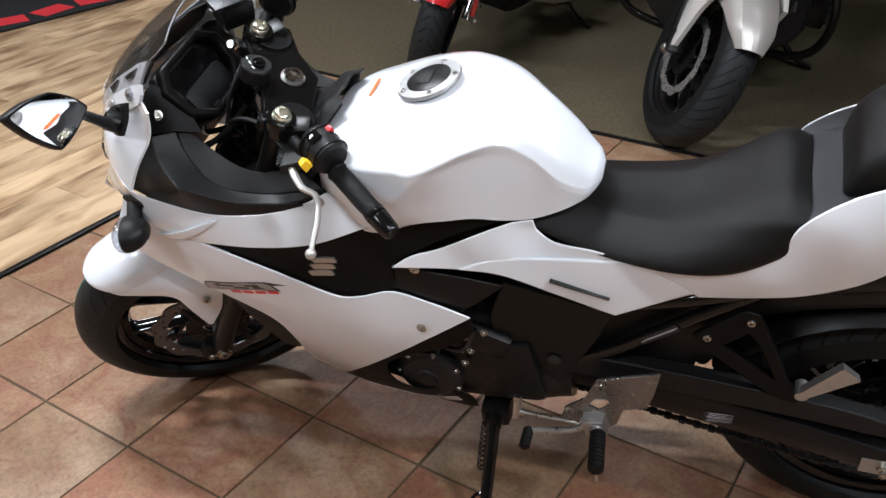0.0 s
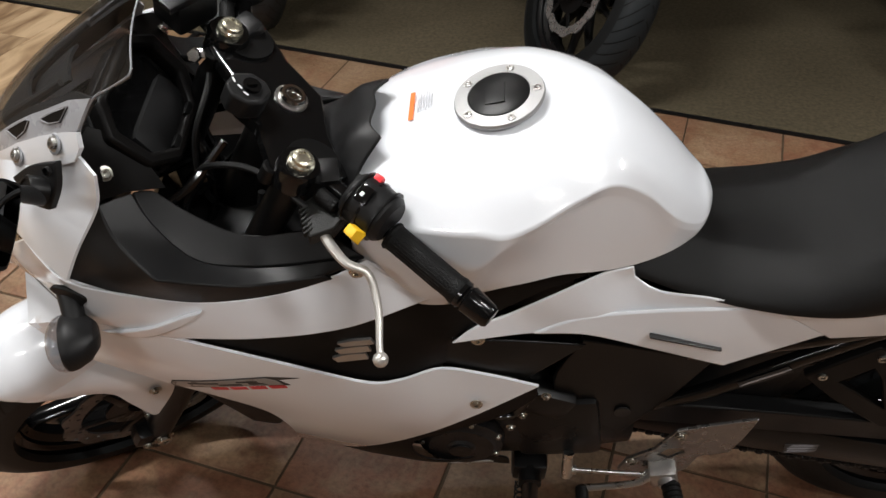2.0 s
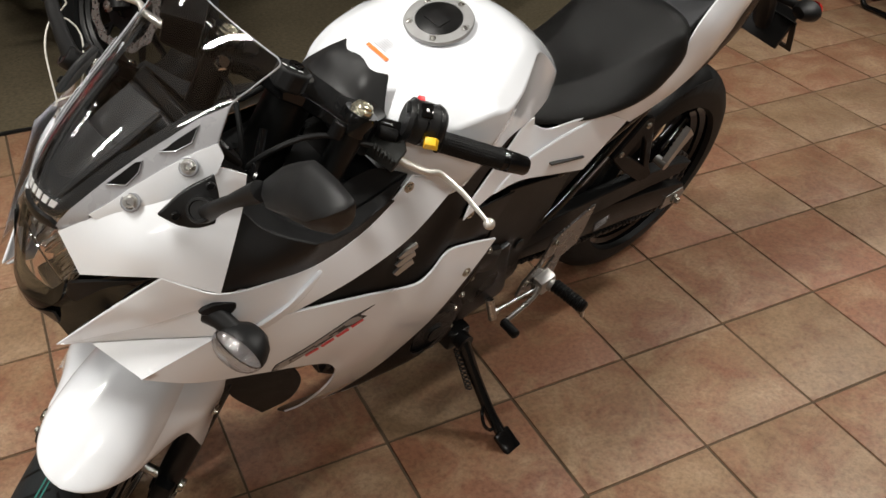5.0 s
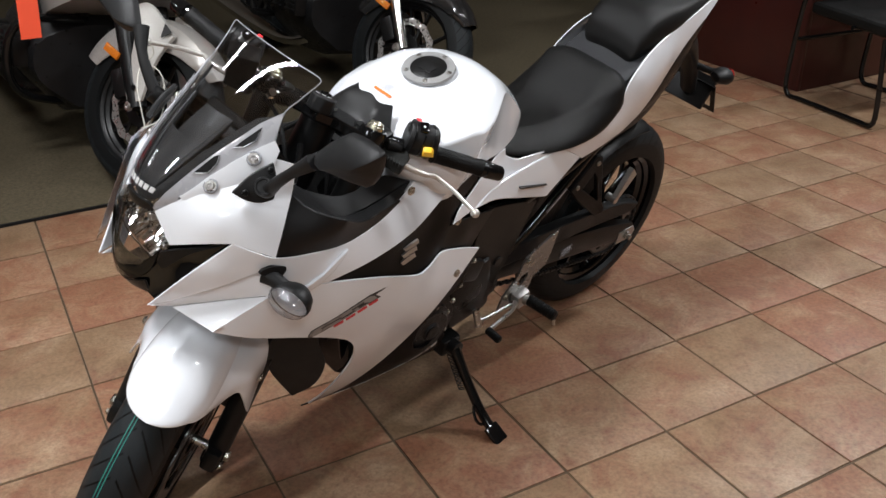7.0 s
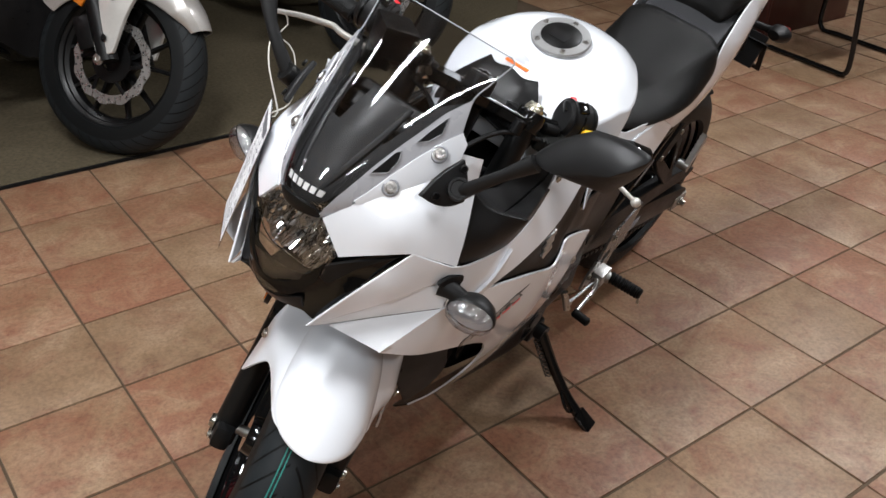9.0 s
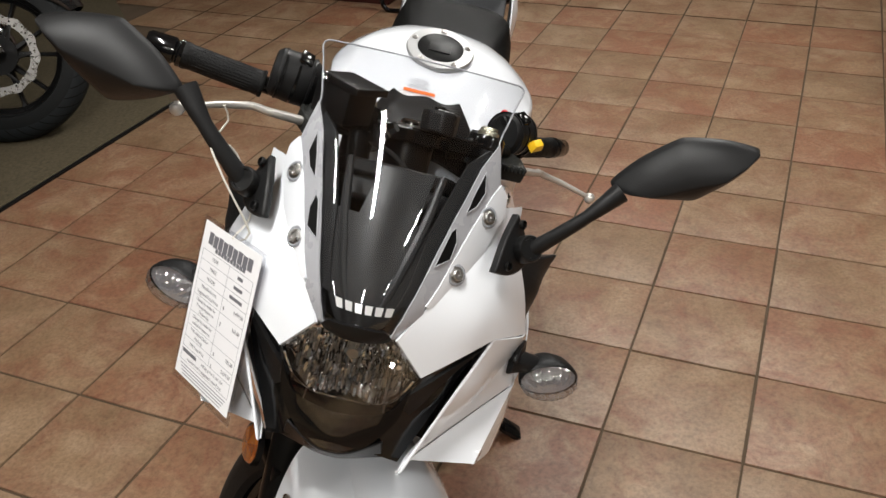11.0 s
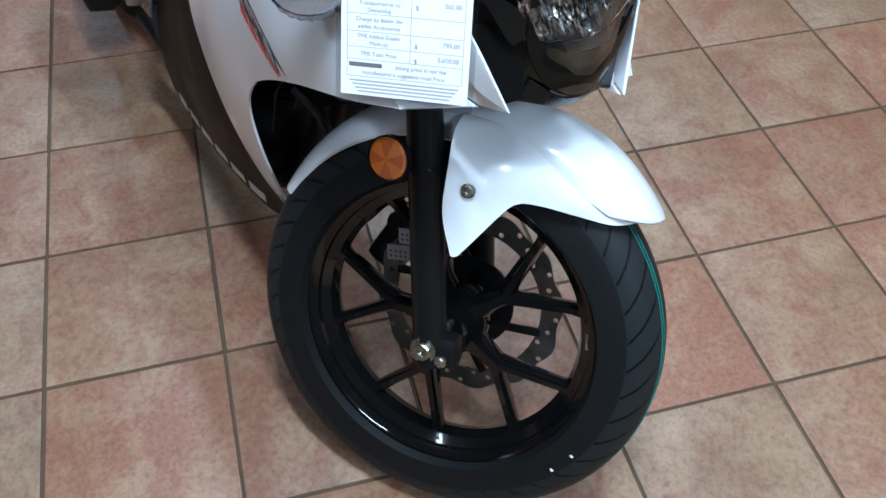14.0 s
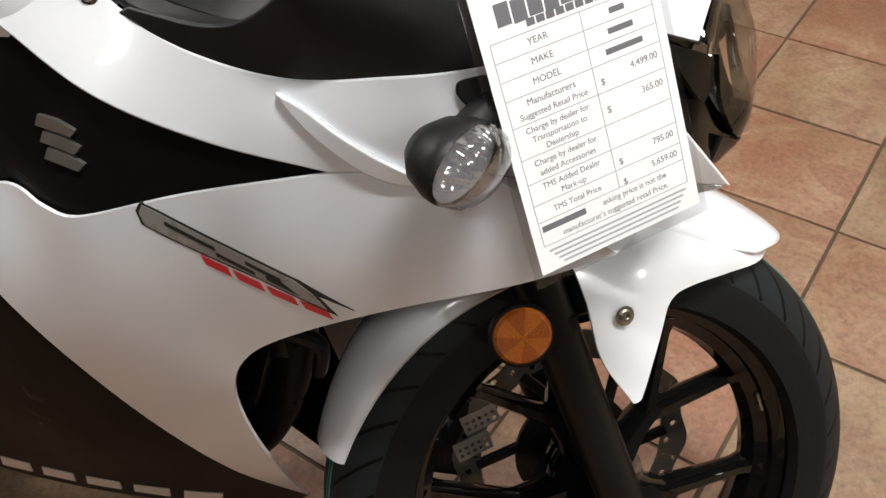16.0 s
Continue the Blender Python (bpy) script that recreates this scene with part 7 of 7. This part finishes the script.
def spoked_bike(m):
    b = thing("trail_motorcycle", m, "dark motorcycle with a bright wire-spoked wheel", "motorcycle")
    R, rim = .33, .255
    part("front_wheel", lathe(arc_profile(R, .05, rim), 72, None, uv=True), RUBBER, b, m=Matrix.Translation((0, 0, R)))
    part("rim", lathe([(rim + .004, -.03), (rim - .012, -.02), (rim - .012, .02), (rim + .004, .03), (rim - .004, .03), (rim - .018, .018), (rim - .018, -.018), (rim - .004, -.03)], 60, Matrix.Translation((0, 0, R)), closed=True), CHROME, b)
    part("hub", lathe([(.01, -.06), (.045, -.05), (.03, -.03), (.03, .03), (.045, .05), (.01, .06)], 24, Matrix.Translation((0, 0, R))), STEEL, b)
    for k in range(32):
        a = 2 * math.pi * k / 32
        s = 1 if k % 2 else -1
        a2 = a + (.35 if k % 4 < 2 else -.35)
        part("spoke", rod((.04 * math.cos(a2), .045 * s, R + .04 * math.sin(a2)), ((rim - .012) * math.cos(a), .004 * s, R + (rim - .012) * math.sin(a)), .0022, 6), CHROME, b)
    for s in (1, -1):
        part("fork_leg", rod((0, .09 * s, R), (-.33, .09 * s, .95), .025, 14), SATIN, b)
    part("front_fender", loft([[(r * math.cos(a), y, R + r * math.sin(a)) for r, y in ((R + .02, -.06), (R + .045, 0), (R + .02, .06), (R + .035, 0))] for a in (radians(150 - 6 * i) for i in range(18))]), BLACKP, b)
    part("frame", tube(bmesh.new(), [(-.33, 0, .95), (-.55, 0, .55), (-.7, 0, .32), (-1.1, 0, .32), (-1.4, 0, .75)], .04, 12, .04), SATIN, b)
    part("engine", block((-.80, 0, .48), (.40, .30, .36), (0, 0, 0), 0.06), CAST, b)
    part("tank", hull_loft([(-.40, [(0, .98), (.08, .96), (.12, .88), (.08, .80)]), (-.65, [(0, .98), (.12, .95), (.15, .86), (.1, .78)]), (-.9, [(0, .86), (.08, .84), (.1, .80), (.07, .76)])], 10, 20), BLACKP, b)
    part("seat", hull_loft([(-.9, [(0, .84), (.1, .83), (.13, .79), (.1, .74)]), (-1.4, [(0, .84), (.1, .83), (.13, .79), (.1, .74)])], 6, 18), SEATSKIN, b)
    part("rear_wheel", lathe(arc_profile(.32, .06, .23), 60, None, uv=True), RUBBER, b, m=Matrix.Translation((-1.42, 0, .32)))
    return b


spoked_bike(pose(1.76, 0.20, 0, -8, 0, 165))


# ---------------------------------------------------------------- desk and chair beyond the bike
desk = thing("desk", pose(2.22, 2.76, 0), "dark mahogany sales desk", "desk")
part("front_panel", block((.0125, .75, .37), (.025, 1.5, .74), bevel=0.003), MAHOG, desk)
part("side_panel", block((.40, .0125, .37), (.75, .025, .74), bevel=0.003), MAHOG, desk)
part("side_panel", block((.40, 1.4875, .37), (.75, .025, .74), bevel=0.003), MAHOG, desk)
part("top", block((.40, .75, .755), (.86, 1.58, .03), bevel=0.004), MAHOG, desk)


def sled_chair(m):
    c = thing("sled_chair", m, "black sled-base guest chair on the tiles", "chair", "guest chairs")
    for s in (1, -1):
        x = .26 * s
        path = [(x, -.02, .66, 0), (x, .03, .45), (x, .06, .08), (x, .03, .014), (x, -.06, .0135), (x, -.44, .0135), (x, -.52, .02), (x, -.535, .09), (x, -.50, .42)]
        part("sled_leg", tube(bmesh.new(), path, 0.0125, 12, .012), GLOSS, c, "black steel sled leg")
    part("cross_bar", rod((-.26, -.30, .43), (.26, -.30, .43), .011), GLOSS, c)
    part("cross_bar", rod((-.26, .045, .30), (.26, .045, .30), .011), GLOSS, c)
    part("seat", block((0, -.25, .46), (.50, .48, .06), (3, 0, 0), 0.025, seg=3), SEATSKIN, c, "black padded seat")
    part("backrest", block((0, -.02, .74), (.46, .05, .34), (-8, 0, 0), 0.022, seg=3), SEATSKIN, c, "black padded backrest")
    return c


sled_chair(pose(2.36, 2.66, 0, 0, 0, -6))

# ---------------------------------------------------------------- logo mat on the planks
mat_ = thing("floor_mat", pose(-4.62, 3.05, 0.012, 0, 0, -10), "black floor mat with red brand blocks", "floor mat")
part("base", block((-.45, 0, 0), (.9, 1.9, .012), bevel=0.004), RUG, mat_)
for k in range(5):
    part("brand_block", block((-.14, -.52 + .26 * k, .0065), (.15, .20, .003), (0, 0, 12 * (-1) ** k), 0.0), REDDECAL, mat_, "red brand block")
ring_ = plate([circle(0, 0, .12, 36), circle(0, 0, .095, 36)], 0.002)
part("brand_ring", ring_, SILVERBAR, mat_, "pale brand ring", m=pose(-.16, -.82, .006))

# ---------------------------------------------------------------- floor pieces
def tile_mesh():
    bm = block((0, 0, -0.004), (.3005, .3005, .008))
    top = [e for e in bm.edges if all(v.co.z > -0.001 for v in e.verts)]
    bmesh.ops.bevel(bm, geom=top, offset=0.0022, segments=2, affect="EDGES", profile=0.6)
    for f in bm.faces:
        f.smooth = True
    me = bpy.data.meshes.new("tile")
    bm.to_mesh(me)
    bm.free()
    me.set_sharp_from_angle(angle=radians(30))
    me.materials.append(TILE)
    return me


TM = tile_mesh()
rng = random.Random(4)
far = bmesh.new()
for i in range(-8, 18):
    for j in range(-14, 10):
        x, y = (i + .5) * P, (j + .5) * P
        if x > 1.0 and y > 4.2:
            continue
        near = -8 <= i < 8 and -5 <= j < 10
        lift, tx, ty = rng.uniform(-.0006, .0006), rng.uniform(-.12, .12), rng.uniform(-.12, .12)
        M = pose(x + rng.uniform(-.0008, .0008), y + rng.uniform(-.0008, .0008), lift, tx, ty, 90 * rng.randrange(4))
        if near:
            t = new("tile", TM)
            t.parent, t.matrix_world = floor, M
        else:
            q = [far.verts.new(M @ Vector(c)) for c in ((-.149, -.149, 0), (.149, -.149, 0), (.149, .149, 0), (-.149, .149, 0))]
            f = far.faces.new(q)
            bt = bmesh.ops.extrude_face_region(far, geom=[f])
            bmesh.ops.translate(far, verts=[v for v in bt["geom"] if isinstance(v, bmesh.types.BMVert)], vec=(0, 0, 0.0005))
for i in range(3, 18):
    for j in range(10, 15):
        x, y = (i + .5) * P, (j + .5) * P
        if y > 3.06 + (x - .70) * 1.0 + .0 or y > 4.4:
            continue
        q = [far.verts.new((x + a, y + b_, 0.0003)) for a, b_ in ((-.149, -.149), (.149, -.149), (.149, .149), (-.149, .149))]
        far.faces.new(q)
ft = part("tile_field", far, TILE, floor)
ft["kind"] = "stuff"

rng = random.Random(7)
PW, x, n = 0.18, EDGE_X - 0.024, 0
stuff = bmesh.new()
while x > RX0:
    y = -4.5 + rng.uniform(-1.2, 0)
    while y < 8.0:
        ln = 1.2
        y0, y1 = max(y, RY0), min(y + ln, RY1)
        if y1 - y0 > .05 and not (x - PW > -3.93 and y0 > EDGE_Y - .02):
            if x - PW > -3.93:
                y1 = min(y1, EDGE_Y - .016)
            b = block((x - PW / 2, (y0 + y1) / 2, -.001), (PW - .0015, y1 - y0 - .0015, .008))
            bmesh.ops.bevel(b, geom=[e for e in b.edges if all(v.co.z > 0 for v in e.verts)], offset=.0012, segments=1, affect="EDGES")
            pl = part("plank", b, WOOD, floor)
            n += 1
        y += ln
    x -= PW
